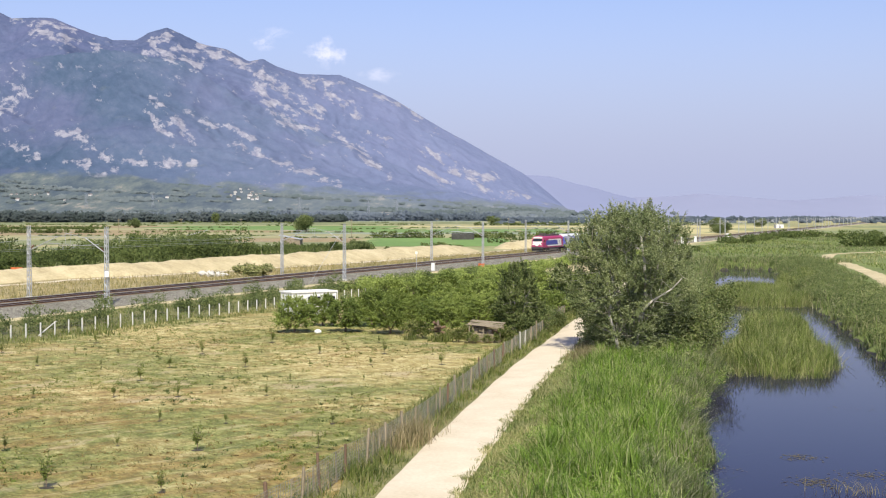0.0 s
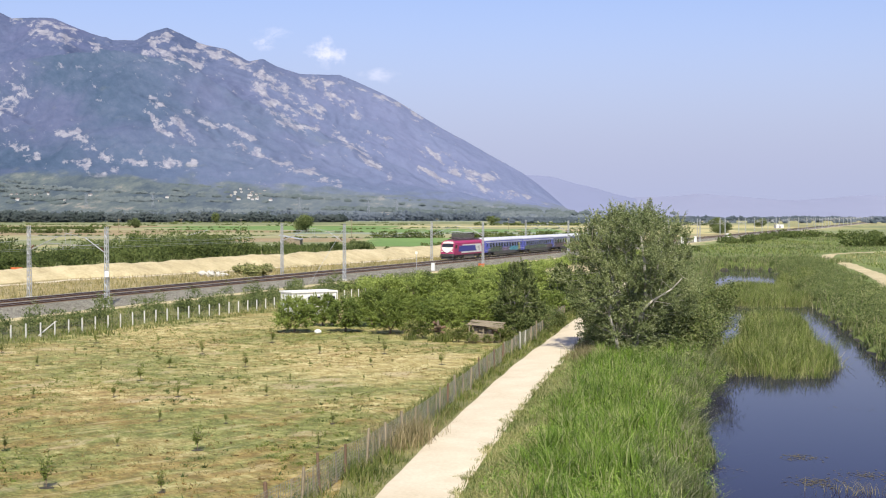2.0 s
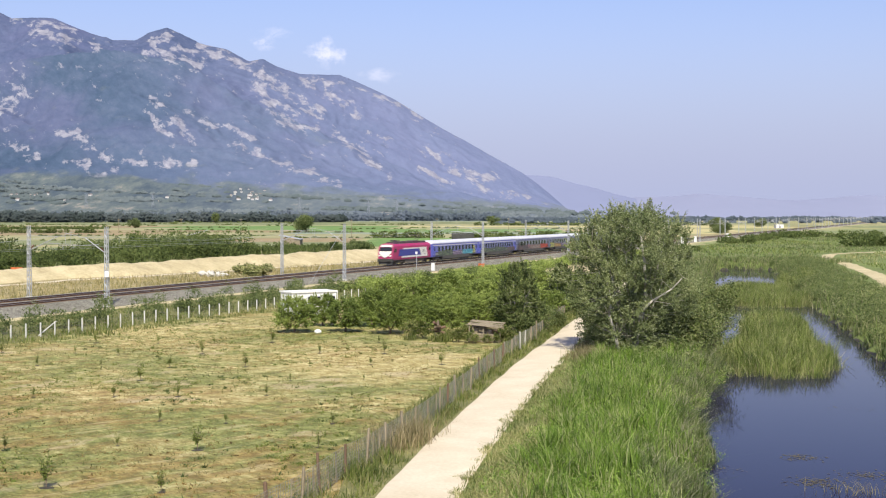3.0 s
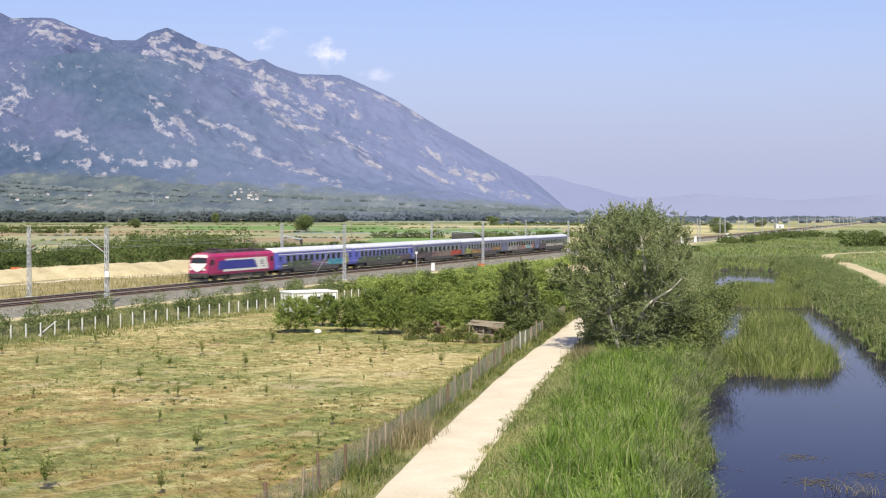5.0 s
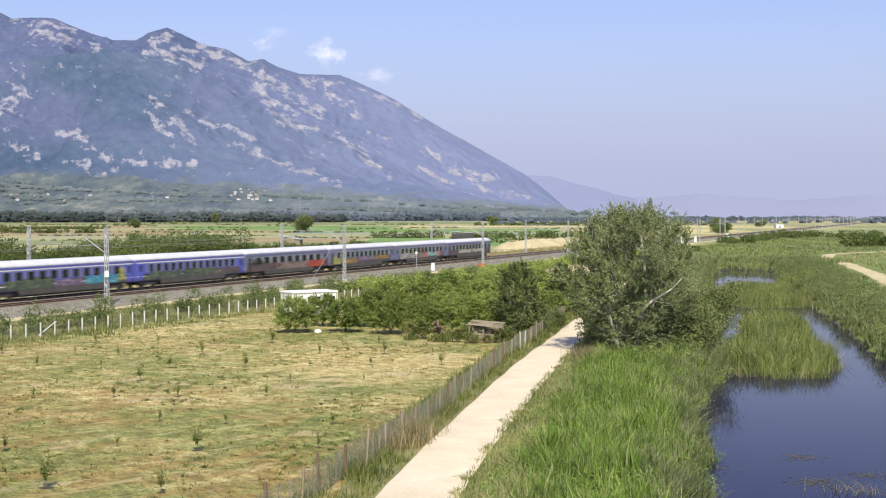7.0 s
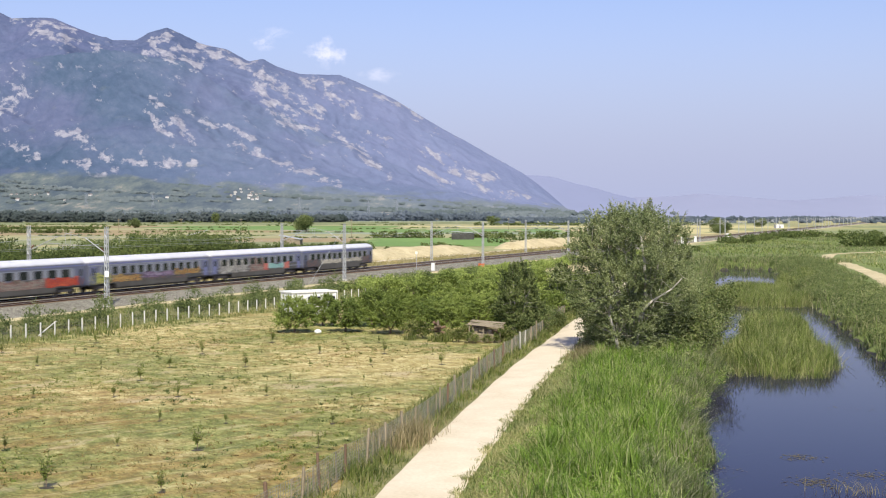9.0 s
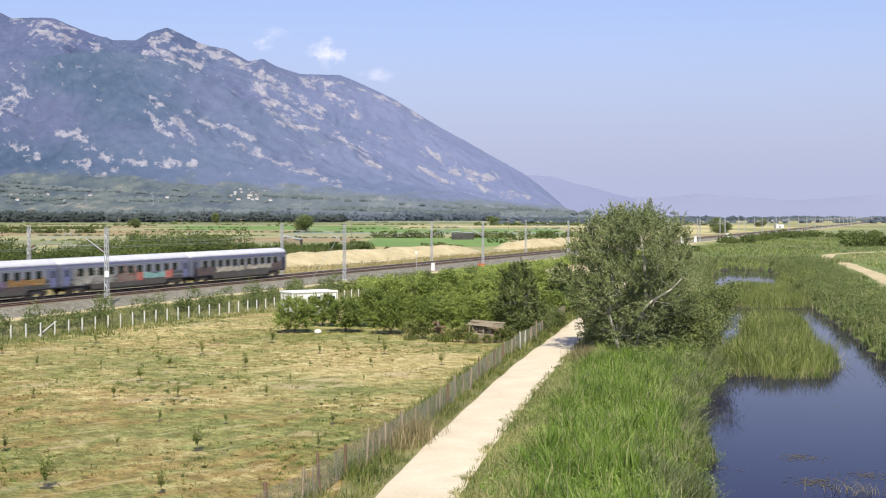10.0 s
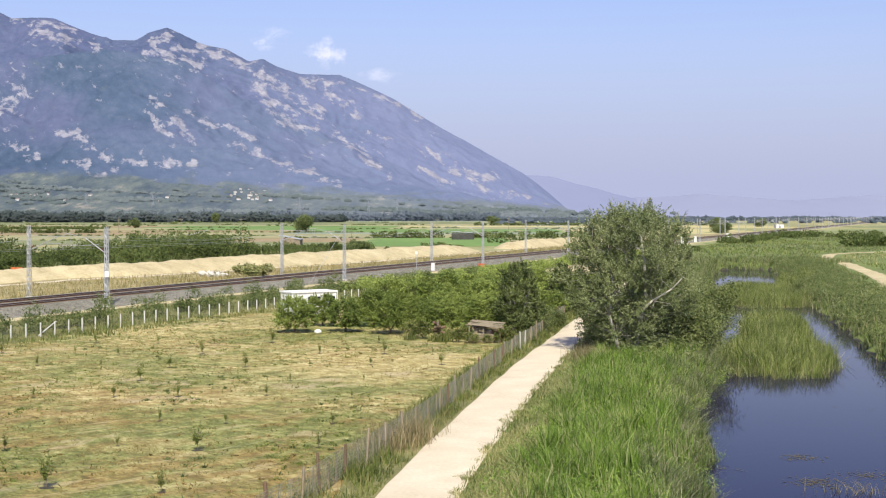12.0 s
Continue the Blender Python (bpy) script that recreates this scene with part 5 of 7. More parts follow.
def build_grass():
    pts, rng = scatter(-1, 20, 40, 100, 420000, left_bank, 3, 0.75)
    edge = np.clip((pts[:, 0] - road_mid(pts[:, 1]) - ROAD_HALF) / 2.4, 0.14, 1)
    tall = np.clip(1 + 0.4 * value_noise(pts[:, 0] * 0.5, pts[:, 1] * 0.5, 4) + 0.55 * value_noise(pts[:, 0] * 1.5, pts[:, 1] * 1.5, 6), 0.25, 2)
    high = rng.uniform(0.3, 1.05, len(pts)) * edge * tall
    waver = value_noise(pts[:, 0] * 0.35, pts[:, 1] * 0.35, 31) + 0.6 * value_noise(pts[:, 0] * 1.3, pts[:, 1] * 1.3, 32)
    fringe = rng.normal(0, 0.45, len(pts)) + 0.9 * waver
    dry_side = pts[:, 0] - road_mid(pts[:, 1]) - ROAD_HALF < 1.9 + fringe
    wet_side = ~dry_side & (pts[:, 0] > river(pts[:, 1])[0] - 2.6 + 1.6 * fringe)
    mid = ~dry_side & ~wet_side
    blades("tall_grass", pts[mid], high[mid], 0.034, 0.38, L_REED, "tall fresh green grass on the river bank", "grass", seed=5)
    blades("verge_grass", pts[dry_side], 0.12 + high[dry_side] * 0.8, 0.026, 0.5, L_PALE, "pale half-dry weeds between road and bank", "grass", seed=25)
    blades("tangled_grass", pts[wet_side], high[wet_side], 0.026, 0.6, L_TANGLE, "grey green tangled grass by the water", "grass", seed=26)
    pts, rng = scatter(8, 60, 100, 262, 150000, left_bank, 13)
    blades("tall_grass", pts, rng.uniform(0.8, 1.9, len(pts)), 0.09, 0.22, L_REED_FAR, "grey green reeds along the bank", "reeds", seed=6)

    def isle(x, y):
        l, r = river(y)
        return (in_island(x, y) > 0.0)
    pts, rng = scatter(14, 62, 76, 222, 420000, isle, 17)
    high = (1 + 0.2 * value_noise(pts[:, 0] * 0.4, pts[:, 1] * 0.4, 8) + 0.25 * value_noise(pts[:, 0] * 1.3, pts[:, 1] * 1.3, 9)) * (0.55 + 0.45 * smooth(0.0, 0.35, in_island(pts[:, 0], pts[:, 1])))
    blades("reed_bed", pts, rng.uniform(0.45, 1.65, len(pts)) * high, 0.036, 0.42, L_REEDBED, "dense reed islands standing in the river", "reeds", seed=7)
    rim = in_island(pts[:, 0], pts[:, 1]) < 0.16
    rim &= rng.uniform(0, 1, len(pts)) < 0.35
    blades("reed_bed", pts[rim], rng.uniform(0.9, 1.9, int(rim.sum())), 0.03, 0.35, L_PALE, "pale dry stalks along the rim of the reed islands", "reeds", seed=29)

    def right_bank(x, y):
        l, r = river(y)
        return (x > r + 0.3 + 0.4 * np.sin(y * 0.7)) & (x < r + 9 + 3 * np.sin(y * 0.2))
    pts, rng = scatter(28, 80, 60, 262, 170000, right_bank, 23)
    blades("reed_bed", pts, rng.uniform(0.3, 1.1, len(pts)) * (1 + 0.5 * value_noise(pts[:, 0] * 0.6, pts[:, 1] * 0.6, 2)), 0.075, 0.35, L_REED_FAR, "tangled reeds on the far river bank", "reeds", seed=9)

    def meadow(x, y):
        s, n = line_axes(x, y)
        l, r = river(y)
        return ((x > r + 7) | (y > 250)) & (n > -70) & (x > road_mid(np.minimum(y, 220)) + 2) & (np.abs(x - np.interp(y, TRACK_Y, TRACK_X)) > 3.2) & ~((y > 280) & (y < 358) & (x > 84) & (np.abs(y - np.interp(x, TRACK_X, TRACK_Y)) < 8))
    pts, rng = scatter(20, 250, 90, 560, 230000, meadow, 29, 0.8)
    dry_mound = ((pts[:, 0] - 104) / 27) ** 2 + ((pts[:, 1] - 255) / 62) ** 2 + 0.5 * value_noise(pts[:, 0] * 0.12, pts[:, 1] * 0.08, 61) < 0.9
    high = rng.uniform(0.15, 0.75, len(pts))
    fresh = ~dry_mound & (value_noise(pts[:, 0] * 0.035, pts[:, 1] * 0.02, 62) > 0.12)
    rest = ~dry_mound & ~fresh
    blades("meadow_grass", pts[rest], high[rest], 0.17, 0.5, L_REED_FAR, "rough green meadow beyond the river", "grass", seed=11)
    blades("meadow_grass", pts[fresh], high[fresh], 0.17, 0.5, L_REEDBED, "fresh green patches in the far meadow", "grass", seed=27)
    blades("dry_grass", pts[dry_mound], high[dry_mound] * 0.8, 0.17, 0.5, L_PALE, "brown dry grass on the mound by the sandy track", "grass", seed=28)

    pts, rng = scatter(40, 82, 256, 282, 16000, lambda x, y: x > -1e6, 30, 0.5)
    blades("reed_bed", pts, rng.uniform(0.5, 1.3, len(pts)), 0.10, 0.3, L_REED_FAR, "reeds closing the head of the backwater", "reeds", seed=10)

    def verge(x, y):
        d = road_mid(y) - ROAD_HALF - x
        return (d > 0.1) & (d < 2.6)
    pts, rng = scatter(-8, 14, 40, 130, 330000, verge, 31, 0.7)
    blades("verge_grass", pts, rng.uniform(0.12, 0.75, len(pts)) * np.clip((road_mid(pts[:, 1]) - ROAD_HALF - pts[:, 0]) / 0.9, 0.4, 1), 0.034, 0.45, L_WEED, "ragged half-dry weeds along the field fence", "grass", seed=12)

    pts, rng = scatter(-4, 9, 95, 106, 16000, lambda x, y: ((x - 2.4) / 5.0) ** 2 + ((y - 101.2) / 3.0) ** 2 + 0.9 * value_noise(x * 0.7, y * 0.7, 3) < 0.75, 33, 0.9)
    blades("tall_weeds", pts, rng.uniform(0.2, 0.9, len(pts)), 0.045, 0.5, L_WEED, "rank weeds round the hutch and logs", "weeds", seed=16)

    def shoulder(x, y):
        d = x - road_mid(y) - ROAD_HALF
        return (d > -0.25) & (d < 1.5)
    pts, rng = scatter(-1, 14, 40, 100, 90000, shoulder, 34, 0.6)
    blades("verge_grass", pts, rng.uniform(0.06, 0.35, len(pts)), 0.03, 0.6, L_WEED, "short half-dry grass along the road edge", "grass", seed=17)

    def foot(x, y):
        s, n = line_axes(x, y)
        return (n < -62.5) & (n > -76) & (x < 14)
    pts, rng = scatter(-60, 14, 70, 200, 300000, foot, 37, 0.8)
    blades("verge_grass", pts, rng.uniform(0.08, 0.5, len(pts)) * (1 + 0.6 * value_noise(pts[:, 0] * 0.5, pts[:, 1] * 0.5, 7)), 0.05, 0.6, L_WEED, "rough weeds at the foot of the railway", "grass", seed=13)

    def lot(x, y):
        s, n = line_axes(x, y)
        return (n > -63) & (x < road_mid(y) - 3.6)
    pts, rng = scatter(-45, 8, 40, 130, 85000, lot, 41, 1.0)
    blades("stubble", pts, rng.uniform(0.03, 0.16, len(pts)), 0.035, 0.9, L_FIELD, "short straw and grass tufts over the field", "grass", seed=14)

    def hem(x, y):
        s, n = line_axes(x, y)
        return (n < -133.5) & (n > -142) & (s < 300)
    pts, rng = scatter(-150, 60, 120, 460, 130000, hem, 45, 0.7)
    blades("rough_grass", pts, rng.uniform(0.8, 2.3, len(pts)), 0.13, 0.4, L_REED_FAR, "rough green growth between sand and scrub", "grass", seed=19)
    rng = np.random.default_rng(44)

    def tufts(name, count, mask_seed, cut, near, material, label, tall):
        at = np.stack([rng.uniform(-34, 6, count), 42 + 78 * rng.uniform(0, 1, count) ** near], -1)
        patch = value_noise(at[:, 0] * 0.22, at[:, 1] * 0.12, mask_seed) + 0.6 * value_noise(at[:, 0] * 0.7, at[:, 1] * 0.35, mask_seed + 1)
        at = at[lot(at[:, 0], at[:, 1]) & (patch > cut)]
        many = rng.integers(6, 20, len(at))
        p = np.repeat(at, many, 0)
        p = p + rng.normal(0, 0.10, p.shape) * np.repeat(rng.uniform(0.5, 1.8, len(at)), many)[:, None]
        p = np.concatenate([p, height(p[:, 0], p[:, 1])[:, None] - 0.02], 1)
        own = np.repeat(rng.uniform(0.4, 1.5, len(at)), many)
        blades(name, p, rng.uniform(0.05, 0.16, len(p)) * own * tall * 0.55, 0.048, 1.3, material, label, "weeds", seed=18 + mask_seed)

    tufts("field_weeds", 6500, 12, 0.0, 1.5, L_TUFT, "small green weeds dotted over the field", 1.2)
    tufts("field_weeds", 4200, 71, 0.15, 1.2, L_RUSSET, "brown withered stubble tufts over the field", 0.9)
    tufts("field_weeds", 1500, 81, 0.25, 1.4, L_DARK, "dark green weed clumps in the field", 1.7)

    def dry(x, y):
        s, n = line_axes(x, y)
        return (n < -95.4) & (n > lane_n(s) + 0.8)
    pts, rng = scatter(-90, 60, 130, 420, 260000, dry, 43, 0.8)
    blades("dry_grass", pts, rng.uniform(0.15, 0.8, len(pts)), 0.06, 0.6, L_STRAW, "dry yellow grass behind the tracks", "grass", seed=15)


build_grass()


def leaf_mesh(name, centres, size, material, seed, flat=0.4, spread=0.62):
    """Many small pointed leaves at the given places."""
    rng = np.random.default_rng(seed)
    n = len(centres)
    # leaves turn their faces towards the light
    face = rng.normal(0, spread, (n, 3)) + np.array((0.05, -0.55, 0.62))
    face /= np.linalg.norm(face, axis=1)[:, None]
    a = np.cross(face, rng.normal(0, 1, (n, 3)))
    a /= np.linalg.norm(a, axis=1)[:, None] + 1e-9
    b = np.cross(face, a)
    s = (size * rng.uniform(0.6, 1.4, n))[:, None]
    a, b = a * s, b * s * flat
    v = np.stack([centres - a * 0.5, centres + b, centres + a * 0.6, centres - b], 1).reshape(-1, 3)
    me = bpy.data.meshes.new(name)
    me.vertices.add(4 * n)
    me.vertices.foreach_set("co", v.ravel())
    me.loops.add(4 * n)
    me.loops.foreach_set("vertex_index", np.arange(4 * n))
    me.polygons.add(n)
    me.polygons.foreach_set("loop_start", np.arange(n) * 4)
    me.materials.append(material)
    me.update(calc_edges=True)
    return me


def grow(rng, segs, tips, p, d, length, radius, depth, upward, spread, kids):
    """A limb in four bent pieces with side limbs; tips collects where leaves sit."""
    steps = 4
    for i in range(steps):
        d = (d + Vector((rng.gauss(0, 0.10), rng.gauss(0, 0.10), upward * 0.12 + rng.gauss(0, 0.05)))).normalized()
        q = p + d * (length / steps)
        r1 = radius * (1 - 0.18)
        segs.append((p, q, radius, r1))
        if depth <= 1:
            tips.append((q, length / steps))
        p, radius = q, r1
        if depth > 0 and (i > 0 or depth < 3):
            for _ in range(kids):
                side = Vector((rng.gauss(0, 1), rng.gauss(0, 1), rng.gauss(0.1, 0.5))).normalized()
                way = (d * (1 - spread) + side * spread).normalized()
                grow(rng, segs, tips, q, way, length * rng.uniform(0.42, 0.66), radius * 0.5, depth - 1, upward, spread, kids)


def tree_thing(name, seed, stems, stem_len, lean, radius, depth, upward, spread, kids, leaves, leaf, fuzz, leaf_mat, bark, label, category, squash=(1, 1, 1)):
    rng = random.Random(seed)
    segs, tips = [], []
    for i in range(stems):
        a = 2 * math.pi * (i + rng.uniform(-0.3, 0.3)) / stems
        t = lean * rng.uniform(0.25, 1.0)
        d = Vector((math.cos(a) * math.sin(t), math.sin(a) * math.sin(t), math.cos(t)))
        grow(rng, segs, tips, Vector((math.cos(a) * radius * 1.2, math.sin(a) * radius * 1.2, -0.2)), d, stem_len * rng.uniform(0.8, 1.1), radius * rng.uniform(0.7, 1.1), depth, upward, spread, kids)
    thing = new(name)
    bm = bmesh.new()
    for p, q, r0, r1 in segs:
        if r0 > 0.012:
            rod(bm, p, q, r0, r1, 7 if r0 > 0.06 else 4)
    part("trunk", bm, bark, thing, "forked trunk and limbs", True)
    ng = np.random.default_rng(seed)
    base = np.array([t[0] for t in tips])
    pick = ng.integers(0, len(base), leaves)
    centres = base[pick] + ng.normal(0, fuzz, (leaves, 3))
    centres = centres[centres[:, 2] > 0.25]
    me = leaf_mesh("crown", centres, leaf, leaf_mat, seed)
    crown = new("crown", me)
    crown.parent = thing
    return tagged(thing, label, category)


def clump_tree(name, seed, zs, rs, clumps, gap, clump_r, shoots, per, leaf, leaf_mat, bark, limbs, trunk_h, trunk_r, label, category, group="", spikes=(), fill=0, low=0.5, paths=(), flat=0.42, limb_r=0.07, lift_=0.5):
    """A tree with a forked trunk, limbs, and leafy clumps of upright shoots with gaps between them, out to an uneven outline."""
    ng = np.random.default_rng(seed)
    thing = new(name)
    top = zs[-1]

    def edge(a, z):
        return float(np.interp(z, zs, rs)) * (1 + 0.07 * math.sin(3 * a + z * 0.9 + seed) + 0.07 * math.sin(5 * a - z * 1.7 + 1))

    # limbs fan out from the trunk
    bm = bmesh.new()
    nodes = []
    if trunk_r:
        rod(bm, (0, 0, -0.25), (0.04, 0.02, trunk_h), trunk_r, trunk_r * 0.8, 8)
    for k in range(limbs):
        a = 2 * math.pi * (k + ng.uniform(-0.3, 0.3)) / limbs
        z = top * ng.uniform(0.5, 0.86)
        end = np.array((math.cos(a) * edge(a, z) * 0.6, math.sin(a) * edge(a, z) * 0.6, z))
        start = np.array((math.cos(a) * trunk_r, math.sin(a) * trunk_r, trunk_h - 0.05))
        last = start
        for i in range(1, 7):
            u = i / 6
            p = start + (end - start) * np.array((u ** 0.85, u ** 0.85, u)) + ng.normal(0, 0.03 * top * 0.2, 3)
            rod(bm, tuple(last), tuple(p), limb_r * (1.08 - 0.8 * u), limb_r * (0.95 - 0.8 * u), 6)
            nodes.append(p)
            last = p
    for path in paths:
        for i in range(len(path) - 1):
            r = 0.12 - 0.018 * i
            rod(bm, path[i], path[i + 1], r, r - 0.02, 7)
            nodes.append(np.array(path[i + 1]))
    nodes = np.array(nodes)
    # places of the clumps, kept apart
    spots = []
    for _ in range(clumps * 40):
        if len(spots) >= clumps:
            break
        z, a = ng.uniform(low, top * 0.97), ng.uniform(0, 2 * math.pi)
        r = (edge(a, z) - clump_r * 0.55) * ng.uniform(0.12, 1.0) ** 0.45
        p = np.array((math.cos(a) * r, math.sin(a) * r, z))
        if all(np.linalg.norm(p - q) > gap for q in spots):
            spots.append(p)
    out = []
    core = np.array((0, 0, top * 0.38))
    for p in spots:
        below = nodes[nodes[:, 2] < p[2] + 0.3]
        near = (below if len(below) else nodes)
        n = near[np.argmin(np.linalg.norm(near - p, axis=1))]
        rod(bm, tuple(n), tuple(p), limb_r * 0.2, limb_r * 0.1, 4)
        away = (p - core) / (np.linalg.norm(p - core) + 1e-6)
        size = clump_r * ng.uniform(0.75, 1.25)
        for k in range(shoots):
            d = away * 0.55 + ng.normal(0, 0.55, 3) + np.array((0, 0, lift_))
            d /= np.linalg.norm(d)
            long = size * ng.uniform(0.6, 1.6)
            u = ng.uniform(0.08, 1.0, (per, 1))
            out.append(p - away * size * 0.25 + d * long * u + ng.normal(0, 1, (per, 3)) * (0.085 - 0.06 * u) * clump_r)
    for x, y, z, tall in spikes:
        for k in range(3):
            way = np.array((ng.normal(0, 0.10) + x * 0.05, ng.normal(0, 0.10), 1.0))
            u = ng.uniform(0, 1, (110, 1))
            at = np.array((x + ng.normal(0, 0.16), y + ng.normal(0, 0.16), z - 0.5))
            rod(bm, tuple(at), tuple(at + way * (tall + 0.3)), 0.018, 0.008, 4)
            out.append(at + way * u * (tall + 0.5) * ng.uniform(0.7, 1.0) + ng.normal(0, 1, (110, 3)) * (0.15 - 0.11 * u))
    if fill:
        z, a = ng.uniform(low, top * 0.9, fill), ng.uniform(0, 2 * math.pi, fill)
        r = np.interp(z, zs, rs) * np.where(z < top * 0.3, 0.95, 0.75) * np.sqrt(ng.uniform(0, 1, fill))
        out.append(np.stack([np.cos(a) * r, np.sin(a) * r, z], -1))
    part("trunk", bm, bark, thing, "forked trunk and limbs", True)
    c = np.concatenate(out)
    crown = new("crown", leaf_mesh("crown", c[c[:, 2] > 0.2], leaf, leaf_mat, seed, flat, 0.75))
    crown.parent = thing
    return tagged(thing, label, category, group)


def poplar():
    """A broad poplar of many stems: pale forked trunks and upright leafy shoots."""
    paths = (((0.0, -1.7, -0.3), (0.15, -2.3, 1.6), (0.1, -2.9, 3.0), (0.9, -3.4, 3.9), (2.2, -3.5, 4.7), (3.0, -3.3, 5.5)), ((-1.0, -1.6, -0.3), (-1.5, -2.6, 1.5), (-2.0, -3.2, 2.9), (-1.9, -3.3, 4.2)),
             ((0.15, -2.3, 1.6), (0.5, -2.9, 4.0), (0.4, -3.2, 6.4), (0.2, -2.8, 8.2)))
    spikes = ((-2.0, -0.6, 9.0, 0.8), (-1.2, 0.2, 9.5, 0.9), (-0.55, -0.5, 9.8, 1.0), (-0.2, 0.3, 10.0, 1.0), (0.75, -0.4, 9.9, 0.9), (1.2, 0.2, 10.1, 1.1), (1.75, 0.4, 9.2, 0.9), (3.0, 0.3, 9.0, 1.1), (-3.0, 0.2, 8.7, 0.6), (2.4, -0.5, 8.9, 0.7))
    return clump_tree("poplar_tree", 12, (0.2, 1.5, 3.2, 5.0, 6.8, 8.2, 9.2, 10.0), (3.3, 4.0, 4.75, 5.1, 4.95, 4.3, 3.5, 1.6), 330, 0.56, 0.95, 12, 48, 0.078, L_POPLAR, M_BARK, 16, 0.9, 0.3,
                      "tall silvery green poplar with several pale trunks by the road", "tree", "", spikes, 26000, 0.3, paths, 0.42, 0.085, 0.6)


def build_trees():
    big = poplar()
    big.matrix_basis = pose(13.35, 90.6, float(height(13.35, 90.6)))
    low = tree_thing("willow_bush", 21, 8, 3.0, 1.0, 0.06, 2, 0.5, 0.6, 3, 14000, 0.125, 0.30, L_BANK, M_TWIG, "spreading grey green willow bush under the poplar", "bush")
    low.matrix_basis = pose(16.6, 92.0, float(height(16.6, 92.0)))
    for x, y, turn, k in ((20.0, 101.0, 140, 1.0), (18.6, 95.5, 60, 0.8), (23.0, 112.0, 230, 0.9)):
        copy_thing(low, pose(x, y, float(height(x, y)) - 0.1, 0, 0, turn) @ Matrix.Scale(k, 4))
    side = clump_tree("fruit_tree", 33, (0.3, 1.2, 2.4, 3.8, 5.0, 5.9), (1.5, 2.2, 2.5, 2.1, 1.3, 0.5), 74, 0.5, 0.62, 12, 34, 0.10, L_DARK, M_BARK, 6, 1.0, 0.11,
                      "dark green tree leaning over the fence", "tree", "", ((-0.5, 0, 5.4, 0.6), (0.6, 0.2, 5.2, 0.7)), 1500, 0.5, (), 0.45, 0.06)
    side.matrix_basis = pose(6.3, 106.0, 0)
    copy_thing(side, pose(11.9, 128.0, 0, 0, 0, 130) @ Matrix.Scale(0.85, 4))
    under = tree_thing("hedge_bush", 35, 7, 2.2, 0.95, 0.05, 2, 0.4, 0.6, 3, 12000, 0.12, 0.3, L_DARK, M_TWIG, "dark bush grown into the fence", "bush")
    under.matrix_basis = pose(7.4, 105.6, 0) @ Matrix.Scale(0.8, 4)
    copy_thing(under, pose(9.4, 110.5, 0, 0, 0, 120) @ Matrix.Scale(0.75, 4))
    copy_thing(under, pose(12.6, 126.5, 0, 0, 0, 220))
    kinds = []
    for k, (sd, n_clumps, per, leaf) in enumerate(((41, 58, 30, 0.084), (42, 62, 30, 0.084), (43, 58, 30, 0.084), (44, 50, 8, 0.150), (45, 54, 8, 0.150))):
        o = clump_tree("orchard_tree", sd, (0.3, 0.65, 1.3, 2.0, 2.6, 2.9), (0.8, 1.5, 1.85, 1.65, 1.1, 0.4), n_clumps, 0.34, 0.46, 11, per, leaf, L_ORCHARD, M_TWIG, 6, 0.5, 0.09,
                       "low bushy green orchard tree", "tree", "orchard trees", (), 1500, 0.42, (), 0.42, 0.04, 0.6)
        kinds.append(o)
    shrub = clump_tree("weedy_shrub", 51, (0.1, 0.4, 0.8, 1.15), (0.8, 1.0, 0.8, 0.3), 26, 0.22, 0.32, 8, 10, 0.11, L_WEED, M_TWIG, 5, 0.15, 0.03, "pale green weedy shrub at the orchard's edge", "bush", "", (), 0, 0.2, (), 0.3, 0.02)
    shrub.matrix_basis = pose(2.75, 100.7, 0)
    for x, y, k, turn in ((1.75, 101.1, 0.8, 80), (-1.6, 101.6, 1.05, 200), (4.3, 100.9, 0.85, 150), (-2.6, 103.2, 1.0, 20), (2.2, 97.5, 0.75, 300), (3.3, 97.3, 0.55, 40), (4.4, 97.6, 0.85, 110), (5.0, 98.8, 0.9, 10), (1.2, 98.6, 0.8, 250)):
        copy_thing(shrub, pose(x, y, 0, 0, 0, turn) @ Matrix.Scale(k, 4))
    rng = random.Random(5)
    spots = [(-12.3, 106.0), (-8.1, 106.4), (-4.3, 105.2), (-0.2, 106.4), (3.4, 110.0), (-10.6, 113.0), (-6.2, 112.4), (-2.2, 112.0), (1.8, 115.0), (6.2, 114.5)]
    for row in range(10):
        for col in range(8):
            y = 118 + row * 5.6
            x = -9.0 + row * 2.3 + col * 4.3 + rng.uniform(-0.6, 0.6)
            s, n = line_axes(x, y)
            if n > -70 and x < road_mid(y) - 3.5 and not (x < -7.6 and y < 132):
                spots.append((x, y + rng.uniform(-0.8, 0.8)))
    for i, (x, y) in enumerate(spots):
        k = rng.uniform(1.06, 1.16) if i < 5 else rng.uniform(0.78, 1.12)
        m = pose(x, y, float(height(x, y)), 0, 0, rng.uniform(0, 360)) @ Matrix.Diagonal((k * 1.02, k * 1.02, k * (0.86 if i < 5 else 1.0), 1))
        which = i % 3 if i < 12 else 3 + i % 2
        if i < 3 or i in (12, 13):
            kinds[which].matrix_basis = m
        else:
            copy_thing(kinds[which], m)


build_trees()


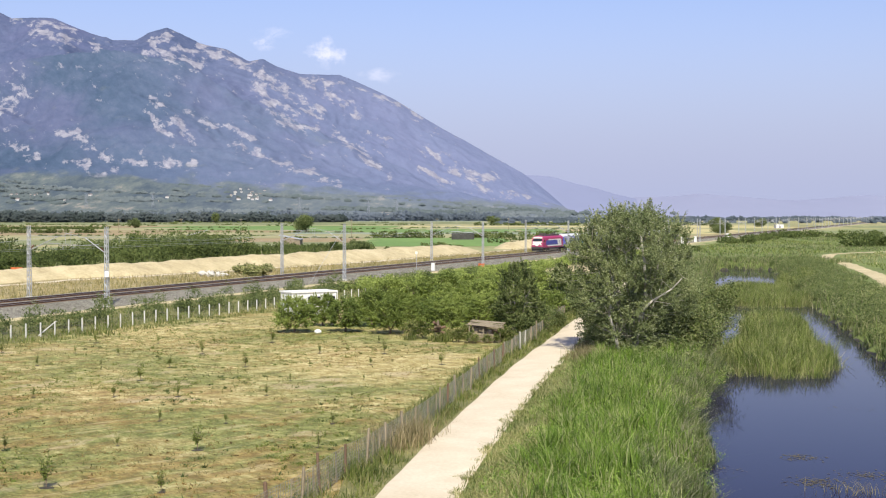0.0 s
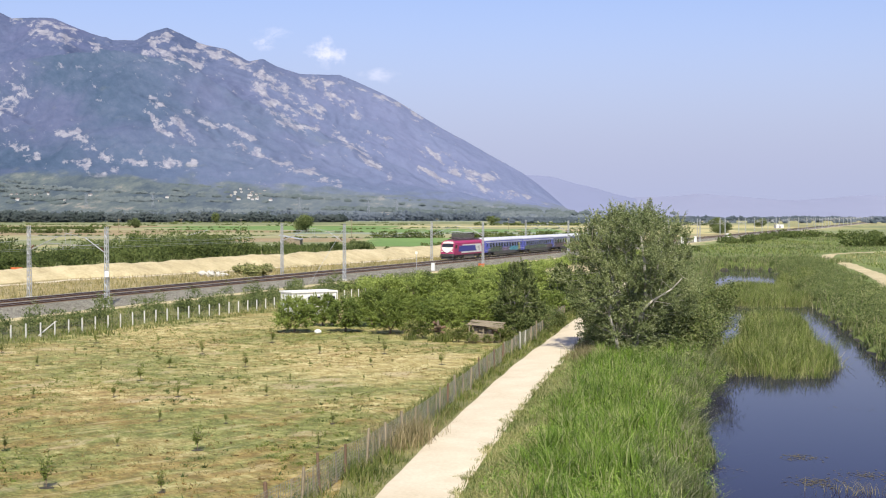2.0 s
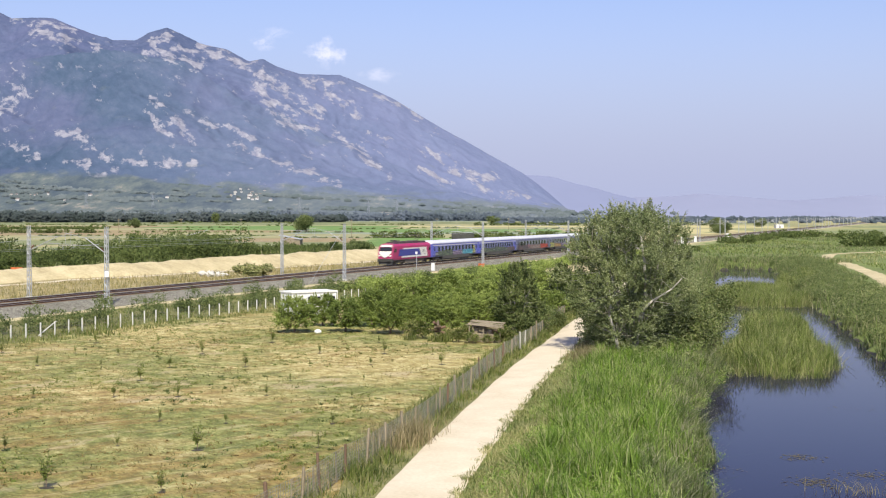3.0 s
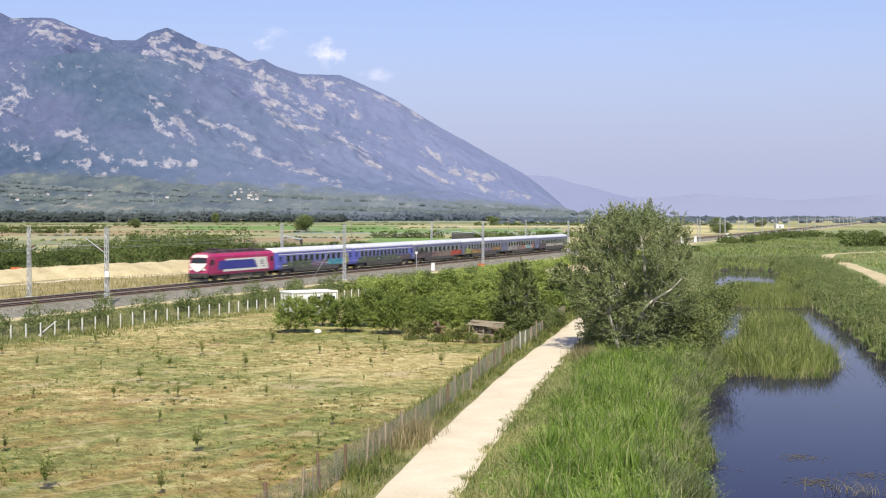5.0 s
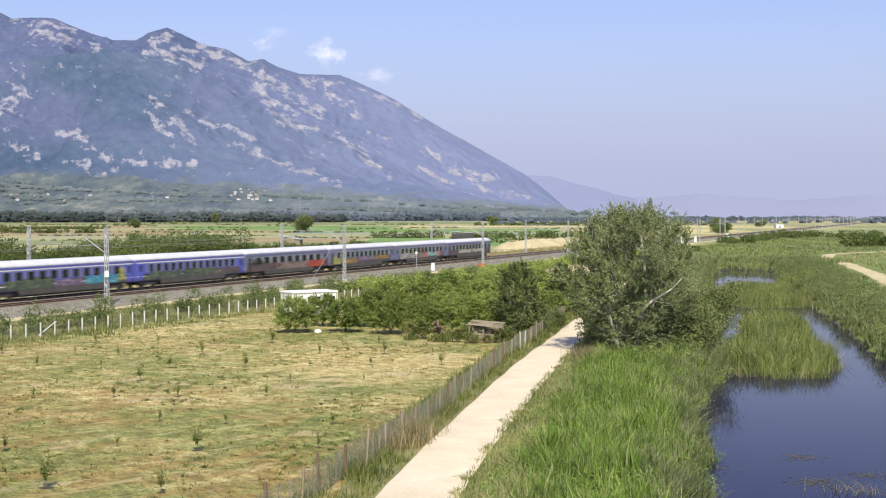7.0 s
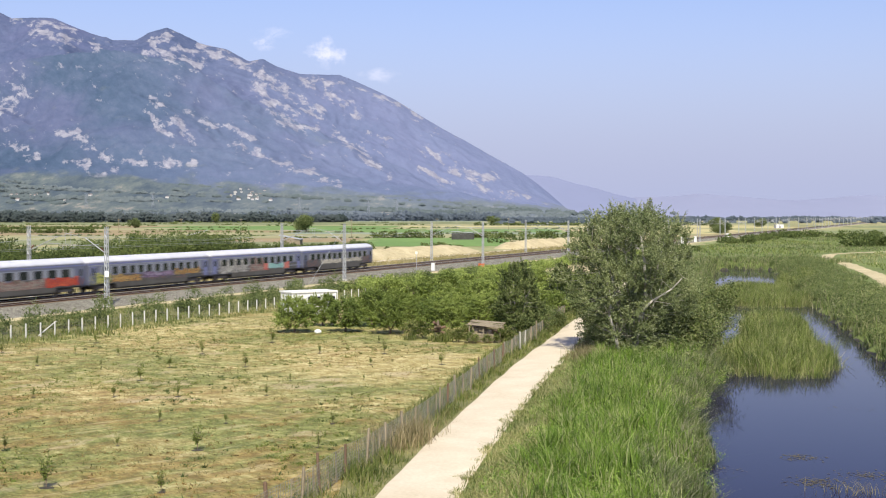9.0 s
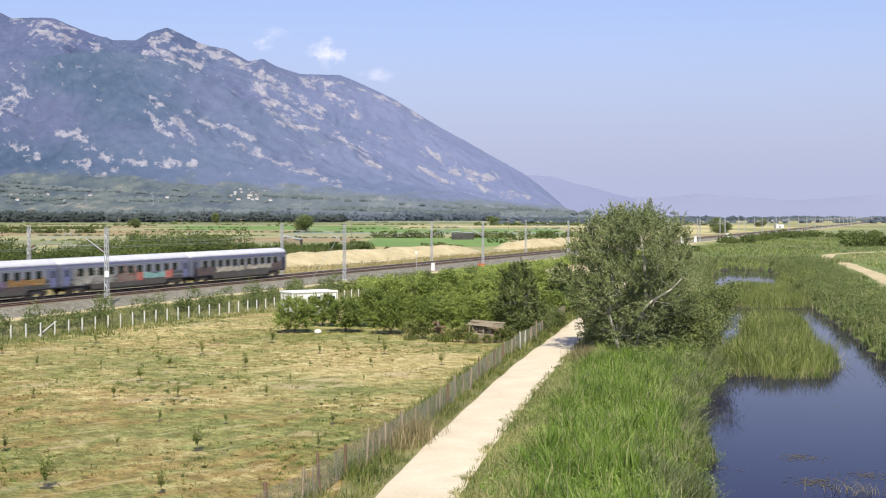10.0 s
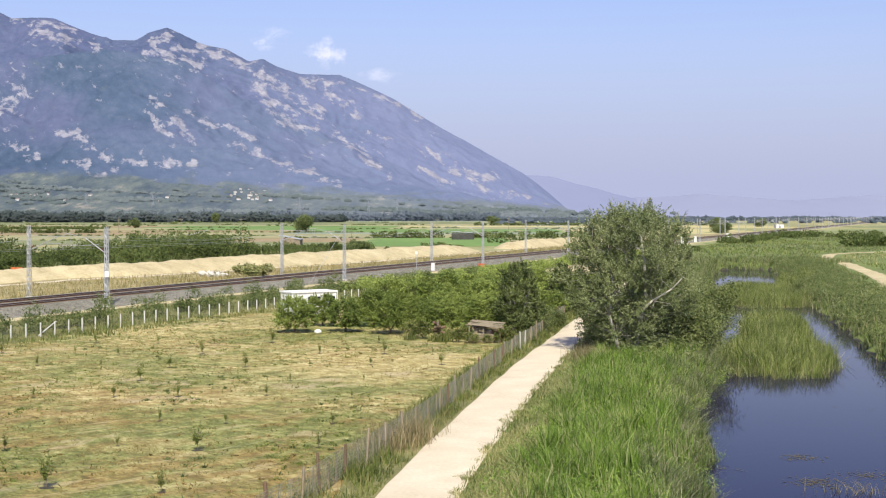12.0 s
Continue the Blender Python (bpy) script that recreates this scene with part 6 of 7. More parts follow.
def lumpy(spots, leaves_each, seed):
    """Places of leaves spread over rounded bushes (x, y, z, radius, height)."""
    rng = np.random.default_rng(seed)
    out = []
    for x, y, z, r, h in spots:
        k = max(30, int(leaves_each * r * r))
        d = rng.normal(0, 1, (k, 3))
        d /= np.linalg.norm(d, axis=1)[:, None]
        bulge = 1 + 0.35 * np.sin(d[:, :1] * 5 + x) * np.sin(d[:, 1:2] * 6 + y) + 0.2 * np.sin(d[:, 2:] * 9 + x + y)
        d = d * bulge * rng.uniform(0.45, 1.0, (k, 1)) ** 0.5
        out.append(np.stack([x + d[:, 0] * r, y + d[:, 1] * r, z + h * 0.48 + d[:, 2] * h * 0.5], -1))
    return np.concatenate(out)


def belts():
    rng = np.random.default_rng(77)
    spots = []
    for s in np.arange(110, 318, 0.42):
        n = -140.5 - rng.uniform(0, 25) * (1.0 if s < 260 else 0.6)
        p = at_line(s, n)
        fade = 1.0 if s < 250 else max(0.62, 1 - (s - 250) / 150)
        bulk = 0.8 + 0.35 * float(value_noise(np.array(p.x * 0.09), np.array(p.y * 0.05), 14))
        spots.append((p.x, p.y, 0, rng.uniform(1.2, 2.4) * fade, rng.uniform(3.6, 6.6) * fade * bulk))
    for s in np.arange(322, 360, 2.4):
        p = at_line(s, -134 + rng.normal(0, 4))
        spots.append((p.x, p.y, 0, rng.uniform(0.8, 1.7), rng.uniform(1.0, 2.4)))
    tagged(new("scrub_belt", leaf_mesh("scrub_belt", lumpy(spots, 112, 3), 0.32, L_SCRUB, 4, 0.5, 0.5)), "thick dark green scrub behind the sand bank", "scrub", kind="stuff")
    spots = []
    for x in np.arange(-2400, 3000, 3.5):
        y = 2350 + 0.12 * x + rng.normal(0, 40)
        tall = (13 + 5 * value_noise(np.array(x / 60.0), np.array(0.5), 3) + rng.uniform(-2, 4)) * (1.0 if x < 100 else 0.5)
        spots.append((x, y, 0, rng.uniform(5, 9), tall))
    for x in np.arange(60, 1500, 12.0):
        spots.append((x, 1500 + 0.5 * x + rng.normal(0, 60), 0, rng.uniform(3, 7), rng.uniform(2.5, 5)))
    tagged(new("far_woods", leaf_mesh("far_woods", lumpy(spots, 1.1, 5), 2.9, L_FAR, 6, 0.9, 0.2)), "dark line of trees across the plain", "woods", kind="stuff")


belts()


def near_woods():
    """The nearer, darker end of the wood line; less haze is mixed into its leaf colour."""
    rng = np.random.default_rng(78)
    spots = [(x, 1930 + 0.15 * x + rng.normal(0, 25), 0, rng.uniform(5, 9), (15 + 4 * value_noise(np.array(x / 50.0), np.array(0.2), 5) + rng.uniform(-2, 3)) * (1 - 0.35 * (x + 950) / 800)) for x in np.arange(-950, -150, 3.6)]
    m = leafy("hazed_wood_leaves", [(0.062, 0.080, 0.090), (0.088, 0.106, 0.114)], 0.02, 0.3, 1.0)
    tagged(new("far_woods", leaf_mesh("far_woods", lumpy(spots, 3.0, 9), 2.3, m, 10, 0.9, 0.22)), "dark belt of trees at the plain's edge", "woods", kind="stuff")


near_woods()


def slope_scrub():
    """Dark copses and hedges over the gentle slope below the mountain, their leaf colour blued for haze."""
    rng = np.random.default_rng(88)
    spots = []
    for _ in range(46):
        b, r = rng.uniform(-0.42, 0.06), 2480 + 560 * rng.uniform() ** 0.8
        long, many = rng.uniform(20, 110), int(rng.integers(8, 40))
        for _ in range(many):
            x, y = b * r + rng.normal(0, long), r + rng.normal(0, 6)
            z = float(fan_height(np.array(x / y), np.array(y)))
            spots.append((x, y, z - 1.5, rng.uniform(4, 9), rng.uniform(3.5, 7)))
    m = leafy("hazed_copse_leaves", [(0.125, 0.153, 0.182), (0.148, 0.174, 0.200)], 0.01, 0.2, 1.0)
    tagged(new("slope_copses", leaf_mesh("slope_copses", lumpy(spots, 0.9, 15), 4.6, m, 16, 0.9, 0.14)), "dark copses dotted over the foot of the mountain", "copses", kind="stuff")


slope_scrub()


def field_margins():
    """Unmown strips of weeds and low bushes between the plots of the plain."""
    rng = np.random.default_rng(90)
    spots = []
    for y, x0, x1, tall in ((1218, -520, 260, 2.6), (1005, -430, 190, 2.0), (846, -380, -60, 1.6), (925, -80, 180, 2.2), (736, -340, 70, 1.5), (676, -84, 62, 1.6), (616, -290, -90, 1.3), (556, -84, 30, 1.2), (496, -240, -100, 1.2), (1328, -560, 300, 3.0), (1496, -700, 350, 3.4), (1795, -800, 400, 4.0)):
        x = x0
        while x < x1:
            x += rng.uniform(1.5, 6.0) * y / 700
            if value_noise(np.array(x / 45.0), np.array(y * 0.37), 17) > 0.2:
                spots.append((x, y + 0.02 * (x - x0) + rng.normal(0, 1.5), -0.2, rng.uniform(0.9, 2.2) * y / 900, tall * rng.uniform(0.25, 0.75)))
    for y in (900, 916, 932, 948):
        for x in np.arange(-330, -245, 2.6):
            spots.append((x + rng.normal(0, 0.4), y, -0.1, 1.1, rng.uniform(1.6, 2.6)))
    for x in np.arange(17, 52, 2.6):
        spots.append((x, 452 + rng.normal(0, 1.2), 0, rng.uniform(1.3, 1.9), rng.uniform(2.6, 3.7)))
    tagged(new("field_margins", leaf_mesh("field_margins", lumpy(spots, 9, 16), 0.75, L_SCRUB, 18, 0.6, 0.45)), "weedy margins and rows of bushes between the fields", "hedge", kind="stuff")


field_margins()


def lone_trees():
    """Round field trees and bushes that stand alone on the plain."""
    for k, (x, y, r, h, label) in enumerate(((-78.9, 734, 6.5, 11.5, "round dark green field tree"), (-240, 1000, 5, 9.5, "small round field tree"), (-281, 1574, 7, 16, "slender tall field tree"), (55.6, 1469, 7, 11, "small round field tree"),
                                             (-29.8, 200.5, 2.5, 2.3, "rounded green bush by the tracks"), (-22.0, 330.0, 3.5, 4.0, "green bush at the scrub's end"), (222.0, 1050.0, 7.0, 11.0, "small round field tree"), (268.0, 1080.0, 5.0, 8.0, "small round field tree"),
                                             (150.0, 690.0, 5.0, 7.5, "round green tree past the railway"))):
        thing = new("field_bush" if h < 5 else "field_tree")
        part("trunk", rod(bmesh.new(), (0, 0, -0.2), (0, 0, h * 0.6), 0.05 * h * 0.6, 0.02 * h, 7), M_TWIG, thing)
        rng = np.random.default_rng(k)
        lobes = [(rng.normal(0, r * 0.45), rng.normal(0, r * 0.4), rng.uniform(0.0, 0.35) * h, r * rng.uniform(0.35, 0.6), h * rng.uniform(0.45, 0.62)) for _ in range(9)]
        crown = new("crown", leaf_mesh("crown", lumpy(lobes, 1300 / r / r * 2.8, k), 0.055 * r + 0.08, L_PALE if k == 4 else L_DARK, k, 0.5))
        crown.parent = thing
        thing.matrix_basis = pose(x, y, float(height(x, y)))
        tagged(thing, label, "bush" if h < 5 else "tree")


lone_trees()


def line_shrubs():
    """Low bushes between the fence and the ballast, and the hedges across the far bank."""
    rng = np.random.default_rng(9)
    spots = []
    for s in np.arange(150, 330, 0.8):
        p = at_line(s, -69.8 + rng.normal(0, 2.0))
        spots.append((p.x, p.y, 0.1, rng.uniform(0.6, 1.4), rng.uniform(0.5, 1.6)))
    tagged(new("line_shrubs", leaf_mesh("line_shrubs", lumpy(spots, 280, 2), 0.195, L_ORCHARD, 3, 0.4)), "fresh green thicket between orchard and railway", "shrubs", kind="stuff")
    spots = []
    for s in np.arange(70, 190, 2.3):
        if s > 104 or rng.uniform() < 0.75:
            p = at_line(s + rng.normal(0, 0.6), -70.5 + rng.normal(0, 1.6))
            spots.append((p.x, p.y, 0.1, rng.uniform(0.5, 1.1), rng.uniform(0.9, 2.0)))
    for s in (88, 96, 101, 107, 111, 116, 122, 129, 137, 146):
        p = at_line(s + rng.normal(0, 0.8), -70.0 + rng.normal(0, 1.2))
        spots.append((p.x, p.y, 0.1, rng.uniform(0.7, 1.0), rng.uniform(2.0, 2.9)))
    tagged(new("line_shrubs", leaf_mesh("line_shrubs", lumpy(spots, 1000, 2), 0.115, L_DARK, 3, 0.42)), "low green shrubs along the railway fence", "shrubs", kind="stuff")
    spots = []
    for s in np.arange(330, 640, 2.2):
        if value_noise(np.array(s / 22.0), np.array(0.3), 8) < -0.1:
            continue
        p = at_line(s, -66 + rng.normal(0, 2.0))
        spots.append((p.x, p.y, 0, rng.uniform(1.0, 2.2), rng.uniform(1.2, 3.0)))
    for x in np.arange(128, 172, 1.6):
        spots.append((x, 400 + 0.35 * (x - 128) + rng.normal(0, 4), 0, rng.uniform(1.8, 3.4), rng.uniform(2.5, 4.5)))
    for x in np.arange(150, 420, 3.0):
        spots.append((x, 560 + 0.8 * (x - 150) + rng.normal(0, 8), 0, rng.uniform(1.5, 3.5), rng.uniform(1.5, 3.5)))
    for x0, x1, y0, slope in ((-330, -190, 700, 0.05), (-30, 75, 560, 0.1), (30, 280, 1250, 0.1)):
        for x in np.arange(x0, x1, 2.6):
            if rng.uniform() < 0.8:
                spots.append((x, y0 + slope * (x - x0) + rng.normal(0, 2), 0, rng.uniform(1.2, 3.0), rng.uniform(1.6, 4.0)))
    tagged(new("far_hedges", leaf_mesh("far_hedges", lumpy(spots, 30, 6), 0.6, L_SCRUB, 8, 0.5)), "dark hedges across the far meadow", "hedge", kind="stuff")


line_shrubs()


def bank_scrub():
    """Tangled clumps on the far river bank and under the poplar."""
    rng = np.random.default_rng(19)
    spots = []
    # these clumps get darker leaves, the far bank's shade put into colour
    brush = []
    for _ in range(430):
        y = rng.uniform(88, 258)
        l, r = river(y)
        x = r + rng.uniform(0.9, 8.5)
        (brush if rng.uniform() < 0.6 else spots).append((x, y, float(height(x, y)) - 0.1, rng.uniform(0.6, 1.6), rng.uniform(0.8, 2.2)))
    tagged(new("bank_shade_brush", leaf_mesh("bank_shade_brush", lumpy(brush, 210, 17), 0.18, L_DARK, 19, 0.2)), "far bank brush with shade put into its darker leaf colour", "scrub", kind="stuff")
    for _ in range(170):
        y = rng.uniform(84, 190)
        l, r = river(y)
        x = l - rng.uniform(-0.4, 5.0)
        spots.append((x, y, float(height(x, y)) - 0.1, rng.uniform(0.5, 1.1), rng.uniform(0.8, 1.9)))
    tagged(new("bank_scrub", leaf_mesh("bank_scrub", lumpy(spots, 250, 7), 0.19, L_BANK, 12, 0.16)), "tangled grey green growth on the river banks", "scrub", kind="stuff")
    spots = []
    for _ in range(1100):
        y = 42 + 48 * rng.uniform() ** 1.2
        l, r = river(y)
        left = float(road_mid(y)) + ROAD_HALF + 1.0
        x = rng.uniform(left, float(l) + 0.3)
        if value_noise(np.array(x * 0.35), np.array(y * 0.35), 15) > -0.1:
            spots.append((x, y, float(height(x, y)) - 0.05, rng.uniform(0.2, 0.5), rng.uniform(0.4, 1.0)))
    tagged(new("bank_herbs", leaf_mesh("bank_herbs", lumpy(spots, 560, 8), 0.105, L_REED, 14, 0.13)), "leafy herbs among the tall bank grass", "herbs", kind="stuff")
    m = leafy("dead_brush", [(0.15, 0.12, 0.065), (0.31, 0.26, 0.15), (0.44, 0.38, 0.24)], 0.6)
    pts = np.array([(-1.75 + rng.normal(0, 0.55) + 0.27 * d, 54.2 + d, 0) for d in rng.normal(0, 1.3, 1500)])
    blades("dead_brush", pts, rng.uniform(0.3, 1.25, len(pts)), 0.022, 0.45, m, "dry brown brush tangled in the fence", "brush", seed=20)
    pts = np.array([(16.2 + rng.normal(0, 0.8), 50.2 + rng.normal(0, 0.5), -1.4) for _ in range(110)])
    blades("dead_stalks", pts, rng.uniform(0.3, 0.85, len(pts)), 0.022, 0.6, m, "pale dead stalks standing in the water", "stalks", seed=21)
    pts = np.array([(11.2 + rng.normal(0, 0.6), 93.0 + rng.normal(0, 2.0), 0) for _ in range(900)] + [(9.9 + rng.normal(0, 0.55), 85.5 + rng.normal(0, 1.2), 0) for _ in range(1100)])
    blades("dry_grass", pts, rng.uniform(0.4, 1.1, len(pts)), 0.035, 0.3, m, "dry tawny grass at the foot of the poplar", "grass", seed=22)


bank_scrub()
# ------------------------------------------------------------ fences, huts, saplings, far buildings
M_WOOD = surface("weathered_fence_wood", (0.12, 0.095, 0.06), (0.36, 0.30, 0.21), 2.0, 14.0, 0.9, 0, 0.01, (3, 3, 0.4))
M_REDWOOD = surface("reddish_fence_wood", (0.09, 0.055, 0.035), (0.20, 0.125, 0.08), 2.0, 14.0, 0.9, 0, 0.01, (3, 3, 0.4))
M_POST = surface("whitewashed_concrete", (0.50, 0.49, 0.46), (0.70, 0.69, 0.66), 1.0, 9.0, 0.9)
M_WIRE = surface("dull_fence_wire", (0.17, 0.17, 0.14), (0.32, 0.31, 0.26), 1.0, 5.0, 0.6, 0.4, 0.0)


def netting(bm, a, b, tall, cell_x, cell_z, r):
    """Square wire netting between two posts."""
    a, b = Vector(a), Vector(b)
    n = max(2, int((b - a).length / cell_x))
    for i in range(n):
        p = a.lerp(b, (i + 0.5) / n)
        rod(bm, p, p + Vector((0.02 * math.sin(i * 3), 0, tall)), r, None, 3)
    for k in range(int(tall / cell_z) + 1):
        rod(bm, a + Vector((0, 0, k * cell_z + 0.03)), b + Vector((0, 0, k * cell_z + 0.03)), r, None, 3)


def road_fence():
    fence = new("field_fence")
    rng = random.Random(3)
    fy, fx = (36.0, 43.8, 46.8, 56.3, 71.3, 90.5, 105.0, 123.6), (-6.4, -4.3, -3.7, -1.35, 1.45, 5.1, 8.2, 11.8)
    y, spots = 37.0, []
    while y < 122:
        spots.append((float(np.interp(y, fy, fx)) + rng.uniform(-0.08, 0.08), y))
        y += rng.uniform(1.9, 3.2)
    bm = bmesh.new()
    for i, (x, y) in enumerate(spots):
        z = float(height(x, y))
        tall, r = rng.uniform(1.15, 1.5), rng.uniform(0.045, 0.075)
        lean = Vector((rng.uniform(-0.06, 0.06), rng.uniform(-0.06, 0.06), 0))
        kind = rng.random()
        pb = bmesh.new()
        ring = [[Vector((math.cos(k * 1.0472) * r * w, math.sin(k * 1.0472) * r * w, h)) + lean * h for k in range(6)] for h, w in ((-0.3, 1.1), (0.1, 1.05), (tall * 0.7, 0.95), (tall - 0.02, 0.85), (tall, 0.6))]
        loft(pb, ring)
        post = part("post", pb, M_REDWOOD if kind < 0.25 else M_CONCRETE if kind > 0.9 else M_WOOD, fence, "pale concrete post" if kind > 0.9 else "")
        post.matrix_basis = pose(x, y, z)
        if i:
            px, py = spots[i - 1]
            netting(bm, (px, py, float(height(px, py)) + 0.05), (x, y, z + 0.05), 1.12, 0.10, 0.12, 0.0065)
    part("wire_netting", bm, M_WIRE, fence, "grey wire netting")
    # thin stakes between the posts
    for i in range(0, len(spots) - 1):
        for u in (0.33, 0.66):
            if rng.random() < 0.6:
                x, y = (spots[i][k] + (spots[i + 1][k] - spots[i][k]) * u for k in (0, 1))
                st = part("stake", rod(bmesh.new(), (0, 0, -0.2), (rng.uniform(-0.05, 0.05), 0, rng.uniform(0.9, 1.25)), 0.028, 0.02, 5), M_WOOD, fence)
                st.matrix_basis = pose(x, y, float(height(x, y)))
    tagged(fence, "old wire fence on uneven weathered posts beside the road", "fence")


road_fence()


def line_fence():
    fence = new("railway_fence")
    a, b = Vector((-45.0, 76.5, 0)), Vector((-8.5, 153.0, 0))
    n = int((b - a).length / 1.6)
    data = None
    bm = bmesh.new()
    for i in range(n + 1):
        p = a.lerp(b, i / n)
        z = float(height(p.x, p.y))
        if data is None:
            ob = part("post", box(bmesh.new(), -0.042, 0.042, -0.042, 0.042, -0.3, 1.14, 0.01), M_POST, fence, "white concrete post")
            data = ob.data
            ob.matrix_basis = pose(p.x, p.y, z)
        else:
            share("post", data, fence, pose(p.x, p.y, z, 0, 0, -25))
        if i:
            q = a.lerp(b, (i - 1) / n)
            netting(bm, (q.x, q.y, float(height(q.x, q.y)) + 0.05), (p.x, p.y, z + 0.05), 0.98, 0.25, 0.25, 0.005)
    part("wire_netting", bm, M_WIRE, fence, "thin wire netting")
    for px, py in ((-31.6, 104.6),):
        brace = part("brace", rod(bmesh.new(), (-0.95, -1.6, 0.0), (0, 0, 1.05), 0.045, None, 6), M_POST, fence, "slanting white brace")
        brace.matrix_basis = pose(px, py, 0.05)
    tagged(fence, "wire fence on white concrete posts below the railway", "fence")


line_fence()


def cabin():
    c = new("site_cabin")
    part("body", box(bmesh.new(), -1.2, 1.2, -3.6, 3.6, 0.25, 2.45, 0.03), M_WHITE, c, "white sheet metal walls")
    part("roof", box(bmesh.new(), -1.32, 1.32, -3.72, 3.72, 2.455, 2.6, 0.03), M_WHITE, c)
    glass = None
    for y in (-0.6, 0.5, 2.9):
        frame_ = part("window", box(bmesh.new(), -0.03, 0.03, -0.5, 0.5, 1.35, 2.1, 0.01), M_ZINC, c)
        frame_.matrix_basis = pose(1.21, y, 0)
        part("pane", box(bmesh.new(), 0.031, 0.04, -0.42, 0.42, 1.42, 2.03), P_GLASS, frame_)
    door = part("door", box(bmesh.new(), -0.03, 0.03, -0.45, 0.45, 0.3, 2.25, 0.01), M_WHITE, c)
    door.matrix_basis = pose(1.21, 1.6, 0)
    for y in (-3.2, 0, 3.2):
        part("skid", box(bmesh.new(), -1.1, 1.1, y - 0.15, y + 0.15, -0.1, 0.25, 0.02), M_CONCRETE, c, "concrete block")
    bm = bmesh.new()
    for i in range(24):
        box(bm, 1.2, 1.225, -3.58 + i * 0.3, -3.50 + i * 0.3, 0.3, 2.4)
    part("ribs", bm, M_WHITE, c)
    c.matrix_basis = pose(-12.9, 123.0, 0, 0, 0, -57) @ Matrix.Diagonal((1, 0.66, 0.97, 1))
    tagged(c, "long white metal site cabin among the orchard trees", "cabin")


cabin()


def hutch():
    h = new("wooden_hutch")
    rng = random.Random(8)
    for i in range(7):
        p = part("roof_board", box(bmesh.new(), -1.35, 1.35, -0.14, 0.14, 0, 0.03, 0.006), M_WOOD, h)
        p.matrix_basis = pose(rng.uniform(-0.1, 0.1), -0.85 + i * 0.29, 1.42 + i * 0.03 + rng.uniform(0, 0.015), 6 + rng.uniform(-3, 3), rng.uniform(-3, 3), rng.uniform(-8, 8))
    for x in (-1.2, -0.1, 1.2):
        for y in (-0.75, 0.75):
            part("post", box(bmesh.new(), x - 0.05, x + 0.05, y - 0.05, y + 0.05, -0.2, 1.42, 0.01), M_WOOD, h)
    for k in range(4):
        part("wall_board", box(bmesh.new(), -1.25, 1.25, -0.83, -0.80, 0.12 + k * 0.17, 0.26 + k * 0.17, 0.005), M_WOOD, h)
        part("wall_board", box(bmesh.new(), -1.25, 1.25, 0.80, 0.83, 0.15 + k * 0.3, 0.42 + k * 0.3, 0.005), M_WOOD, h)
    part("shelf", box(bmesh.new(), -1.2, 1.2, -0.7, 0.7, 0.72, 0.76, 0.005), M_WOOD, h)
    for x, m in ((-0.8, M_WOOD), (0.3, M_WOOD), (0.75, M_REDWOOD)):
        part("crate", box(bmesh.new(), x - 0.2, x + 0.2, -0.5, 0.1, 0.762, 1.1, 0.02), m, h, "stored crate")
    h.matrix_basis = pose(3.3, 98.9, -0.05, 2, 3, -12) @ Matrix.Diagonal((1.0, 0.9, 0.92, 1))
    tagged(h, "grey plank lean-to hutch with a sagging board roof", "hutch")


hutch()


def log_pile():
    rng = random.Random(4)
    thing = new("log_pile")
    for i in range(9):
        a = rng.uniform(0, 3.1)
        r = rng.uniform(0.07, 0.13)
        log = part("log", rod(bmesh.new(), (-0.6, 0, 0), (0.6, 0, 0), r, r * 0.85, 8), M_REDWOOD if i % 2 else M_TWIG, thing)
        log.matrix_basis = pose(rng.uniform(-0.3, 0.3), rng.uniform(-0.3, 0.3), 0.1 + 0.13 * i, 0, rng.uniform(-25, 35), math.degrees(a))
    thing.matrix_basis = pose(-0.45, 101.5, 0)
    tagged(thing, "rough pile of brown logs and stumps", "logs")


log_pile()


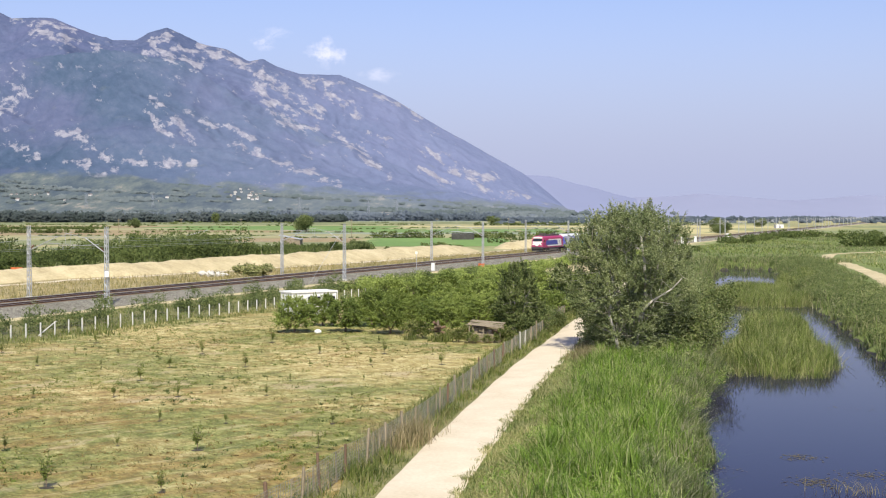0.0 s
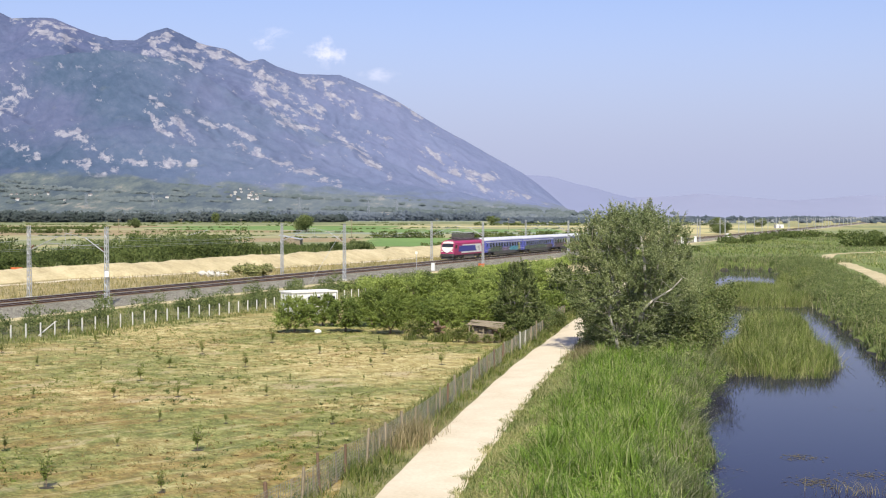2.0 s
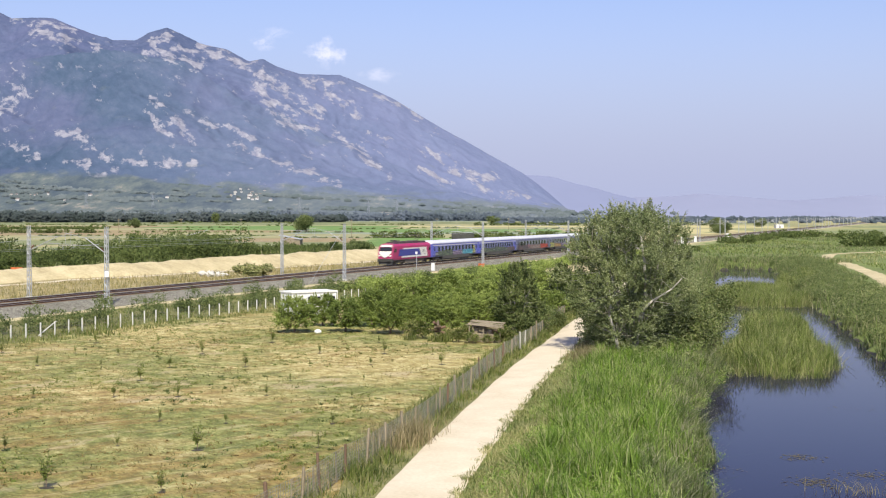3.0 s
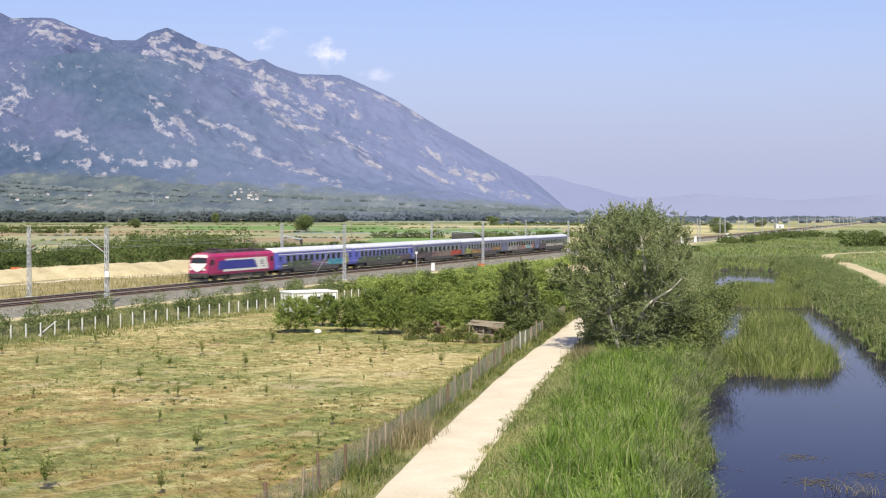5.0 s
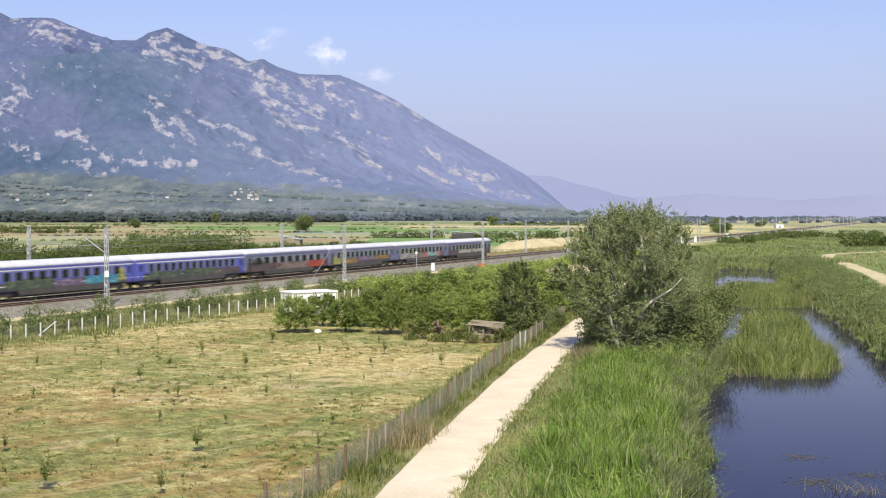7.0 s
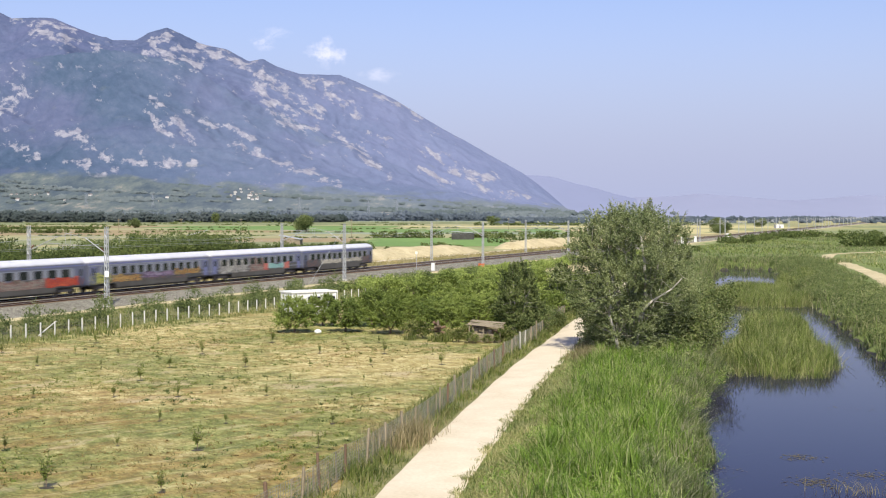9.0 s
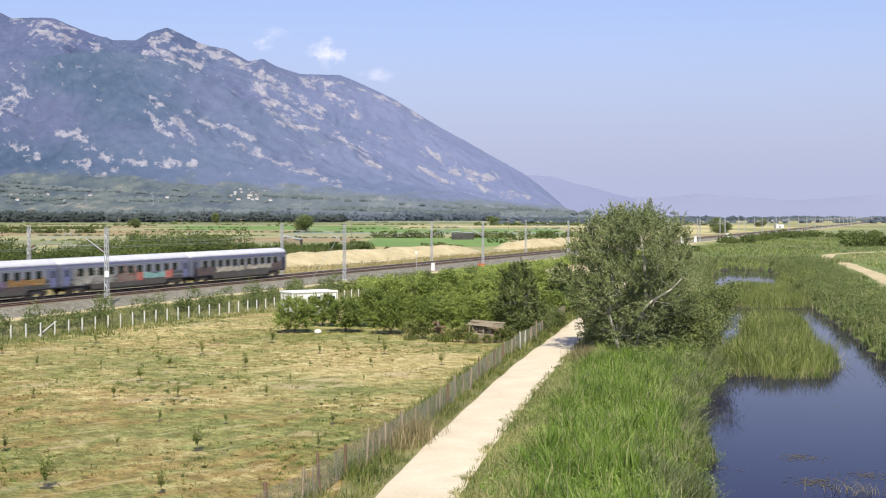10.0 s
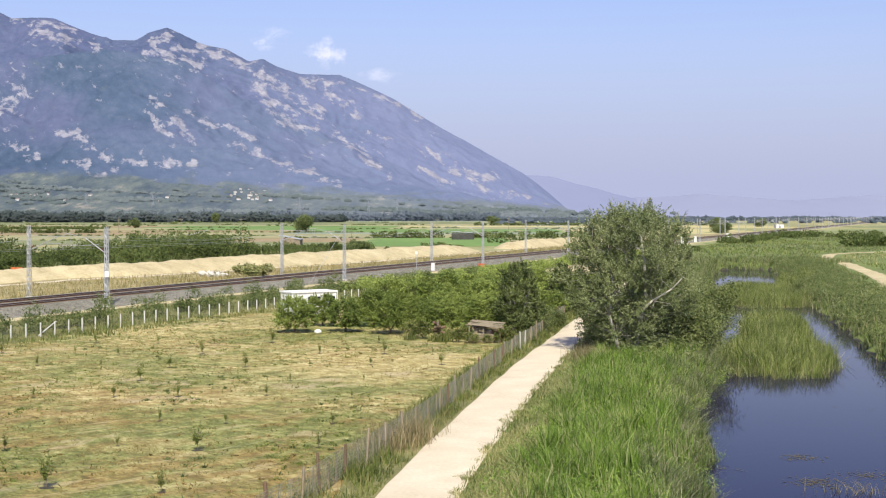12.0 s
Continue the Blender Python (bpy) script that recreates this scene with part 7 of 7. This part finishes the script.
def saplings():
    kinds = []
    for k in range(3):
        t = new("sapling")
        rng = random.Random(60 + k)
        ng = np.random.default_rng(60 + k)
        bm = rod(bmesh.new(), (0, 0, -0.1), (0.03, 0.02, 0.55), 0.022, 0.016, 6)
        cs = []
        for i in range(13):
            a, tall = rng.uniform(0, 6.28), rng.uniform(0.45, 1.35)
            wide = rng.uniform(0.08, 0.30)
            tip = (math.cos(a) * wide, math.sin(a) * wide, tall)
            rod(bm, (0.02, 0.01, 0.2 + 0.025 * i), tip, 0.009, 0.005, 4)
            u = ng.uniform(0.25, 1.05, (26, 1))
            cs.append(np.array((0.02, 0.01, 0.2 + 0.025 * i)) * (1 - u) + np.array(tip) * u + ng.normal(0, 0.05, (26, 3)))
        part("stem", bm, M_TWIG, t)
        crown = new("leaves", leaf_mesh("leaves", np.concatenate(cs), 0.07, L_TUFT, 60 + k))
        crown.parent = t
        # low dark disc added as the shadow at the stem's foot
        pad = bmesh.new()
        loft(pad, [[(math.cos(i * 0.5236) * r * (1 + 0.2 * math.sin(i * 2.3 + k)), math.sin(i * 0.5236) * r, z) for i in range(12)] for r, z in ((0.30, -0.06), (0.24, 0.03), (0.08, 0.05))])
        part("shadow_pad", pad, M_BED, t, "dark pad in place of the sapling's shadow")
        tagged(t, "young orchard sapling in the mown field", "sapling", "saplings in the field")
        kinds.append(t)
    rng = random.Random(77)
    i = 0
    for row in range(8):
        for col in range(11):
            y = 45.5 + row * 7.4 + rng.uniform(-0.9, 0.9)
            x = -2.4 - col * 4.4 - 0.05 * row + rng.uniform(-0.7, 0.7) + 0.03 * y
            s, n = line_axes(x, y)
            if n < -62 or x > float(road_mid(y)) - 4.6 or rng.random() < 0.08 or abs(x) > y * 0.42:
                continue
            m = pose(x, y, float(height(x, y)), 0, 0, rng.uniform(0, 360)) @ Matrix.Scale(rng.uniform(0.5, 1.0), 4)
            if i < 3:
                kinds[i].matrix_basis = m
            else:
                copy_thing(kinds[i % 3], m)
            i += 1


saplings()


def shed(name, x, y, w, d, h, turn, tilt, wall, roof, label):
    t = new(name)
    part("walls", box(bmesh.new(), -w / 2, w / 2, -d / 2, d / 2, -0.3, h, 0.05), wall, t)
    r = part("roof", box(bmesh.new(), -w / 2 - 0.3, w / 2 + 0.3, -d / 2 - 0.3, d / 2 + 0.3, 0, 0.15, 0.03), roof, t)
    r.matrix_basis = pose(0, 0, h + 0.02 + abs(math.sin(radians(tilt))) * w / 2, 0, tilt, 0)
    part("door", box(bmesh.new(), -0.6, 0.6, -d / 2 - 0.04, -d / 2 - 0.005, -0.2, min(2.0, h - 0.2), 0.01), P_DARK, t)
    t.matrix_basis = pose(x, y, float(height(x, y)), 0, 0, turn)
    return tagged(t, label, "shed")


M_TIN = surface("weathered_tin", (0.30, 0.31, 0.33), (0.52, 0.53, 0.55), 0.3, 3.0, 0.5, 0.3)
shed("farm_shed", -70.0, 365.0, 5.4, 4, 4.0, 10, -14, M_WOOD, M_TIN, "low tin-roofed shed in the scrub")
shed("farm_shed", -39.0, 330.0, 5.2, 3.5, 3.6, -5, 10, M_WOOD, M_TIN, "half-collapsed tin shed in the scrub")
shed("farm_shed", 8.0, 520.0, 9, 5, 2.6, 0, 4, P_DARK, M_TIN, "dark open farm shelter on the plain")
shed("white_building", 263.0, 1005.0, 6, 6, 2.8, 0, 3, M_WHITE, M_WHITE, "flat white building far along the railway")


def house(x, y, z, w, h, turn, wall, roof):
    t = new("village_house")
    part("walls", box(bmesh.new(), -w / 2, w / 2, -w * 0.4, w * 0.4, -12, h, 0.1), wall, t)
    part("roof", slab(bmesh.new(), [(-w * 0.56, h + 0.02), (w * 0.56, h + 0.02), (0, h + w * 0.22)], -w * 0.44, w * 0.44), roof, t, "red tiled roof")
    for k in (-0.25, 0.25):
        part("window", box(bmesh.new(), k * w - 0.8, k * w + 0.8, -w * 0.4 - 0.1, -w * 0.4 - 0.02, h * 0.4, h * 0.75), P_GLASS, t)
    t.matrix_basis = pose(x, y, z, 0, 0, turn)
    return tagged(t, "white village house with a tiled roof", "house", "houses of the hillside villages")


def village():
    rng = random.Random(21)
    # wall and tile colours are greyed to hold the distance haze
    wall = surface("hazy_whitewash", (0.5, 0.49, 0.48), (0.68, 0.66, 0.64), 0.02, 0.2, 0.9, 0, 0)
    tiles = surface("hazy_tiles", (0.2, 0.16, 0.16), (0.28, 0.21, 0.2), 0.02, 0.2, 0.9, 0, 0)
    for cb, cr, spread_b, spread_r, count in ((-0.152, 2965, 0.014, 45, 26), (-0.318, 2830, 0.02, 60, 12), (-0.26, 2800, 0.05, 80, 5), (-0.02, 2600, 0.05, 60, 6)):
        for _ in range(count):
            b, r = cb + rng.gauss(0, spread_b * 0.55), cr + rng.gauss(0, spread_r)
            z = float(fan_height(np.array(b), np.array(r)))
            w = rng.uniform(4, 8)
            house(b * r, r, z, w, rng.uniform(2.5, 4.2), rng.uniform(-30, 30), wall, tiles)


village()


def floating_weed():
    """Brown mats of weed on the water, lying just proud of it."""
    rng = random.Random(31)
    m = surface("floating_weed", (0.06, 0.05, 0.02), (0.14, 0.11, 0.05), 1.0, 8.0, 0.8)
    verts, faces = [], []
    for cx, cy, r, count in ((16.1, 57.6, 0.45, 130), (15.2, 52.2, 0.55, 200), (17.8, 53.6, 0.6, 120), (12.2, 54.8, 0.4, 20), (23.4, 72.0, 0.8, 20)):
        for _ in range(count):
            x, y, s = cx + rng.gauss(0, r), cy + rng.gauss(0, r * 0.9), rng.uniform(0.015, 0.05)
            b = len(verts)
            verts += [(x + math.cos(k * 1.047) * s * rng.uniform(0.6, 1.3) * 1.6, y + math.sin(k * 1.047) * s * rng.uniform(0.6, 1.3), -1.19 + 0.006 * rng.random()) for k in range(6)]
            faces.append(tuple(range(b, b + 6)))
    tagged(new("floating_weed", mesh_of("floating_weed", verts, faces, (m,))), "brown mats of weed floating on the river", "weed", kind="stuff")


floating_weed()


# ------------------------------------------------------------ odds and ends
def feed_sack():
    bm = bmesh.new()
    bmesh.ops.create_icosphere(bm, subdivisions=3, radius=0.3)
    for v in bm.verts:
        v.co = Vector((v.co.x * 1.25, v.co.y * 0.9, max(v.co.z, -0.2) * 0.85 + 0.17 + 0.03 * noise.noise(v.co * 6)))
    me = bpy.data.meshes.new("feed_sack")
    bm.to_mesh(me)
    bm.free()
    me.materials.append(M_WHITE)
    ob = new("feed_sack", me)
    ob.matrix_basis = pose(-10.3, 105.4, float(height(-10.3, 105.4))) @ Matrix.Scale(0.8, 4)
    tagged(ob, "white plastic sack lying under an orchard tree", "sack")


feed_sack()


def rubble_heap():
    rng = random.Random(14)
    heap = new("rubble_heap")
    for i in range(16):
        bm = bmesh.new()
        bmesh.ops.create_icosphere(bm, subdivisions=1, radius=1.0)
        for v in bm.verts:
            v.co *= rng.uniform(0.75, 1.15)
        lump = part("lump", bm, M_CONCRETE, heap)
        k = rng.uniform(0.3, 0.6)
        lump.matrix_basis = pose(rng.gauss(0, 1.6), rng.gauss(0, 0.8), rng.uniform(0.1, 0.6), rng.uniform(0, 90), rng.uniform(0, 90), 0) @ Matrix.Diagonal((k * 1.3, k, k * 0.7, 1))
    heap.matrix_basis = pose(-36.3, 204.5, float(height(-36.3, 204.5)), 0, 0, 20)
    tagged(heap, "pale broken concrete heaped beside the gravel lane", "rubble")


rubble_heap()
M_ORANGE = surface("faded_orange_plastic", (0.45, 0.10, 0.03), (0.6, 0.17, 0.06), 1.0, 6.0, 0.6)


def barrier(x, y, z, w):
    b = new("barrier")
    for k in (0.35, 0.75):
        part("rail", box(bmesh.new(), -w / 2, w / 2, -0.04, 0.04, k, k + 0.28, 0.02), M_ORANGE, b)
    for sx in (-w / 2 + 0.1, w / 2 - 0.1):
        part("leg", box(bmesh.new(), sx - 0.05, sx + 0.05, -0.25, 0.25, 0, 1.05, 0.015), M_ORANGE, b)
    b.matrix_basis = pose(x, y, z, 0, 0, -20)
    tagged(b, "faded orange plastic barrier beside the works", "barrier", "orange barriers")


barrier(-66.5, 200.0, 0.6, 2.0)
barrier(6.8, 227.0, 0.2, 1.1)


def poles():
    pole = new("utility_pole")
    part("shaft", rod(bmesh.new(), (0, 0, -0.3), (0, 0, 8.0), 0.15, 0.1, 8), M_WOOD, pole)
    part("crossarm", box(bmesh.new(), -0.9, 0.9, -0.06, 0.06, 7.3, 7.45, 0.01), M_WOOD, pole)
    for x in (-0.8, 0.0, 0.8):
        part("insulator", rod(bmesh.new(), (x, 0, 7.45), (x, 0, 7.62), 0.05, 0.04, 6), M_WHITE, pole)
    tagged(pole, "weathered wooden utility pole in the fields", "pole", "utility poles")
    spots = [(-182, 720), (-150, 735), (-118, 750), (-86, 765), (-40, 560), (-4, 850), (45, 880)]
    pole.matrix_basis = pose(*spots[0], 0, 0, 0, 10)
    for x, y in spots[1:]:
        copy_thing(pole, pose(x, y, 0, 0, 0, 10))
    # steel tinted blue grey, with the haze put into its colour
    hazy = surface("hazy_steel", (0.16, 0.18, 0.22), (0.22, 0.24, 0.29), 0.1, 1.0, 0.8, 0, 0)
    tower = new("power_pylon")
    bm = bmesh.new()
    for sx in (-1, 1):
        for sy in (-1, 1):
            rod(bm, (sx * 3.2, sy * 3.2, -6), (sx * 0.6, sy * 0.6, 30), 0.28, 0.18, 4)
    part("legs", bm, hazy, tower)
    bm = bmesh.new()
    for k in range(8):
        z0, z1 = k * 3.6, k * 3.6 + 3.6
        w0, w1 = 2.75 - 0.072 * z0, 2.75 - 0.072 * z1
        for sgn in (-1, 1):
            rod(bm, (-w0 * sgn, -w0, z0), (w1 * sgn, -w1, z1), 0.14, None, 3)
            rod(bm, (-w0, -w0 * sgn, z0), (-w1, w1 * sgn, z1), 0.14, None, 3)
    part("lattice", bm, hazy, tower)
    for z, w in ((22, 6.5), (26, 5.5), (30, 4.0)):
        part("crossarm", rod(bmesh.new(), (-w, 0, z), (w, 0, z), 0.3, None, 4), hazy, tower)
    tagged(tower, "grey lattice power pylon below the mountain", "pylon", "power pylons")
    for i, (b, r) in enumerate(((-0.278, 2720), (-0.226, 2740), (-0.112, 2730), (-0.058, 2700), (-0.036, 2690))):
        m = pose(b * r, r, float(fan_height(np.array(b), np.array(r))), 0, 0, 15)
        if i:
            copy_thing(tower, m)
        else:
            tower.matrix_basis = m


poles()


# ------------------------------------------------------------ what moves: the train, along the far track at 30 m/s
def motions():
    turn = -90 - math.degrees(LINE)
    for k, thing in enumerate(train):
        rows = []
        for t in (0.0, 3.0, 6.0, 9.0, 12.0):
            tail = 469.0 - 30.29 * t - (1.3 if t > 11 else 0.2 if t > 8 else 0.0)
            mid = tail - COACH_PITCH * (len(train) - 1 - k + 0.5) if k else tail - COACH_PITCH * (len(train) - 1) - 9.6
            rows.append((t, Matrix.Translation(at_line(mid, FAR_TRACK, RAIL_TOP)) @ pose(0, 0, 0, 0, 0, turn)))
        walk(thing, rows)


motions()
